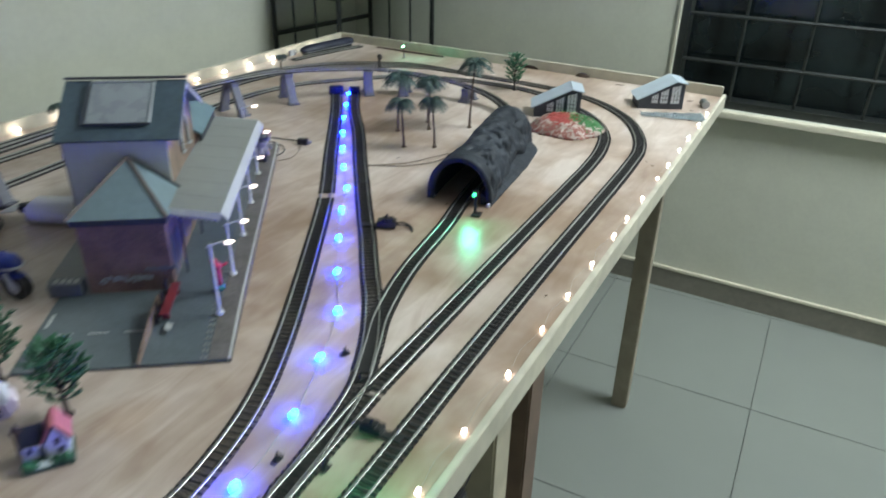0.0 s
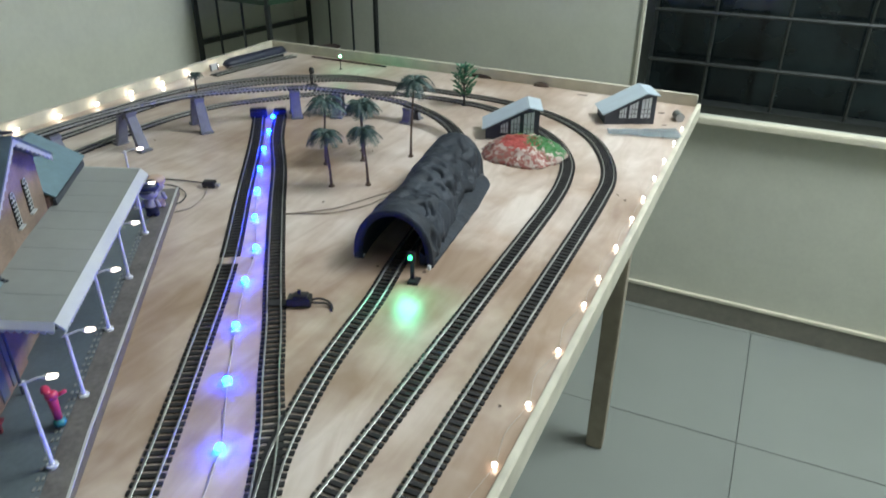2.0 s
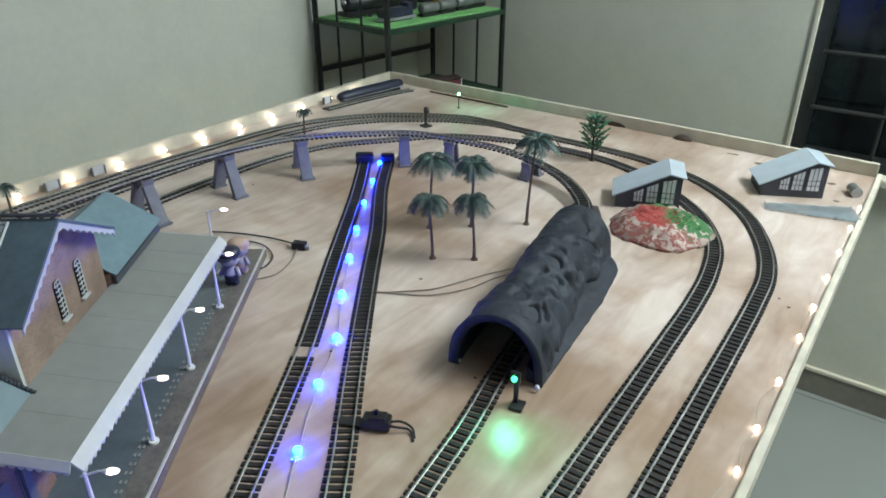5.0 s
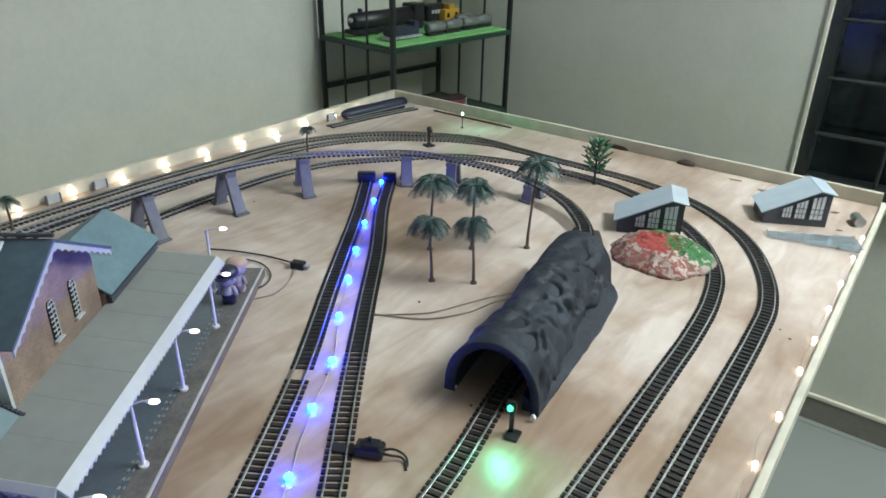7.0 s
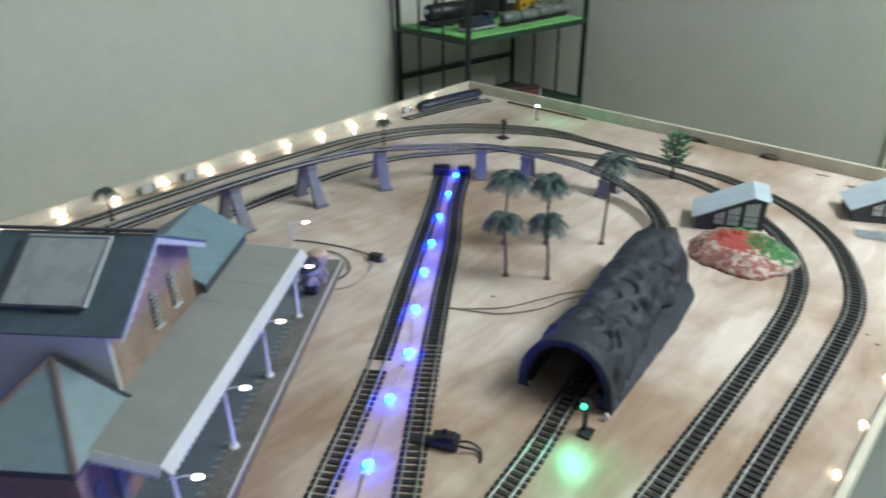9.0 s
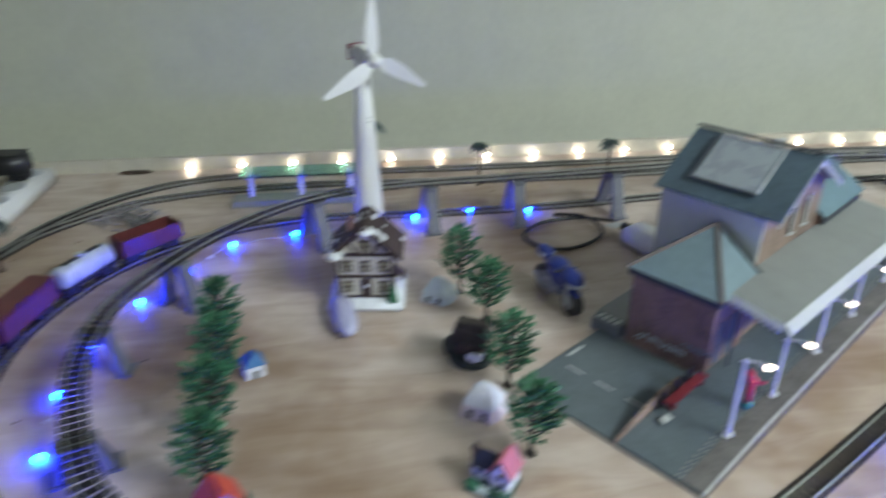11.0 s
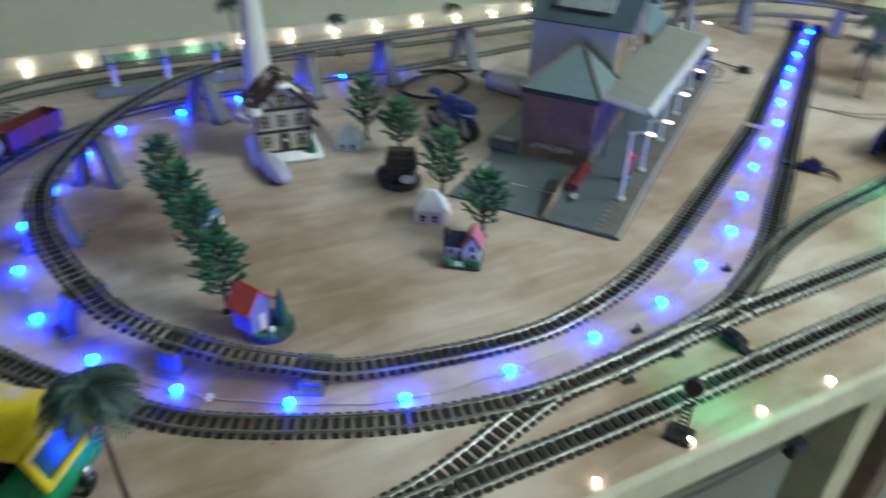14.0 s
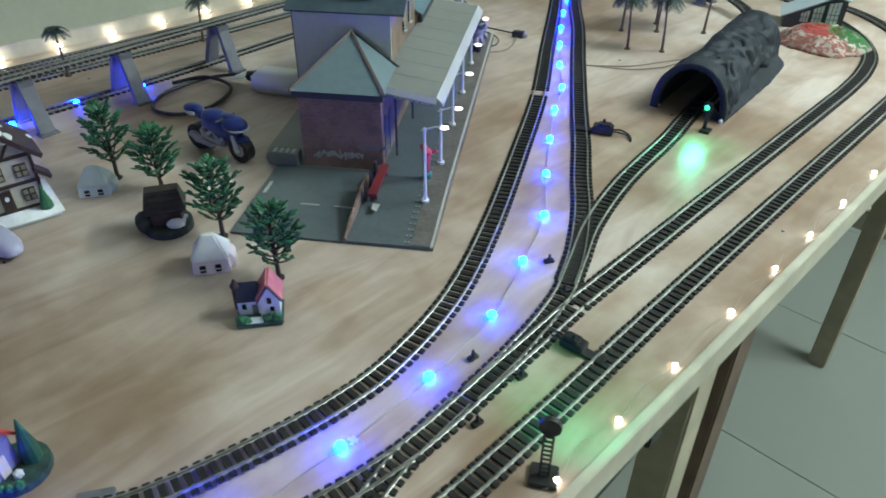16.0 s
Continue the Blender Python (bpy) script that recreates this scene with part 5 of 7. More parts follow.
def chalet():
    ob = thing("chalet", at(-0.716, -0.344, 0, -7), "snow-topped half-timbered ceramic chalet on a snowy base", "chalet")
    ob.scale = (0.84, 0.84, 0.98)
    part("snow_base", bbox((0.002, 0, 0.006), (0.118, 0.126, 0.012), 0.004), SNOW, ob, "white snowy base", True)
    X = 0.036
    part("body", bbox((-0.002, 0, 0.046), (2 * X, 0.094, 0.070), 0.001), CREAM, ob, "cream plaster walls")
    part("gable", solid([(-X - 0.002, -0.047, 0.081), (X - 0.002, -0.047, 0.081), (-X - 0.002, 0.047, 0.081), (X - 0.002, 0.047, 0.081), (-X - 0.002, 0, 0.112), (X - 0.002, 0, 0.112)], [(0, 1, 3, 2), (0, 2, 4), (1, 3, 5), (0, 1, 5, 4), (2, 3, 5, 4)]), CREAM, ob)
    for sgn in (1, -1):
        r = part("roof", slab([(-X - 0.010, sgn * 0.058, 0.074), (X + 0.010, sgn * 0.058, 0.074), (X + 0.010, 0, 0.120), (-X - 0.010, 0, 0.120)], -0.006 if sgn < 0 else 0.006), TIMBER, ob, "dark timber roof")
        rnd = random.Random(3 + sgn)
        for q in [rnd.uniform(0.0, 1.0) for _ in range(7)]:
            part("snow_lump", ball((rnd.uniform(-X, X + 0.008), sgn * (0.056 * q), 0.076 + 0.044 * (1 - q)), rnd.uniform(0.009, 0.014), 2, (1.3, 1, 0.40)), SNOW, r, "lumpy white snow", True)
    f = X - 0.002
    for z in (0.046, 0.080, 0.013):
        part("beam", bbox((f + 0.0008, 0, z), (0.003, 0.098, 0.004)), TIMBER, ob)
    for y in (-0.046, 0.046):
        part("beam", bbox((f + 0.0006, y, 0.046), (0.003, 0.004, 0.070)), TIMBER, ob)
    for y, a in ((-0.02, 35), (0.02, -35)):
        bm = bbox((0, 0, 0), (0.003, 0.0035, 0.030))
        bmesh.ops.rotate(bm, matrix=Matrix.Rotation(radians(a), 3, "X"), verts=bm.verts)
        bmesh.ops.translate(bm, vec=(f + 0.0012, y, 0.092), verts=bm.verts)
        part("beam", bm, TIMBER, ob)
    for y, z in ((-0.030, 0.062), (0, 0.062), (0.030, 0.062), (-0.030, 0.030), (0.030, 0.030), (0, 0.093)):
        w = part("window", bbox((f + 0.0015, y, z), (0.002, 0.016, 0.017)), TIMBER, ob)
        for dy in (-0.004, 0.004):
            for dz in (-0.004, 0.004):
                part("pane", bbox((f + 0.0028, y + dy, z + dz), (0.0012, 0.0055, 0.0055)), mat("old_glass", (0.30, 0.28, 0.20), 0.3) if "old_glass" not in bpy.data.materials else bpy.data.materials["old_glass"], w)
    d = part("door", bbox((f + 0.002, 0.001, 0.027), (0.003, 0.015, 0.029)), TIMBER, ob, "dark door with a white wreath")
    bmw = bmesh.new()
    bmesh.ops.create_circle(bmw, segments=10, radius=0.003, cap_ends=True)
    bmesh.ops.rotate(bmw, matrix=Matrix.Rotation(radians(90), 3, "Y"), verts=bmw.verts)
    ext = bmesh.ops.extrude_face_region(bmw, geom=list(bmw.faces))
    bmesh.ops.translate(bmw, vec=(0.0015, 0, 0), verts=[v for v in ext["geom"] if isinstance(v, bmesh.types.BMVert)])
    bmesh.ops.translate(bmw, vec=(f + 0.0038, 0.001, 0.032), verts=bmw.verts)
    part("wreath", bmw, SNOW, d)
    part("fir", tube([(f + 0.014, 0.044, 0.012), (f + 0.014, 0.044, 0.020), (f + 0.014, 0.044, 0.042)], [0.009, 0.008, 0.001], 9), LEAF, ob)
    part("porch_roof", slab([(f - 0.010, 0.046, 0.064), (f + 0.012, 0.046, 0.064), (f + 0.012, 0.064, 0.050), (f - 0.010, 0.064, 0.050)], 0.005), TIMBER, ob)
    part("chimney", bbox((0.010, -0.022, 0.116), (0.010, 0.010, 0.022)), BRICK_CARD, ob)


chalet()


def small_cottage(x, y, rz, r, h, wall, roof, label):
    """A cottage with a hipped roof, two dark windows in its front, a plinth and a low lean-to. The front faces +x."""
    ob = thing("small_cottage", at(x, y, 0, rz), label, "cottage", "small cottages")
    a, b, e = 0.78 * r, 0.80 * r, h * 0.44
    box = lambda k, z: [(a * k, -b * k, z), (a * k, b * k, z), (-a * k, b * k, z), (-a * k, -b * k, z)]
    quad = [(0, 1, 2, 3), (4, 5, 6, 7), (0, 1, 5, 4), (1, 2, 6, 5), (2, 3, 7, 6), (3, 0, 4, 7)]
    bm = solid(box(1.06, 0) + box(0.97, e), quad)
    bmesh.ops.bevel(bm, geom=list(bm.edges), offset=0.0014, segments=2, affect="EDGES")
    part("wall", bm, wall, ob)
    bm = solid(box(1.08, e - 0.001) + [(a * 0.10, -b * 0.34, h), (a * 0.10, b * 0.34, h), (-a * 0.10, b * 0.34, h), (-a * 0.10, -b * 0.34, h)], quad)
    bmesh.ops.bevel(bm, geom=list(bm.edges), offset=0.0018, segments=2, affect="EDGES")
    part("roof", bm, roof, ob)
    bm = solid([(a * 0.5, b, 0), (a * 0.5, b * 1.30, 0), (-a * 0.7, b * 1.30, 0), (-a * 0.7, b, 0), (a * 0.5, b * 0.9, e * 1.15), (a * 0.5, b * 1.30, e * 0.75), (-a * 0.7, b * 1.30, e * 0.75), (-a * 0.7, b * 0.9, e * 1.15)], quad)
    bmesh.ops.bevel(bm, geom=list(bm.edges), offset=0.0012, segments=2, affect="EDGES")
    part("lean_to", bm, wall, ob)
    for yy in (-0.45, 0.40):
        w = part("window", bbox((a * 1.035, yy * b, e * 0.42), (0.0022, b * 0.34, e * 0.48), 0.0004), DARK_GLASS, ob)
        part("glazing_bar", bbox((a * 1.035 + 0.0013, yy * b, e * 0.42), (0.0006, b * 0.32, 0.0007)), wall, w)
    return ob


small_cottage(-0.690, -0.246, -32, 0.023, 0.036, ICE, ICE, "tiny pale blue-white plaster cottage with dark windows")
small_cottage(-0.444, -0.226, -34, 0.0235, 0.041, LILAC, SNOW, "tiny pinkish white plaster cottage with dark windows")


HUT_BROWN = mat("hut_brown", (0.105, 0.075, 0.060), 0.7, vary=0.25, scale=110, bump=0.4)


def hut():
    ob = thing("thatched_hut", at(-0.545, -0.224, 0, -28), "brown thatched hut on a mossy base with a white toy goose", "hut")
    ob.scale = (0.84, 0.84, 0.95)
    part("moss_base", disc((0, 0, 0.005), 0.033, 0.010, 18), mat("dark_moss", (0.040, 0.055, 0.050), 0.8, vary=0.3, scale=120, bump=0.5), ob)
    part("hut_wall", bbox((-0.004, 0, 0.020), (0.034, 0.040, 0.022), 0.002), HUT_BROWN, ob)
    part("thatch", solid([(-0.026, -0.028, 0.030), (0.018, -0.028, 0.030), (0.018, 0.028, 0.030), (-0.026, 0.028, 0.030), (-0.014, -0.022, 0.054), (0.004, -0.022, 0.054), (0.004, 0.022, 0.054), (-0.014, 0.022, 0.054)], [(0, 1, 2, 3), (4, 5, 6, 7), (0, 1, 5, 4), (1, 2, 6, 5), (2, 3, 7, 6), (3, 0, 4, 7)]), BROWN, ob)
    for i in range(4):
        part("thatch_ridge", bbox((0.0185 - 0.0042 * i, 0, 0.031 + 0.0065 * i), (0.003, 0.050 - 0.002 * i, 0.003), 0.0008), BROWN, ob)
    part("bush", ball((0.006, -0.030, 0.016), 0.013, 2, (0.9, 0.9, 1.2)), mat("dark_bush", (0.05, 0.055, 0.045), 0.8, vary=0.3, scale=200, bump=0.6), ob)
    # a white toy goose in front of the hut: body, neck and head
    part("ornament", join(ball((0.024, 0.012, 0.017), 0.0085, 2, (0.8, 1.5, 0.8)), tube([(0.024, 0.022, 0.018), (0.025, 0.026, 0.026)], [0.003, 0.002], 6), ball((0.026, 0.027, 0.027), 0.003, 1)), SNOW, ob, "small white toy goose", True)


hut()


def pink_house():
    """A gabled wing with a pink roof beside a lower wing with a dark roof, on a green base. The front faces +x."""
    ob = thing("pink_roofed_house", at(-0.336, -0.236, 0, -36), "white toy house with a pink roof and a dark slate wing", "toy house")
    ob.scale = (0.84, 0.84, 0.88)
    part("green_base", bbox((0.003, 0, 0.003), (0.044, 0.053, 0.006), 0.0015), mat("base_green", (0.045, 0.105, 0.085), 0.7, vary=0.3, scale=120), ob, "dark green base")
    part("path", bbox((0.0195, -0.006, 0.0064), (0.011, 0.020, 0.0014), 0.0004), ICE, ob, "pale blue-white path")
    part("wall", solid([(0.012, 0.001, 0.005), (0.012, 0.024, 0.005), (-0.018, 0.024, 0.005), (-0.018, 0.001, 0.005), (0.012, 0.001, 0.029), (0.012, 0.024, 0.029), (-0.018, 0.024, 0.029), (-0.018, 0.001, 0.029), (0.012, 0.0125, 0.046), (-0.018, 0.0125, 0.046)], [(0, 1, 2, 3), (0, 1, 5, 8, 4), (2, 3, 7, 9, 6), (1, 2, 6, 5), (3, 0, 4, 7), (4, 8, 9, 7), (5, 8, 9, 6)]), SNOW, ob, "white gabled walls")
    for y in (-0.0015, 0.0265):
        cs = [(0.0145, y, 0.0275), (-0.020, y, 0.0275), (-0.020, 0.0125, 0.0490), (0.0145, 0.0125, 0.0490)]
        part("roof", slab(cs if y < 0.01 else cs[::-1], 0.002), PINK_ROOF, ob, "faded pink roof slope")
        part("barge_board", tube([(0.0150, y, 0.0265), (0.0150, 0.0125, 0.0480)], 0.0011, 5), DARK_WALL, ob)
    part("wing", bbox((-0.004, -0.0120, 0.0155), (0.022, 0.025, 0.021), 0.0005), SNOW, ob)
    part("wing_roof", solid([(0.0100, -0.0250, 0.0255), (0.0100, 0.0010, 0.0255), (-0.0180, 0.0010, 0.0255), (-0.0180, -0.0250, 0.0255), (-0.0040, -0.0225, 0.0440), (-0.0040, 0.0010, 0.0440)], [(0, 1, 2, 3), (0, 1, 5, 4), (2, 3, 4, 5), (1, 2, 5), (3, 0, 4)]), DARK_BLUE_GREY, ob, "dark slate roof")
    part("turret", join(disc((-0.002, -0.0250, 0.026), 0.0042, 0.030, 12), tube([(-0.002, -0.025, 0.041), (-0.002, -0.025, 0.051)], [0.0058, 0.0006], 12)), TIMBER, ob, "brown round chimney turret")
    part("door", bbox((0.0075, -0.0050, 0.0125), (0.0022, 0.0062, 0.0135), 0.0004), GREY_TANK, ob)
    for x, y, z, h in ((0.0124, 0.0125, 0.0265, 0.008), (0.0124, 0.0150, 0.0150, 0.006), (0.0074, -0.0170, 0.0175, 0.007)):
        part("window", bbox((x, y, z), (0.0016, 0.0050, h), 0.0004), DARK_GLASS, ob)
    rnd = random.Random(4)
    for x, y, r in ((0.0185, -0.0200, 0.0075), (0.0190, 0.0090, 0.0062), (0.0185, 0.0190, 0.0062), (0.0215, -0.0140, 0.0050)):
        bm = ball((x, y, 0.008), r, 2, (0.8, 1, 0.9))
        for v in bm.verts:
            v.co += Vector((rnd.uniform(-1, 1), rnd.uniform(-1, 1), rnd.uniform(-1, 1))) * 0.0009
        part("shrub", bm, LEAF, ob)


pink_house()


def red_house():
    ob = thing("red_roofed_house", at(-0.312, -0.482, 0, 30), "toy house with blue bulb light painted into its walls, an orange-red roof and a small fir", "toy house")
    ob.scale = (0.74, 0.74, 0.86)
    part("green_base", disc((0.008, 0.006, 0.004), 0.034, 0.008, 18), mat("base_green_dark", (0.04, 0.085, 0.07), 0.7, vary=0.35, scale=120, bump=0.4), ob)
    part("wall", bbox((-0.010, -0.006, 0.025), (0.036, 0.038, 0.036), 0.0008), BLUE_LIT_WALL, ob)
    for s in (1, -1):
        part("roof", slab([(-0.031, -0.006 + s * 0.025, 0.038), (0.011, -0.006 + s * 0.025, 0.038), (0.011, -0.006, 0.062), (-0.031, -0.006, 0.062)], 0.003 * s), ORANGE_ROOF, ob, "bright orange-red roof")
    part("gable", solid([(-0.028, -0.025, 0.043), (-0.028, 0.013, 0.043), (-0.028, -0.006, 0.060), (0.008, -0.025, 0.043), (0.008, 0.013, 0.043), (0.008, -0.006, 0.060)], [(0, 1, 2), (3, 4, 5), (0, 1, 4, 3), (1, 2, 5, 4), (2, 0, 3, 5)]), BLUE_LIT_WALL, ob)
    part("door", bbox((0.0088, -0.006, 0.019), (0.002, 0.011, 0.022)), LILAC, ob)
    part("fir", tube([(0.018, 0.020, 0.008), (0.018, 0.020, 0.026), (0.018, 0.020, 0.058)], [0.010, 0.009, 0.001], 10), LEAF, ob)
    rnd = random.Random(8)
    for i in range(7):
        part("flower_shrub", ball((0.012 + rnd.uniform(0, 0.020), rnd.uniform(-0.025, 0.022), 0.011), rnd.uniform(0.004, 0.007), 1), SNOW if i % 3 == 0 else LEAF, ob)


red_house()
blue = thing("blue_roofed_house", at(-0.545, -0.487, 0, 20), "tiny cream toy house with a blue roof between the trees", "toy house")
part("wall", bbox((0, 0, 0.009), (0.022, 0.022, 0.018), 0.0006), SNOW, blue)
part("roof", solid([(-0.013, -0.013, 0.018), (0.013, -0.013, 0.018), (0.013, 0.013, 0.018), (-0.013, 0.013, 0.018), (-0.006, 0, 0.032), (0.006, 0, 0.032)], [(0, 1, 2, 3), (0, 1, 5, 4), (2, 3, 4, 5), (1, 2, 5), (3, 0, 4)]), mat("blue_roof", (0.04, 0.16, 0.36), 0.5), blue)
part("door", bbox((0.0115, 0, 0.006), (0.0016, 0.006, 0.010)), TIMBER, blue)


def toy_car():
    ob = thing("toy_car", at(-0.640, -0.379, 0, 9), "small lilac-white rounded toy car with ribbed sides", "toy car")
    hull = tube([(-0.044, 0, 0.012), (-0.040, 0, 0.012), (-0.024, 0, 0.0125), (0.004, 0, 0.0125), (0.024, 0, 0.0118), (0.036, 0, 0.0105), (0.042, 0, 0.0095)], [0.008, 0.013, 0.0158, 0.0165, 0.0150, 0.0105, 0.004], 18)
    for v in hull.verts:
        v.co.z = max(0.004, 0.012 + (v.co.z - 0.012) * 0.80)
    lilac_car = mat("lilac_car_paint", (0.47, 0.47, 0.66), 0.35, vary=0.08)
    part("car_body", hull, lilac_car, ob, smooth=True)
    part("cabin", ball((-0.010, 0, 0.020), 0.011, 3, (1.9, 0.95, 0.55)), lilac_car, ob, smooth=True)
    for i in range(5):
        part("rib", tube([(-0.030 + 0.012 * i, -0.0152, 0.012), (-0.028 + 0.012 * i, -0.009, 0.0215), (-0.028 + 0.012 * i, 0.009, 0.0215), (-0.030 + 0.012 * i, 0.0152, 0.012)], 0.0008, 5), WHITE_PLASTIC, ob)
    for x in (-0.018, 0.018):
        for y in (-0.012, 0.012):
            part("wheel", disc((x, y, 0.005), 0.005, 0.005, 14, "Y"), BLACK, ob)


toy_car()


def windmill():
    ob = thing("wind_turbine", at(-0.868, -0.336, 0, 20), "white model wind turbine with a tapered tower and three blades", "wind turbine")
    part("base", disc((0, 0, 0.004), 0.045, 0.008, 24), WHITE_PLASTIC, ob)
    part("tower", tube([(0, 0, 0.006), (0, 0, 0.06), (0, 0, 0.18), (0, 0, 0.300)], [0.026, 0.023, 0.0165, 0.0105], 20), WHITE_PLASTIC, ob, smooth=True)
    part("nacelle", bbox((0.010, 0, 0.308), (0.066, 0.022, 0.022), 0.005), WHITE_PLASTIC, ob)
    hub = part("hub", ball((0.048, 0, 0.308), 0.010, 2, (1.3, 1, 1)), WHITE_PLASTIC, ob, smooth=True)
    for a in (90, 210, 330):
        c, s = math.cos(radians(a)), math.sin(radians(a))
        v = []
        for t, w in ((0.006, 0.005), (0.022, 0.011), (0.045, 0.010), (0.088, 0.003)):
            for q in (-0.35, 0.65):
                u = (t, q * 2 * w)
                v.append((0.048 + q * w * 0.5, u[0] * c - u[1] * s, 0.308 + u[0] * s + u[1] * c))
        v += [(x + 0.0018, y, z) for x, y, z in v]
        f = []
        for i in (0, 2, 4):
            f += [(i, i + 1, i + 3, i + 2), (i + 8, i + 9, i + 11, i + 10), (i, i + 2, i + 10, i + 8), (i + 1, i + 3, i + 11, i + 9)]
        f += [(0, 1, 9, 8), (6, 7, 15, 14)]
        part("blade", solid(v, f), WHITE_PLASTIC, hub)
    for dz in (0.212, 0.218):
        part("mark", ball((0.0147, 0.002, dz), 0.0016, 1), BLACK, ob, "small black mark on the tower")
    part("stripe", bbox((-0.024, 0, 0.308), (0.004, 0.0226, 0.0226)), RED_PLASTIC, ob)


windmill()


def motorbike():
    ob = thing("toy_motorbike", at(-0.667, -0.080, 0, 13), "blue and silver toy sports motorbike on its stand", "toy motorbike")
    ob.scale = (1.12, 1.12, 1.12)
    for x in (-0.035, 0.036):
        w = part("wheel", disc((x, 0, 0.0165), 0.0165, 0.0115, 28, "Y"), BLACK, ob)
        part("rim", disc((x, 0, 0.0165), 0.0085, 0.0122, 18, "Y"), SILVER, w)
    part("tank", ball((-0.002, 0, 0.049), 0.014, 3, (1.35, 0.95, 0.70)), NAVY, ob, smooth=True)
    part("fairing", ball((0.008, 0, 0.039), 0.022, 3, (1.45, 0.66, 0.80)), NAVY, ob, smooth=True)
    part("nose", ball((0.030, 0, 0.047), 0.014, 3, (1.35, 0.95, 0.75)), NAVY, ob, smooth=True)
    part("nose_stripe", ball((0.036, 0, 0.0435), 0.0125, 3, (1.15, 1.06, 0.22)), WHITE_CARD, ob, "white stripe round the nose", True)
    part("windscreen", ball((0.024, 0, 0.055), 0.008, 2, (1.5, 0.85, 0.5)), NAVY, ob, smooth=True)
    part("seat", ball((-0.021, 0, 0.047), 0.010, 2, (1.6, 0.85, 0.45)), NAVY, ob, smooth=True)
    part("tail", ball((-0.038, 0, 0.052), 0.010, 3, (1.40, 0.95, 0.62)), NAVY, ob, smooth=True)
    part("front_mudguard", ball((0.037, 0, 0.031), 0.010, 2, (1.4, 0.80, 0.4)), NAVY, ob, smooth=True)
    part("engine", bbox((-0.006, 0, 0.024), (0.040, 0.019, 0.022), 0.004), SILVER, ob)
    for y in (-0.0128, 0.0128):
        for k, (x, z, a, long) in enumerate(((-0.012, 0.030, 40, 0.013), (-0.002, 0.033, -35, 0.015), (0.008, 0.031, 50, 0.014), (0.016, 0.027, -50, 0.012), (0.002, 0.024, 10, 0.018), (-0.018, 0.024, -30, 0.011))):
            bm = bbox((0, 0, 0), (long, 0.0026, 0.0042), 0.0008)
            bmesh.ops.rotate(bm, matrix=Matrix.Rotation(math.radians(a), 3, "Y"), verts=bm.verts)
            bmesh.ops.translate(bm, vec=(x, y * (0.92 if k > 3 else 1.0), z), verts=bm.verts)
            part("side_mark", bm, WHITE_CARD, ob, "silver-white side mark")
        part("tail_mark", ball((-0.036, y * 0.62, 0.0495), 0.006, 2, (1.5, 0.35, 0.55)), WHITE_CARD, ob, "white tail panel", True)
        part("fork_cover", tube([(0.0365, y * 0.58, 0.015), (0.031, y * 0.58, 0.036)], [0.0034, 0.0026], 8), WHITE_CARD, ob)
    part("swing_arm", tube([(-0.002, -0.007, 0.018), (-0.034, -0.007, 0.0165)], 0.002, 6), SILVER, ob)
    part("handlebar", tube([(0.016, -0.015, 0.052), (0.020, 0, 0.053), (0.016, 0.015, 0.052)], 0.0013, 6), BLACK, ob)
    part("exhaust", tube([(0.002, -0.012, 0.014), (-0.020, -0.013, 0.018), (-0.036, -0.013, 0.025)], [0.002, 0.003, 0.0038], 8), SILVER, ob)


motorbike()


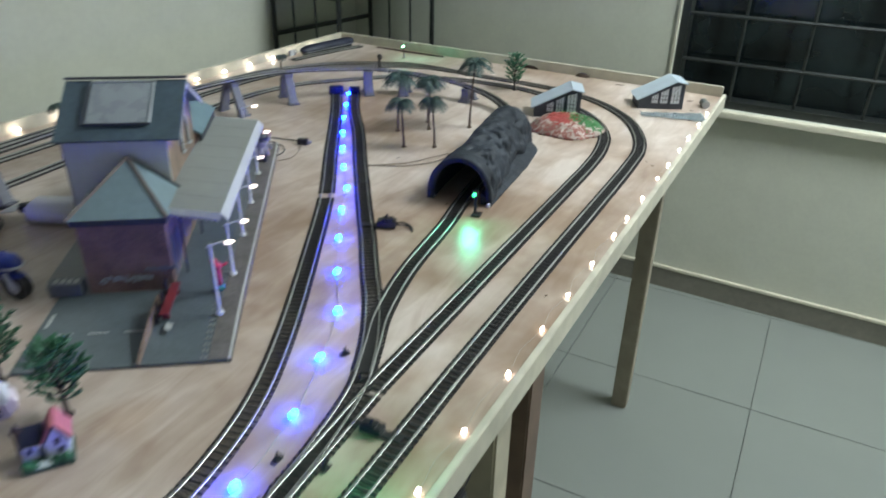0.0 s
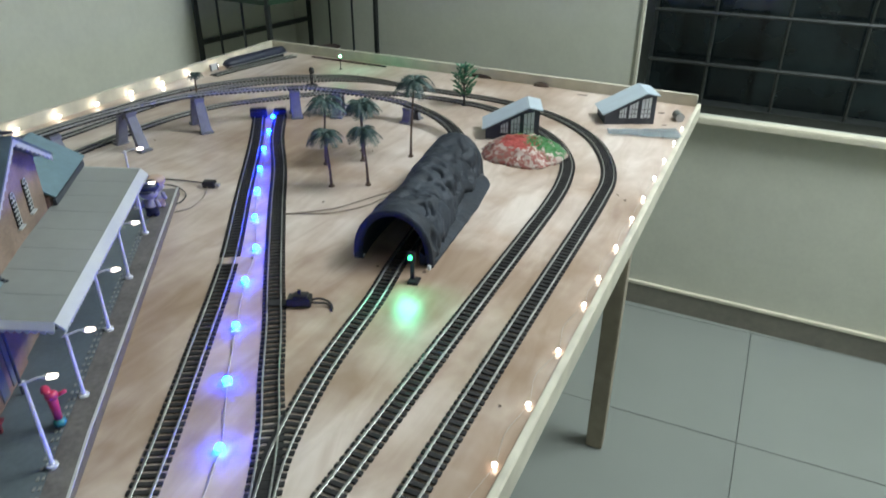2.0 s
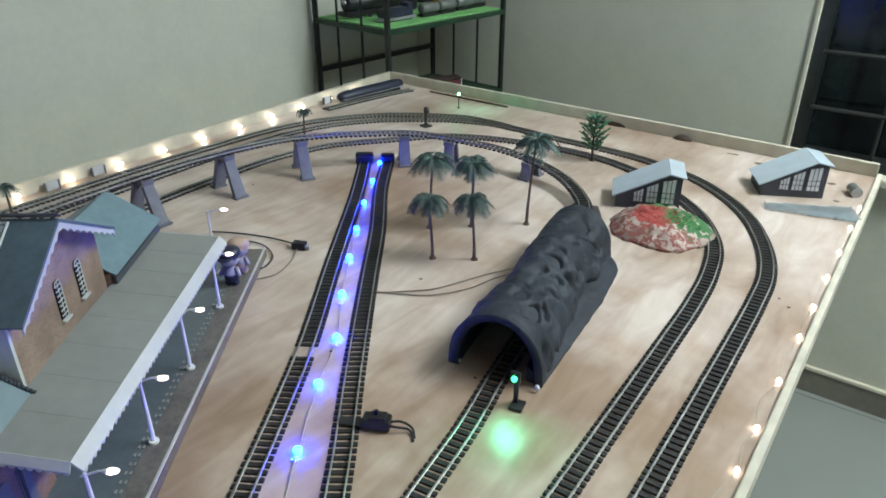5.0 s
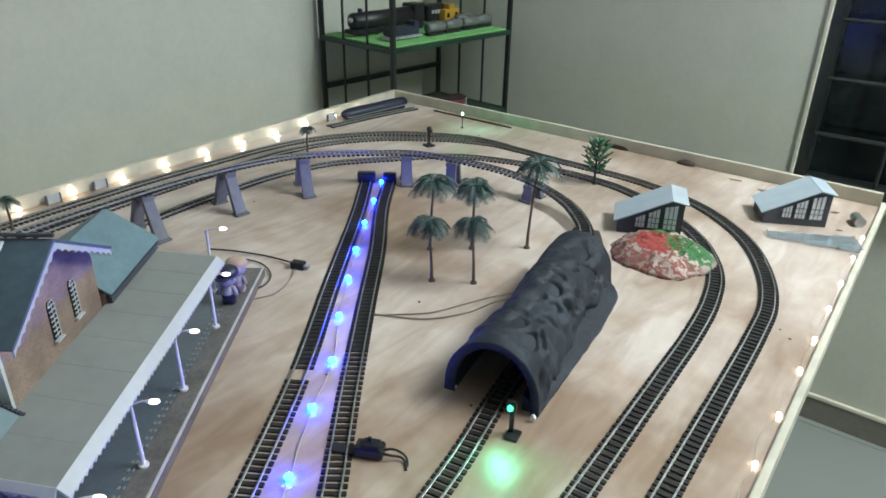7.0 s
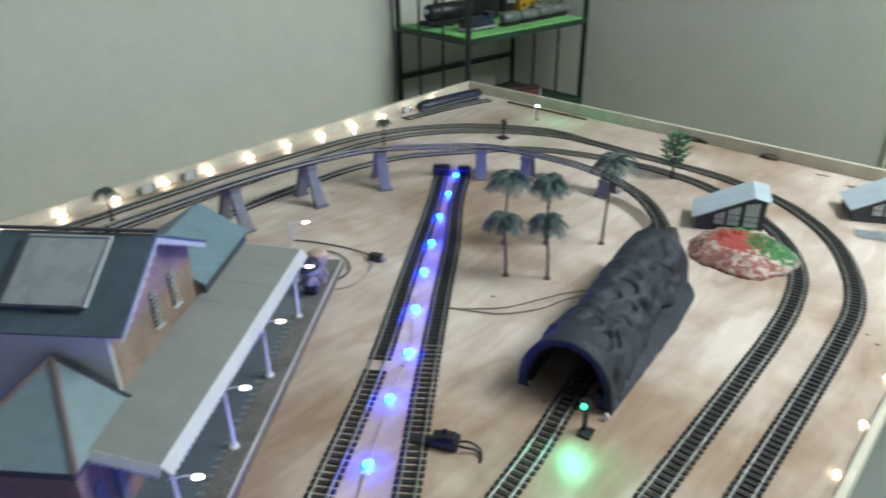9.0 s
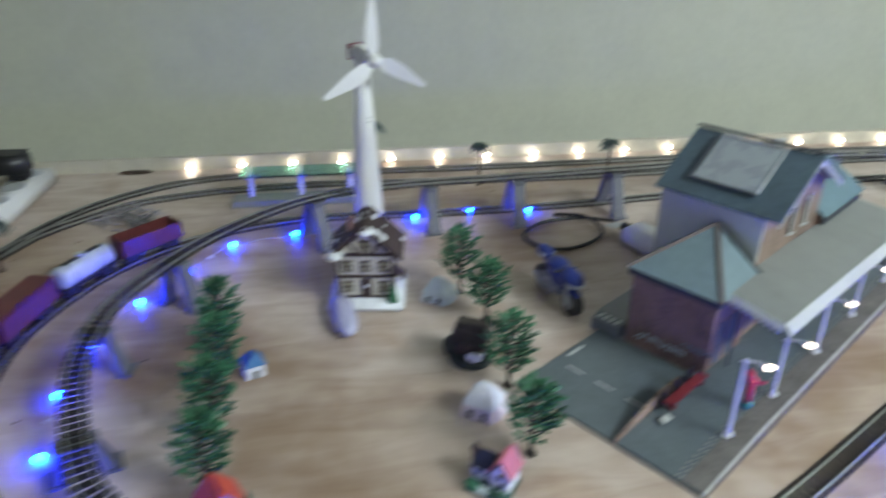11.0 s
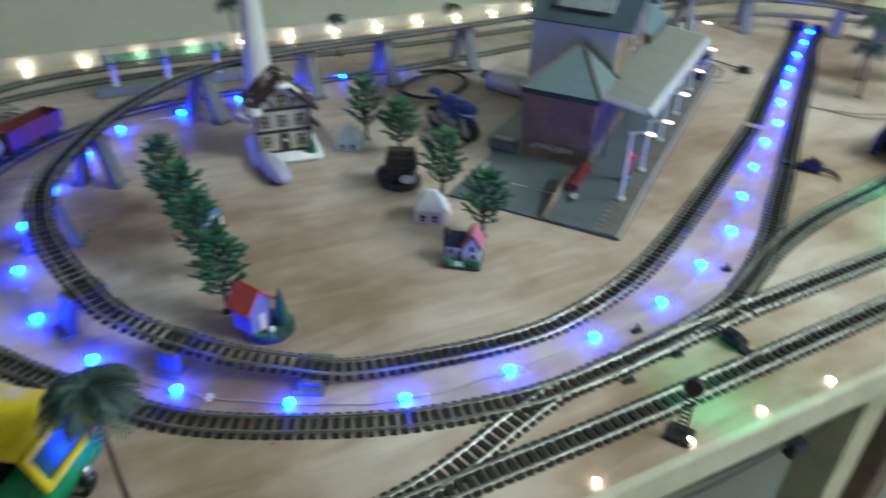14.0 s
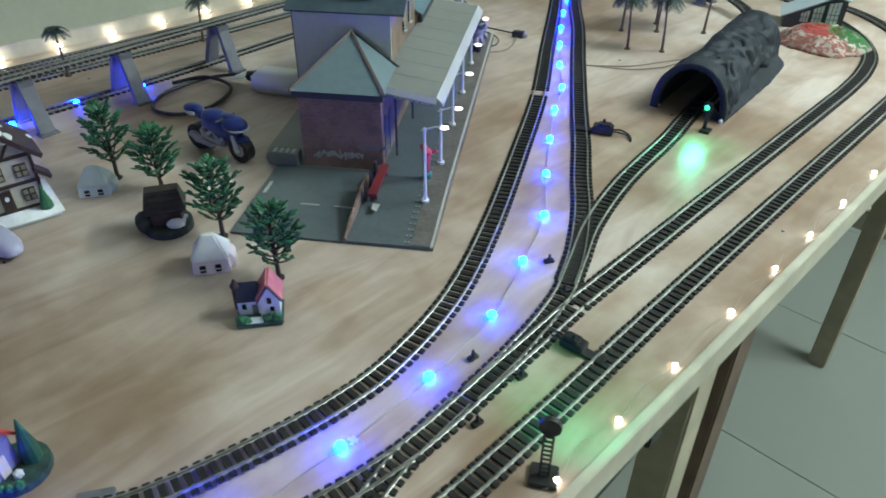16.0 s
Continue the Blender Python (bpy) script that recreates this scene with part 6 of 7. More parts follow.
def rickshaw(x, y, rz, body, label, scale=1.0):
    """A three-wheeled taxi: tub, open cabin, rounded roof, windscreen, wheels. It faces +x."""
    ob = thing("toy_rickshaw", at(x, y, 0, rz), label, "toy rickshaw", "toy rickshaws")
    ob.scale = (scale,) * 3
    L, W = 0.104, 0.066

    def shell(prof, w, inset, bev):
        bm = bmesh.new()
        n = len(prof)
        rows = []
        for yy, k in ((-w / 2, 1), (w / 2, 1)):
            rows.append([bm.verts.new((px, yy, pz)) for px, pz in prof])
        bm.faces.new(rows[0])
        bm.faces.new(rows[1][::-1])
        for i in range(n):
            bm.faces.new((rows[0][i], rows[1][i], rows[1][(i + 1) % n], rows[0][(i + 1) % n]))
        bmesh.ops.recalc_face_normals(bm, faces=bm.faces)
        bmesh.ops.bevel(bm, geom=list(bm.edges), offset=bev, segments=3, affect="EDGES")
        return bm

    part("tub", shell([(-0.050, 0.012), (0.030, 0.010), (0.050, 0.018), (0.055, 0.040), (0.046, 0.048), (0.030, 0.040), (0.024, 0.026), (-0.018, 0.026), (-0.022, 0.042), (-0.052, 0.044)], W, 0, 0.003), body, ob, smooth=True)
    part("roof", shell([(-0.054, 0.062), (-0.051, 0.082), (-0.034, 0.088), (0.024, 0.088), (0.037, 0.078), (0.034, 0.070), (-0.040, 0.066)], W, 0, 0.004), YELLOW, ob, "yellow hood", True)
    part("rear_hood", shell([(-0.054, 0.040), (-0.024, 0.040), (-0.026, 0.074), (-0.052, 0.078)], W, 0, 0.004), YELLOW, ob, "yellow rear hood", True)
    for yy in (-W / 2 + 0.002, W / 2 - 0.002):
        part("pillar", tube([(0.0485, yy, 0.044), (0.035, yy, 0.077)], 0.0040, 8), YELLOW, ob)
    part("header", tube([(0.0355, -W / 2 + 0.003, 0.074), (0.0355, W / 2 - 0.003, 0.074)], 0.0045, 8), YELLOW, ob)
    part("sill", tube([(0.0485, -W / 2 + 0.003, 0.0465), (0.0485, W / 2 - 0.003, 0.0465)], 0.0036, 8), YELLOW, ob)
    part("windscreen", slab([(0.0475, -W / 2 + 0.005, 0.047), (0.0475, W / 2 - 0.005, 0.047), (0.037, W / 2 - 0.005, 0.073), (0.037, -W / 2 + 0.005, 0.073)], 0.001), TEAL_GLASS if body is GREEN_BODY else DARK_GLASS, ob, "dark windscreen")
    part("back_seat", bbox((-0.012, 0, 0.034), (0.016, W - 0.008, 0.014), 0.003), BLACK, ob)
    part("front_seat", bbox((0.014, 0, 0.032), (0.014, 0.024, 0.020), 0.003), BLACK, ob)
    for x_, y_ in ((-0.034, -W / 2 + 0.003), (-0.034, W / 2 - 0.003), (0.046, 0)):
        w = part("wheel", disc((x_, y_, 0.011), 0.011, 0.009, 20, "Y"), BLACK, ob)
        part("hub_cap", disc((x_, y_, 0.011), 0.005, 0.0100, 12, "Y"), SILVER, w)
    part("mudguard", ball((0.052, 0, 0.020), 0.011, 2, (1, 0.7, 0.7)), BLACK, ob, smooth=True)
    part("headlight", ball((0.0565, 0, 0.031), 0.005, 2, (0.6, 1, 1)), SILVER, ob)
    return ob


rickshaw(-0.200, -0.694, 55, GREEN_BODY, "yellow-roofed green toy auto rickshaw", 0.92)
rickshaw(-0.314, -0.788, 42, BLACK, "yellow-roofed black toy auto rickshaw", 0.86)
rickshaw(-0.444, -0.862, 34, BLACK, "yellow-roofed black toy auto rickshaw", 0.80)


def halt():
    ob = thing("brick_halt", at(-0.700, -0.905, 0, 166), "small red-brick halt with a grey roof and white arcade", "station building")
    ob.scale = (0.82, 0.80, 0.86)
    L, W = 0.125, 0.060
    part("base", bbox((0, 0, 0.002), (L + 0.02, W + 0.02, 0.004)), GREY_CARD, ob)
    part("wall", bbox((0, 0, 0.028), (L, W, 0.050), 0.0006), RED_PLASTIC, ob, "red brick walls")
    part("roof", solid([(-L / 2 - 0.006, -W / 2 - 0.006, 0.052), (L / 2 + 0.006, -W / 2 - 0.006, 0.052), (L / 2 + 0.006, W / 2 + 0.006, 0.052), (-L / 2 - 0.006, W / 2 + 0.006, 0.052), (-L / 2 + 0.004, -0.006, 0.072), (L / 2 - 0.004, -0.006, 0.072), (L / 2 - 0.004, 0.006, 0.072), (-L / 2 + 0.004, 0.006, 0.072)], [(0, 1, 2, 3), (4, 5, 6, 7), (0, 1, 5, 4), (1, 2, 6, 5), (2, 3, 7, 6), (3, 0, 4, 7)]), GREY_TANK, ob, "grey roof")
    for i in range(5):
        part("arch", bbox((-0.046 + 0.023 * i, -W / 2 - 0.0008, 0.027), (0.013, 0.0025, 0.034), 0.0008), WHITE_CARD, ob, "white arch")
    part("sign", bbox((-L / 2 - 0.001, -0.006, 0.030), (0.002, 0.020, 0.016)), WHITE_CARD, ob, "blank white sign")
    part("chimney", bbox((0.045, 0, 0.076), (0.014, 0.018, 0.016)), RED_PLASTIC, ob)


halt()


def green_halt():
    ob = thing("glazed_halt", at(-1.066, -0.445), "model platform with a clear green roof on white posts", "platform")
    part("slab", bbox((0, 0, 0.006), (0.040, 0.270, 0.012), 0.001), GREY_CARD, ob)
    for y in (-0.100, -0.010, 0.080):
        part("post", bbox((-0.006, y, 0.036), (0.007, 0.009, 0.050), 0.001), WHITE_PLASTIC, ob)
        part("bracket", solid([(-0.028, y - 0.002, 0.060), (0.020, y - 0.002, 0.060), (-0.006, y - 0.002, 0.072), (-0.028, y + 0.002, 0.060), (0.020, y + 0.002, 0.060), (-0.006, y + 0.002, 0.072)], [(0, 1, 2), (3, 4, 5), (0, 1, 4, 3), (1, 2, 5, 4), (2, 0, 3, 5)]), WHITE_PLASTIC, ob)
    part("clear_roof", slab([(-0.030, -0.115, 0.061), (0.022, -0.115, 0.061), (0.022, 0.100, 0.061), (-0.030, 0.100, 0.061)], 0.002), GREEN_FILM, ob, "clear green plastic roof")


green_halt()

# scrap heap and knots
rnd = random.Random(2)
sc = thing("wire_scrap", at(-0.985, -0.715, 0, 30), "tangle of grey wire and plastic scrap on the board", "scrap")
for i in range(9):
    a = rnd.uniform(0, 6.28)
    p = [(rnd.uniform(-0.06, 0.06), rnd.uniform(-0.035, 0.035), rnd.uniform(0.001, 0.022)) for _ in range(4)]
    part("strand", tube([tuple(q) for q in spline(p, 0.006)], 0.0011, 5), GREY_TANK, sc)
part("wheel_piece", disc((0.012, -0.02, 0.004), 0.012, 0.004, 18), SILVER, sc)
for x, y, a, b in ((-1.256, -0.80, 0.012, 0.035), (-0.55, 1.4990, 0.035, 0.0035), (-0.375, 1.489, 0.022, 0.010)):
    single("knot", ball((0, 0, 0.0005), 1, 2, (a, b, 0.010 if y > 1 else 0.004)), KNOT, at(x, y), "dark brown knot in the wooden edge", "wood knot")

# ---- power strip, adapters and cables ----
ps = thing("power_strip", at(-1.070, -0.975, 0, -3), "white power strip with plugs in it at the board's corner", "power strip")
part("housing", bbox((0, 0, 0.017), (0.30, 0.064, 0.032), 0.006), WHITE_PLASTIC, ps, smooth=True)
for i in range(4):
    part("socket", disc((-0.112 + 0.066 * i, 0, 0.0332), 0.020, 0.002, 20), PALE_CARD, ps)
part("rocker_switch", bbox((0.118, 0, 0.035), (0.016, 0.026, 0.007), 0.001), BLACK, ps)
ad = thing("plug_adapter", at(-1.160, -0.985, 0.034, -3), "wide black power adapter plugged into the power strip", "adapter")
ad.scale = (0.85, 0.85, 0.85)
part("case", bbox((0, -0.012, 0.036), (0.050, 0.092, 0.044), 0.005), BLACK, ad, smooth=True)
part("lid_seam", bbox((0, -0.012, 0.0585), (0.046, 0.088, 0.003), 0.001), BLACK, ad)
part("neck", bbox((0, 0.010, 0.008), (0.038, 0.040, 0.016), 0.003), BLACK, ad)
pl = thing("white_plug", at(-1.000, -0.980, 0.034, 0), "tall white plug with a looped lead in the power strip", "plug")
pl.scale = (0.72, 0.72, 0.72)
part("plug_body", solid([(-0.015, -0.018, 0), (0.017, -0.018, 0), (0.017, 0.018, 0), (-0.015, 0.018, 0), (-0.030, -0.022, 0.068), (-0.012, -0.022, 0.070), (-0.012, 0.002, 0.070), (-0.030, 0.002, 0.068)], [(0, 1, 2, 3), (4, 5, 6, 7), (0, 1, 5, 4), (1, 2, 6, 5), (2, 3, 7, 6), (3, 0, 4, 7)]), WHITE_PLASTIC, pl)
part("lead", tube([tuple(q) for q in spline([(-0.020, -0.010, 0.068), (-0.026, -0.016, 0.088), (-0.050, -0.026, 0.094), (-0.078, -0.044, 0.074), (-0.060, -0.052, 0.030), (-0.030, -0.046, 0.004)], 0.005)], 0.0030, 8), WHITE_PLASTIC, pl)
part("dark_lead", tube([tuple(q) for q in spline([(-0.120, -0.056, 0.040), (-0.100, -0.070, 0.034), (-0.070, -0.066, 0.020), (-0.045, -0.050, 0.006)], 0.005)], 0.0022, 8), BLACK, pl)
single("strip_cable", tube([tuple(q) for q in spline([(-0.925, -0.990, 0.014), (-0.905, -0.994, 0.010), (-0.888, -1.012, 0.010), (-0.880, -1.040, 0.016), (-0.880, -1.070, -0.05), (-0.878, -1.072, -0.30), (-0.88, -1.07, -0.947)], 0.012)], 0.0042, 8), WHITE_PLASTIC, at(0, 0), "white mains cable that runs over the board's edge", "cable")

lead = [(-0.852, 0.082, 0.018), (-0.895, 0.075, 0.010), (-0.925, 0.030, 0.004), (-0.912, -0.040, 0.004), (-0.868, -0.080, 0.004), (-0.820, -0.060, 0.004), (-0.815, -0.005, 0.004), (-0.855, 0.050, 0.006), (-0.915, 0.040, 0.010), (-0.945, -0.010, 0.004)]
single("black_cable", tube([tuple(q) for q in spline(lead, 0.006)], 0.0030, 8), BLACK, at(0, 0), "black power lead looped on the board", "cable")
ds = thing("desktop_adapter", at(-0.790, 0.112, 0, 28), "white laptop-style power adapter lying behind the station", "adapter")
part("case", bbox((0, 0, 0.017), (0.100, 0.050, 0.032), 0.006), WHITE_PLASTIC, ds, smooth=True)
part("connector", tube([(-0.050, 0.006, 0.017), (-0.070, 0.006, 0.017)], [0.011, 0.008], 10), BLACK, ds)
part("tag", slab([(-0.066, -0.016, 0.020), (-0.090, -0.018, 0.017), (-0.092, 0.006, 0.015), (-0.070, 0.012, 0.022)], 0.001), WHITE_CARD, ds, "white paper tag")


def wire(name, pts, r, mt, label):
    return single(name, tube([tuple(q) for q in spline(pts, 0.006)], r, 6), mt, at(0, 0), label, "wire")


wire("lamp_wire", [(-0.853, 0.554, 0.004), (-0.815, 0.574, 0.004), (-0.765, 0.592, 0.004), (-0.725, 0.600, 0.004), (-0.706, 0.600, 0.005)], 0.0014, BLACK, "thin black wire from the platform to a plug")
wire("lamp_wire", [(-0.80, 0.560, 0.003), (-0.75, 0.572, 0.003), (-0.708, 0.556, 0.003), (-0.690, 0.528, 0.003), (-0.694, 0.500, 0.003)], 0.0012, BLACK, "thin black wire curled beside the platform")
wire("lamp_wire", [(-0.690, 0.590, 0.004), (-0.672, 0.560, 0.002), (-0.66, 0.52, 0.002), (-0.672, 0.49, 0.002)], 0.0010, COPPER_WIRE, "thin grey wire beside the platform")
pg = thing("wire_plug", at(-0.694, 0.600, 0, 20), "small black plug at the end of two wires", "plug")
part("body", bbox((0, 0, 0.006), (0.022, 0.014, 0.012), 0.0012), BLACK, pg)
part("pin", bbox((0.014, 0, 0.005), (0.008, 0.008, 0.005)), SILVER, pg)
wire("track_wire", [(-0.512, 0.560, 0.001), (-0.480, 0.584, 0.002), (-0.445, 0.618, 0.002), (-0.420, 0.668, 0.002), (-0.398, 0.712, 0.002), (-0.350, 0.78, 0.002)], 0.0010, COPPER_WIRE, "thin grey wire from the spur to the tunnel")
wire("track_wire", [(-0.510, 0.566, 0.001), (-0.478, 0.578, 0.002), (-0.438, 0.602, 0.002), (-0.405, 0.648, 0.002), (-0.388, 0.70, 0.002), (-0.350, 0.76, 0.002)], 0.0010, COPPER_WIRE, "thin grey wire from the spur to the tunnel")


def point_motor(m, label, bend=1):
    ob = thing("point_motor", m, label, "switch motor", "switch motors")
    part("case", bbox((0, 0, 0.007), (0.030, 0.018, 0.012), 0.0012), BLACK, ob)
    part("lid", bbox((0.002, 0, 0.0145), (0.018, 0.014, 0.004), 0.0008), BLACK, ob)
    part("lever", bbox((0.0, 0.001, 0.019), (0.004, 0.003, 0.006)), BLACK, ob)
    part("tie_plate", bbox((-0.028, 0, 0.002), (0.028, 0.014, 0.004), 0.0006), BLACK, ob)
    for dy in (-0.003, 0.003):
        part("lead", tube([tuple(q) for q in spline([(0.014, dy, 0.006), (0.024, dy * 1.6, 0.007), (0.034, dy + 0.001, 0.004), (0.040, dy - 0.004 * bend, 0.002), (0.043, dy - 0.014 * bend, 0.0015)], 0.003)], 0.0013, 6), BLACK, ob)
    return ob


point_motor(at(-0.328, 0.352, 0, 25), "black switch motor with two leads beside the spur")
point_motor(at(-0.086, -0.057, 0, 184), "black switch motor with two leads between the loops", -1).scale = (0.8, 0.8, 0.8)
for i, (x, y, a) in enumerate(((-0.096, -0.122, 85), (-0.088, -0.190, 85), (-0.186, 0.036, 60), (-0.143, -0.135, 85), (-0.142, 0.004, 70))):
    hm = thing("hand_lever", at(x, y, 0, a), "small black hand lever beside the points", "switch lever", "switch levers")
    part("plate", bbox((0, 0, 0.002), (0.011, 0.006, 0.004), 0.0006), BLACK, hm)
    part("knob", tube([(0, 0, 0.003), (0.001, 0.001, 0.010)], [0.0020, 0.0012], 6), BLACK, hm)

# buffer stops
for x, y, k in ((-0.866, 0.957, 1.0), (-0.833, 0.992, 0.75)):
    bs = thing("buffer_stop", at(x, y, 0, 125), "black buffer stop at the end of a siding", "buffer stop", "buffer stops")
    part("block", bbox((0.0, 0, 0.011 * k), (0.016, 0.036 * k, 0.022 * k), 0.0015), BLACK, bs)
    part("beam", bbox((-0.010, 0, 0.014 * k), (0.005, 0.032 * k, 0.006), 0.0008), BLACK, bs)

# signals
sg = thing("signal", at(-0.228, 0.468, 0, 10), "black signal with a lit green lamp at the tunnel mouth", "signal")
sg.scale = (0.82, 0.82, 0.95)
part("base", bbox((0.006, -0.004, 0.002), (0.018, 0.022, 0.004), 0.0006), BLACK, sg)
part("post", bbox((0.002, 0, 0.018), (0.006, 0.004, 0.032)), BLACK, sg)
hd = part("head", bbox((0, 0, 0.038), (0.014, 0.008, 0.016), 0.0015), BLACK, sg)
part("green_lens", ball((0, -0.0050, 0.039), 0.0042, 2), GREEN_GLOW, hd, "lit green lens", True)


def mast_signal(m, h, label, lit=False):
    ob = thing("signal_mast", m, label, "signal", "signals")
    part("base", bbox((0, 0, 0.002), (0.022, 0.022, 0.004), 0.0008), BLACK, ob)
    part("post", bbox((-0.0035, 0, h / 2), (0.0016, 0.0022, h)), BLACK, ob)
    part("post", bbox((0.0035, 0, h / 2), (0.0016, 0.0022, h)), BLACK, ob)
    for i in range(int(h / 0.005)):
        part("rung", bbox((0, 0, 0.007 + 0.005 * i), (0.0060, 0.0012, 0.0012)), BLACK, ob)
    head = part("head", disc((0, -0.002, h + 0.005), 0.0085, 0.005, 20, "Y"), BLACK, ob)
    part("lens", disc((0, -0.005, h + 0.005), 0.0034, 0.003, 12, "Y"), GREEN_GLOW if lit else DARK_GLASS, head)
    return ob


mast_signal(at(-0.016, -0.193, 0, 211), 0.052, "black lattice signal mast with a green lamp at the board's edge", True)
mast_signal(at(-0.912, 1.233, 0, 160), 0.034, "small black signal mast beside the loop")
mast_signal(at(-0.600, -0.968, 0, 70), 0.026, "small black signal with a lit green lens", True)
fl = thing("yard_lamp", at(-0.937, 1.411), "thin black lamp post with a lit greenish white bulb", "lamp post")
part("post", tube([(0, 0, 0), (0, 0, 0.034)], 0.0011, 6), BLACK, fl)
part("foot", disc((0, 0, 0.001), 0.004, 0.002, 10), BLACK, fl)
part("bulb", ball((0, 0, 0.0365), 0.0030, 2), glow("pale_green_glow", (0.10, 1.0, 0.42), 130), fl, "lit pale green bulb")

# ---- light strings ----
BLUE_PATH = [(-0.834, 0.966), (-0.781, 0.881), (-0.724, 0.790), (-0.663, 0.700), (-0.605, 0.618), (-0.540, 0.530), (-0.473, 0.447), (-0.427, 0.366), (-0.368, 0.276), (-0.308, 0.189), (-0.247, 0.106), (-0.205, 0.014), (-0.169, -0.079), (-0.153, -0.182), (-0.148, -0.286), (-0.157, -0.392), (-0.197, -0.488), (-0.257, -0.576), (-0.333, -0.641), (-0.424, -0.687), (-0.526, -0.704), (-0.627, -0.698), (-0.725, -0.662), (-0.814, -0.614), (-0.890, -0.558), (-0.920, -0.460), (-0.942, -0.357), (-0.962, -0.255), (-0.977, -0.154), (-0.968, -0.049)]
CORD = mat("clear_cord", (0.50, 0.46, 0.42), 0.35)
bstring = thing("blue_light_string", at(0, 0), "thin wire light string with glowing blue bulbs beside the track", "light string")
cord = [(p.x, p.y, 0.002 + 0.0012 * math.sin(90 * i * 0.01)) for i, p in enumerate(spline([(x, y, 0) for x, y in BLUE_PATH], 0.01))]
part("cord", tube(cord, 0.0007, 5), CORD, bstring)
bulb = mesh_of("bulb", ball((0, 0, 0), 0.0046, 2, (1, 1, 0.9)), BLUE_GLOW, True)
tie = mesh_of("tie", join(slab([(-0.009, -0.003, 0), (0.008, -0.005, 0.001), (0.009, 0.002, 0.002), (-0.006, 0.004, 0.001)], 0.0006), slab([(-0.004, -0.008, 0.002), (0.003, -0.007, 0.003), (0.004, 0.007, 0.002), (-0.003, 0.008, 0.003)], 0.0006)), WHITE_PLASTIC)
for p in [(x, y, 0.0045) for x, y in BLUE_PATH]:
    o = new("bulb", bulb)
    o.parent = bstring
    o.location = p
    tagged(o, "glowing blue bulb")
for i, p in enumerate(spline([(x, y, 0.0005) for x, y in BLUE_PATH], 0.04965)):
    if i % 2 == 1 and i > 8 and i % 3:
        o = new("tie", tie)
        o.parent = bstring
        o.location, o.rotation_euler, o.scale = p, (0, 0, i * 1.7), (0.6, 0.6, 0.6)
warm = {"right": mesh_of("bulb", ball((0, 0, 0), 0.0026, 2), WARM_GLOW, True), "left": mesh_of("bulb", ball((0, 0, 0), 0.0048, 2, (1, 1.2, 0.8)), WARM_GLOW, True)}
for side, x, y0, n in (("right", -0.004, -0.49, 18), ("left", -1.2505, -0.689, 21)):
    st = thing("warm_light_string", at(0, 0), "wire light string with glowing warm white bulbs along the board's edge", "light string", "warm light strings")
    ys = [y0 + 0.1027 * i for i in range(n)] if side == "left" else [-0.49, -0.39, -0.29, -0.19, -0.105, -0.014, 0.095, 0.198, 0.292, 0.395, 0.504, 0.578, 0.677, 0.786, 0.874, 0.975, 1.073, 1.183, 1.285]
    rnd = random.Random(n)
    z = 0.0035 if side == "right" else 0.009
    edge = lambda y: x + 0.010 * y if side == "right" else x
    pts = []
    for a, b in zip(ys, ys[1:]):
        pts += [(edge(a), a, z), (edge(a) - 0.004 + rnd.uniform(-0.008, 0.004), (a + b) / 2, 0.0012)]
    pts.append((edge(ys[-1]), ys[-1], z))
    part("cord", tube([tuple(q) for q in spline(pts, 0.006)], 0.00022, 4), CORD, st)
    for yy in ys:
        o = new("bulb", warm[side])
        o.parent = st
        o.location = (edge(yy), yy, z)
        tagged(o, "glowing warm white bulb")

for x, y, a in ((-1.253, 0.60, 0), (-1.250, 0.505, 0), (-1.246, 1.245, 0)):
    cl = thing("card_clip", at(x, y, 0, a), "small pale card holder at the board's edge", "card clip", "card clips")
    part("plate", bbox((0, 0, 0.010), (0.003, 0.024, 0.018)), PALE_CARD, cl)
    for dy in (-0.013, 0.013):
        part("bracket", bbox((0.001, dy, 0.009), (0.006, 0.002, 0.018)), GREY_PIER, cl)

# ---- odds and ends on the board ----
wire("brown_stick", [(-1.092, 1.497, 0.002), (-0.96, 1.492, 0.002), (-0.833, 1.487, 0.002)], 0.0022, TIMBER, "thin brown stick lying on the board")
loose = track("loose_track", [(-1.205, 1.20, 0), (-1.190, 1.30, 0), (-1.165, 1.42, 0), (-1.145, 1.49, 0)], "loose length of model track in the board's corner", (9, 9, 9, 9), 0.0002)
co = thing("model_coach", at(-1.205, 1.375, 0, 82), "dark blue streamlined model coach in the board's corner", "model coach")
co.scale = (1.0, 1.18, 0.86)
part("coach_body", join(tube([(-0.115, 0, 0.018), (-0.105, 0, 0.018), (-0.085, 0, 0.018), (0.085, 0, 0.018), (0.110, 0, 0.018)], [0.006, 0.012, 0.016, 0.016, 0.013], 14)), DARK_BLUE_GREY, co, smooth=True)
part("band", bbox((0, 0, 0.012), (0.215, 0.034, 0.002)), SILVER, co)
part("underframe", bbox((0, 0, 0.005), (0.20, 0.026, 0.010), 0.001), BLACK, co)
bt = thing("grey_can", at(-0.010, 1.352, 0, 24), "small grey can lying by the board's edge", "can")
bt.scale = (0.72, 0.72, 0.72)
part("can_body", disc((0, 0, 0.013), 0.013, 0.042, 18, "Y"), GREY_TANK, bt)
part("rim", disc((0, -0.021, 0.013), 0.0136, 0.002, 18, "Y"), SILVER, bt)
bmf = bmesh.new()
bmesh.ops.create_grid(bmf, x_segments=26, y_segments=12, size=0.5)
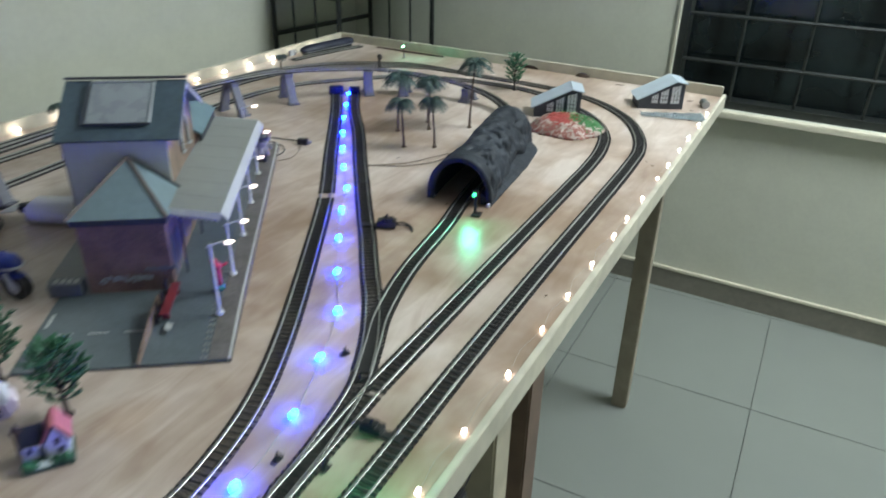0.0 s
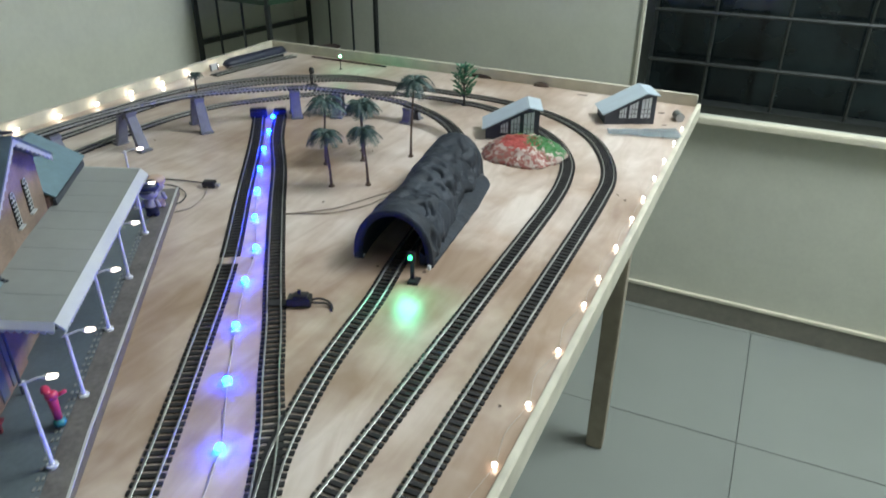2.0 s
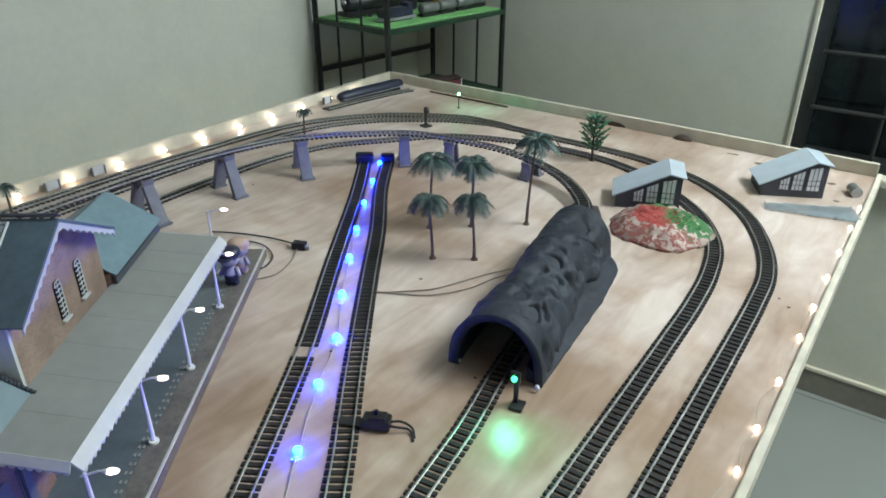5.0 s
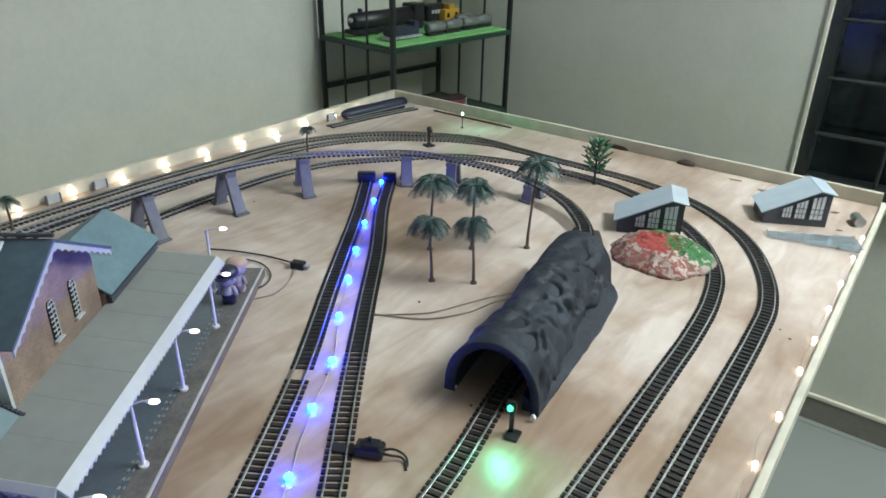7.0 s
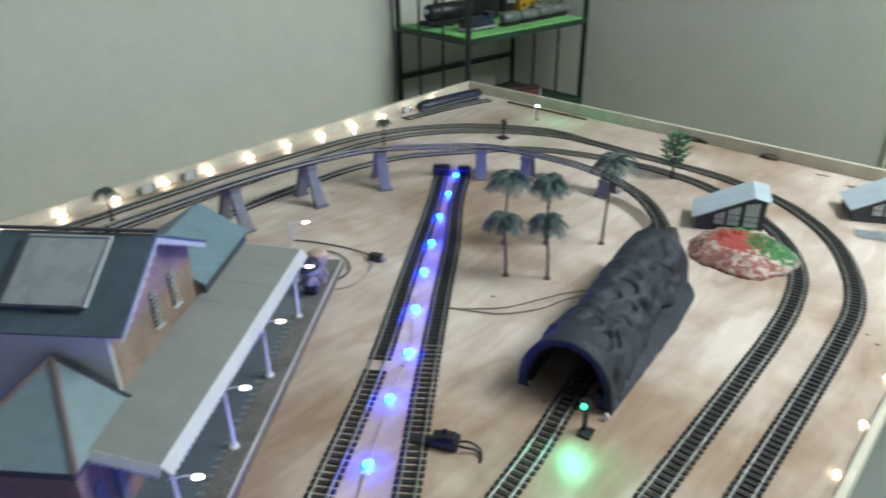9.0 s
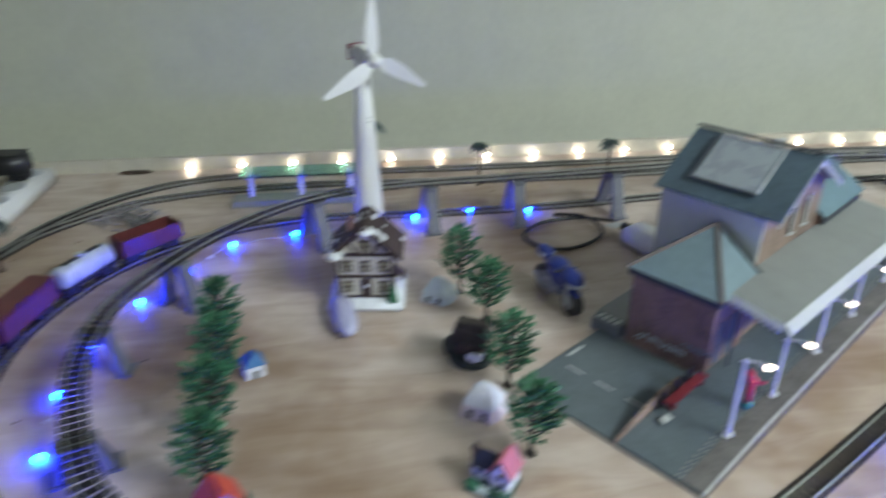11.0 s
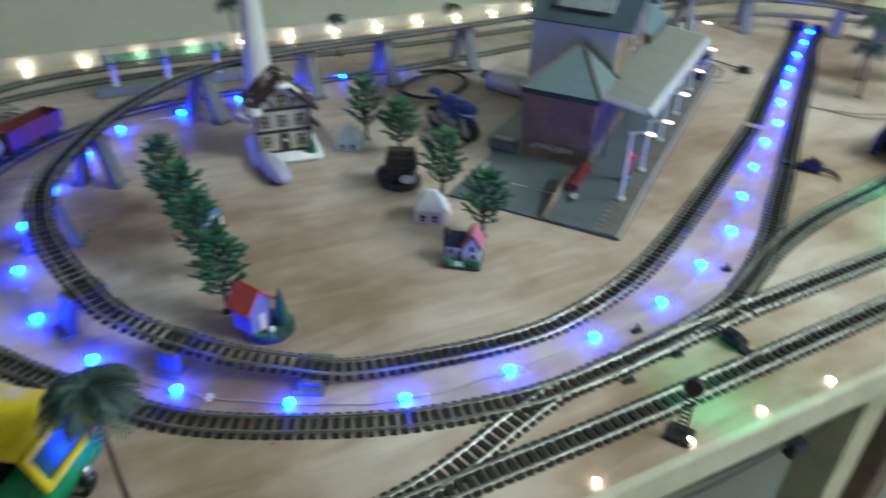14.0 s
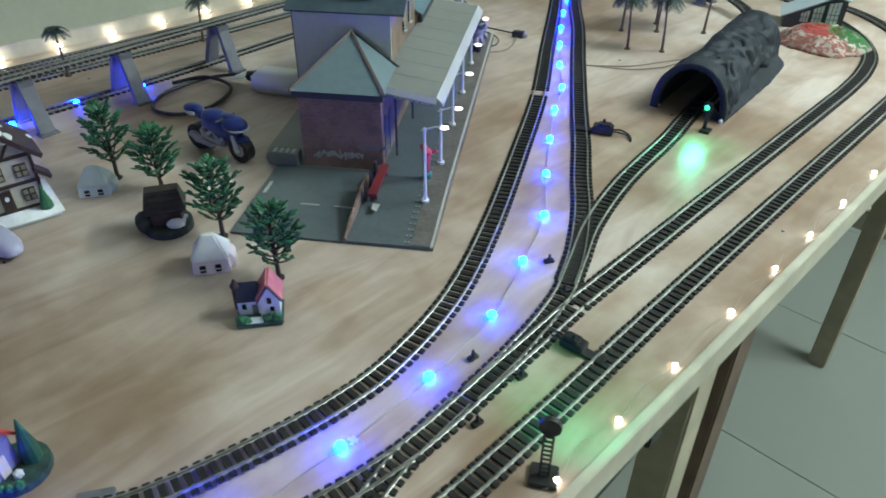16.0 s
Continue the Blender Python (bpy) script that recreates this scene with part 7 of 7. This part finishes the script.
for v in bmf.verts:
    x, y = v.co.x * 0.150, v.co.y * (0.030 + 0.042 * (v.co.x + 0.5))
    v.co = (x, y, 0.0012 + 0.009 * abs(noise.noise(Vector((x * 60, y * 85, 4)))))
g = bmesh.ops.extrude_face_region(bmf, geom=list(bmf.faces))
bmesh.ops.translate(bmf, vec=(0, 0, 0.0004), verts=[v for v in g["geom"] if isinstance(v, bmesh.types.BMVert)])
film_ = single("plastic_film", bmf, CLEAR_FILM, at(-0.062, 1.222, 0, 20), "crumpled clear bluish plastic film on the board", "plastic film", smooth=True)
rnd = random.Random(21)
specks = []
for i in range(46):
    specks.append(ball((rnd.uniform(-1.15, -0.02), rnd.uniform(-0.9, 1.48), 0.0003), rnd.uniform(0.0010, 0.0024), 1, (1.3, 1, 0.4)))
single("crumbs", join(*specks), KNOT, at(0, 0), "scattered dark crumbs and chips on the plywood", "crumbs", kind="stuff")

STAIN = mat("brown_stain", (0.24, 0.135, 0.085), 0.5, vary=0.35, scale=70)
STAIN.node_tree.nodes["Principled BSDF"].inputs["Alpha"].default_value = 0.36
for i, (x, y, rx, ry, a) in enumerate(((-0.835, -1.000, 0.070, 0.020, 5), (-0.745, -0.992, 0.048, 0.024, 20), (-0.150, -0.663, 0.012, 0.034, 0), (-0.156, -0.728, 0.007, 0.012, 30), (-0.165, -0.872, 0.016, 0.012, 0), (-0.62, 0.62, 0.010, 0.006, 20), (-0.100, 1.395, 0.008, 0.005, 10), (-0.195, 1.425, 0.010, 0.005, 0), (-0.052, 1.388, 0.007, 0.005, 40), (-0.030, 1.300, 0.006, 0.004, 0), (-0.150, 1.400, 0.005, 0.004, 70), (-0.255, 1.455, 0.012, 0.004, 5), (-0.020, 1.215, 0.004, 0.006, 0))):
    ring = []
    for k in range(36):
        t = 2 * math.pi * k / 36
        w = 1 + 0.75 * noise.noise(Vector((math.cos(t) * 1.7, math.sin(t) * 1.7, i * 3.1)))
        ring.append((rx * w * math.cos(t), ry * w * math.sin(t)))
    single("stain", prism(ring, 0.0001, 0.0004), STAIN, at(x, y, 0, a), "dark brown stain soaked into the plywood", "stain", "stains on the board")
SPRUE = mat("sprue_plastic", (0.40, 0.37, 0.41), 0.45, vary=0.15)
rnd = random.Random(8)
sprue = thing("sprue_heap", at(-1.005, -0.748, 0, 42), "heap of pale lilac-grey plastic sprue sticks on the board", "plastic scrap")
for i in range(64):
    x, y, a = rnd.uniform(-0.080, 0.080), rnd.uniform(-0.042, 0.042), rnd.uniform(-0.9, 0.9)
    ln = rnd.uniform(0.012, 0.032)
    z = 0.0015 + 0.022 * rnd.random() * (1 - abs(x) / 0.09)
    part("sprue_stick", tube([(x - ln * math.cos(a), y - ln * 0.7 * math.sin(a), max(0.0012, z - 0.006)), (x, y, z), (x + ln * math.cos(a), y + ln * 0.7 * math.sin(a), max(0.0012, z + rnd.uniform(-0.008, 0.008)))], 0.0016, 5), SPRUE, sprue)

# ---- train, standing on the inner loop ----
IP = spline(INNER, 0.002)


def on_inner(x, y):
    i = min(range(len(IP) - 1), key=lambda k: (IP[k].x - x) ** 2 + (IP[k].y - y) ** 2)
    return i


def rail_pose(i):
    d = IP[i + 1] - IP[i - 1]
    return at(IP[i].x, IP[i].y, 0.0054, math.degrees(math.atan2(d.y, d.x)))


def bogies(ob, xs, n=2):
    for x in xs:
        b = part("bogie", bbox((x, 0, 0.006), (0.030, 0.019, 0.006), 0.0008), BLACK, ob)
        for dx in (-0.009, 0.009):
            for y in (-0.0087, 0.0087):
                part("wheel", disc((x + dx, y, 0.0052), 0.0052, 0.0024, 14, "Y"), BLACK, b)


def loco(m):
    ob = thing("steam_locomotive", m @ Matrix.Diagonal((1.0, 1.18, 1.15, 1.0)), "black and green model steam locomotive on the inner loop", "locomotive")
    part("chassis", bbox((0, 0, 0.011), (0.150, 0.026, 0.006), 0.001), BLACK, ob)
    part("boiler", tube([(0.068, 0, 0.026), (0.066, 0, 0.026), (-0.025, 0, 0.026)], [0.008, 0.0115, 0.0125], 18), BLACK, ob, smooth=True)
    part("chimney", tube([(0.054, 0, 0.034), (0.054, 0, 0.046)], [0.004, 0.005], 10), BLACK, ob)
    part("dome", ball((0.022, 0, 0.038), 0.006, 2), BLACK, ob, smooth=True)
    part("dome", ball((-0.004, 0, 0.038), 0.0055, 2), BLACK, ob, smooth=True)
    part("side_tank", bbox((0.016, -0.0135, 0.022), (0.070, 0.005, 0.014), 0.001), LOCO_GREEN, ob, "dark green side tank")
    part("side_tank", bbox((0.016, 0.0135, 0.022), (0.070, 0.005, 0.014), 0.001), LOCO_GREEN, ob, "dark green side tank")
    part("cab", bbox((-0.040, 0, 0.030), (0.028, 0.030, 0.032), 0.0015), LOCO_GREEN, ob, "dark green cab")
    part("cab_roof", bbox((-0.040, 0, 0.048), (0.034, 0.034, 0.003), 0.0012), BLACK, ob)
    part("coal_bunker", bbox((-0.064, 0, 0.024), (0.020, 0.028, 0.020), 0.001), BLACK, ob)
    part("buffer_beam", bbox((0.076, 0, 0.012), (0.003, 0.032, 0.009)), MAROON, ob, "dark red buffer beam")
    for y in (-0.010, 0.010):
        part("buffer", tube([(0.077, y, 0.013), (0.083, y, 0.013)], [0.0016, 0.0028], 8), BLACK, ob)
    for x in (-0.030, 0.0, 0.030):
        for y in (-0.0087, 0.0087):
            part("wheel", disc((x, y, 0.0085), 0.0085, 0.0026, 18, "Y"), BLACK, ob)
    for y in (-0.0118, 0.0118):
        part("coupling_rod", bbox((0, y, 0.0085), (0.066, 0.0012, 0.0022)), RAIL, ob)


def wagon(m, kind):
    m = m @ Matrix.Diagonal((1.0, 1.16, 1.15, 1.0))
    if kind == "tank":
        ob = thing("tank_wagon", m, "white model tank wagon on the inner loop", "wagon", "wagons")
        part("tank", tube([(-0.046, 0, 0.026), (-0.043, 0, 0.026), (0.043, 0, 0.026), (0.046, 0, 0.026)], [0.010, 0.0145, 0.0145, 0.010], 20), TANK_WHITE, ob, smooth=True)
        part("hatch", disc((0, 0, 0.041), 0.006, 0.006, 14), TANK_WHITE, ob)
        part("walkway", bbox((0, 0, 0.0405), (0.070, 0.006, 0.0015)), BLACK, ob)
        for x in (-0.028, 0.028):
            part("band", tube([(x, 0.0140 * math.cos(a), 0.026 + 0.0140 * math.sin(a)) for a in np.linspace(0, 2 * math.pi, 20)], 0.0008, 5), BLACK, ob)
    elif kind == "open":
        ob = thing("open_wagon", m, "dark maroon open model wagon on the inner loop", "wagon", "wagons")
        part("floor", bbox((0, 0, 0.015), (0.100, 0.030, 0.002)), MAROON, ob)
        for y in (-0.0148, 0.0148):
            part("side", bbox((0, y, 0.026), (0.100, 0.002, 0.022), 0.0004), MAROON, ob)
            for i in range(7):
                part("stake", bbox((-0.045 + 0.015 * i, y * 1.09, 0.026), (0.002, 0.0012, 0.022)), MAROON, ob)
        for x in (-0.049, 0.049):
            part("end", bbox((x, 0, 0.026), (0.002, 0.0274, 0.022)), MAROON, ob)
    else:
        ob = thing("box_wagon", m, "long dark maroon covered model wagon on the inner loop", "wagon", "wagons")
        part("body", bbox((0, 0, 0.027), (0.112, 0.031, 0.026), 0.0012), MAROON, ob)
        part("roof", bbox((0, 0, 0.041), (0.114, 0.033, 0.004), 0.0016), MAROON, ob)
        for y in (-0.0158, 0.0158):
            part("door", bbox((0, y, 0.027), (0.026, 0.001, 0.023)), MAROON, ob)
    part("frame", bbox((0, 0, 0.0118), (0.098, 0.020, 0.004)), BLACK, ob)
    for x in (-0.055, 0.055):
        part("coupling", bbox((x, 0, 0.010), (0.012, 0.006, 0.002)), BLACK, ob)
    bogies(ob, (-0.032, 0.032))


k0 = on_inner(-0.522, -0.795)
loco(rail_pose(k0))
for d, kind in ((0.150, "box"), (0.272, "tank"), (0.385, "open")):
    wagon(rail_pose(k0 - int(d / 0.002)), kind)

# ---- rack with trains in the room's corner ----
rk = thing("steel_rack", pose(-1.4075, 1.836, 0, 0, 0, -7), "tall dark steel rack with green felt shelves in the corner", "rack")
RX, RY, RH = 0.164, 0.273, 1.75
for x in (-RX, RX):
    for y in (-RY, RY):
        part("post", bbox((x, y, RH / 2), (0.015, 0.015, RH), 0.002), BLACK_METAL, rk)
for y in (-RY, RY):
    for x in (-RX * 0.36, RX * 0.32):
        part("bar", tube([(x, y, 0.02), (x, y, RH)], 0.0042, 6), BLACK_METAL, rk)
for zz in (T - 0.134, T + 0.135, T + 0.62):
    sh = part("shelf", bbox((0, 0, zz), (2 * RX, 2 * RY, 0.012), 0.001), GREEN_METAL, rk, "green painted shelf")
    if zz > T:
        part("felt", bbox((0, 0, zz + 0.0085), (2 * RX - 0.012, 2 * RY - 0.012, 0.005)), GREEN_MAT, sh, "bright green felt")
    for x in (-RX, RX):
        part("shelf_rail", bbox((x, 0, zz), (0.016, 2 * RY, 0.015), 0.001), GREEN_METAL, rk)
    for y in (-RY, RY):
        part("shelf_rail", bbox((0, y, zz), (2 * RX, 0.016, 0.015), 0.001), GREEN_METAL, rk)
part("brace", bbox((-RX, 0, T - 0.02), (0.014, 2 * RY, 0.016)), BLACK_METAL, rk)
RK = pose(-1.4075, 1.836, T + 0.146, 0, 0, -7)
lo2 = thing("black_locomotive", RK @ pose(-0.055, -0.055, 0, 0, 0, 90), "large black model steam locomotive on the green shelf", "locomotive")
part("boiler", tube([(-0.185, 0, 0.045), (-0.182, 0, 0.045), (0.06, 0, 0.045)], [0.020, 0.026, 0.028], 18), BLACK, lo2, smooth=True)
part("frame", bbox((-0.05, 0, 0.016), (0.30, 0.042, 0.014), 0.002), BLACK, lo2)
part("cab", bbox((0.085, 0, 0.052), (0.05, 0.060, 0.060), 0.003), BLACK, lo2)
part("tender", bbox((0.185, 0, 0.045), (0.12, 0.056, 0.050), 0.003), BLACK, lo2)
part("chimney", tube([(-0.15, 0, 0.068), (-0.15, 0, 0.082)], 0.008, 10), BLACK, lo2)
part("headlamp", ball((-0.190, 0, 0.050), 0.009, 2), SILVER, lo2, "silver front lamp")
for i in range(5):
    part("mark", bbox((0.150 + 0.014 * i, -0.0288, 0.050), (0.009, 0.001, 0.011)), WHITE_CARD, lo2)
for i in range(6):
    for y in (-0.018, 0.018):
        part("wheel", disc((-0.15 + 0.05 * i, y, 0.0125), 0.0125, 0.005, 16, "Y"), BLACK, lo2)
cb = thing("diesel_locomotive", RK @ pose(0.075, -0.150, 0, 0, 0, 90), "small grey and red model diesel locomotive on the green shelf", "locomotive")
part("body", bbox((0, 0, 0.026), (0.12, 0.036, 0.026), 0.003), DARK_BLUE_GREY, cb)
part("nose", bbox((-0.050, 0, 0.026), (0.030, 0.0375, 0.022), 0.003), BLACK, cb)
part("cab", bbox((0.046, 0, 0.040), (0.024, 0.038, 0.022), 0.002), DARK_BLUE_GREY, cb)
part("frame", bbox((0, 0, 0.008), (0.14, 0.040, 0.008), 0.001), SILVER, cb)
part("truck", bbox((0, 0, 0.003), (0.12, 0.026, 0.006)), BLACK, cb)
for j, (x, y) in enumerate(((0.092, -0.020), (0.088, 0.068), (0.084, 0.156), (0.080, 0.232), (0.020, 0.200))):
    tk = thing("tank_wagon", RK @ pose(x, y, 0, 0, 0, 90), "grey model tank wagon on the green shelf", "wagon", "shelf tank wagons")
    tk.scale = (0.84, 0.84, 0.84)
    part("tank", tube([(-0.044, 0, 0.030), (-0.041, 0, 0.030), (0.041, 0, 0.030), (0.044, 0, 0.030)], [0.013, 0.019, 0.019, 0.013], 18), GREY_TANK, tk, smooth=True)
    part("hatch", disc((0, 0, 0.050), 0.007, 0.006, 12), GREY_TANK, tk)
    part("frame", bbox((0, 0, 0.007), (0.092, 0.026, 0.008), 0.001), BLACK, tk)
    part("truck", bbox((0, 0, 0.002), (0.08, 0.02, 0.004)), BLACK, tk)
yc = thing("yellow_caboose", RK @ pose(-0.02, 0.165, 0, 0, 0, 90), "yellow model caboose on the green shelf", "wagon")
part("body", bbox((0, 0, 0.034), (0.075, 0.040, 0.044), 0.002), mat("caboose_yellow", (0.50, 0.30, 0.03), 0.5), yc)
part("cupola", bbox((0, 0, 0.064), (0.026, 0.034, 0.016), 0.002), mat("caboose_yellow_top", (0.50, 0.30, 0.03), 0.5), yc)
part("frame", bbox((0, 0, 0.007), (0.085, 0.028, 0.010), 0.001), BLACK, yc)
part("truck", bbox((0, 0, 0.001), (0.07, 0.02, 0.002)), BLACK, yc)
for x_ in (-0.02, 0.02):
    part("window", bbox((x_, -0.0205, 0.038), (0.012, 0.001, 0.014)), DARK_GLASS, yc)
RL = pose(-1.4075, 1.836, T - 0.128, 0, 0, -7)
for j, y in enumerate((-0.14, 0.02)):
    cc = thing("red_coach", RL @ pose(0.085 + 0.02 * j, y, 0, 0, 0, 90 - 20 * j), "dark red model coach with a pale end on a shelf", "model coach", "red coaches")
    part("body", bbox((0, 0, 0.042), (0.14, 0.046, 0.048), 0.006), MAROON, cc)
    part("roof", bbox((0, 0, 0.069), (0.142, 0.048, 0.008), 0.003), TIMBER, cc)
    part("end", bbox((0.0705, 0, 0.044), (0.002, 0.042, 0.044)), SNOW, cc, "pale end panel")
    part("frame", bbox((0, 0, 0.010), (0.13, 0.036, 0.020)), BLACK, cc)

# ---- cables under the board ----
for pts, r in (([(-0.02, -0.55, -0.050), (-0.01, -0.38, -0.058), (0.000, -0.22, -0.052), (0.0, -0.08, -0.060), (-0.02, 0.03, -0.09), (-0.03, 0.10, -0.080)], 0.0013), ([(-0.01, -0.35, -0.055), (0.0, -0.18, -0.072), (0.0, -0.05, -0.068), (-0.01, 0.02, -0.09), (-0.03, 0.10, -0.09)], 0.0009)):
    wire("hanging_cable", pts, r, BLACK, "black cable slung under the board's edge")
ub = thing("splice_box", at(-0.016, 0.000, -0.122), "small black connector hanging on cables under the board", "connector")
part("body", bbox((0, 0, 0.010), (0.014, 0.024, 0.019), 0.002), BLACK, ub)

# ---- things on the floor under the board ----
fb = thing("plastic_bottle", pose(-0.306, 0.448, 0.0, 0, 0, 87), "small pale plastic bottle lying on the floor tiles", "bottle")
part("body", tube([(0.0, 0, 0.0145), (0.003, 0, 0.0145), (0.030, 0, 0.0145), (0.036, 0, 0.0145), (0.040, 0, 0.0145)], [0.011, 0.014, 0.014, 0.010, 0.006], 16), PALE_CARD, fb, smooth=True)
part("cap", disc((0.0, 0, 0.0145), 0.0075, 0.012, 14, "X"), BLACK, fb)
bg = bmesh.new()
bmesh.ops.create_icosphere(bg, subdivisions=4, radius=1.0)
for v in bg.verts:
    k = 1 + 0.16 * noise.noise(v.co * 2.3) + 0.07 * noise.noise(v.co * 6.0)
    v.co = (v.co.x * 0.085 * k, v.co.y * 0.11 * k, max(0.0, 0.045 + v.co.z * 0.060 * k))
single("plastic_bag", bg, DARK_BLUE_GREY, pose(-0.455, 0.285, 0, 0, 0, 20), "crumpled dark blue plastic bag on the floor tiles", "bag", smooth=True)
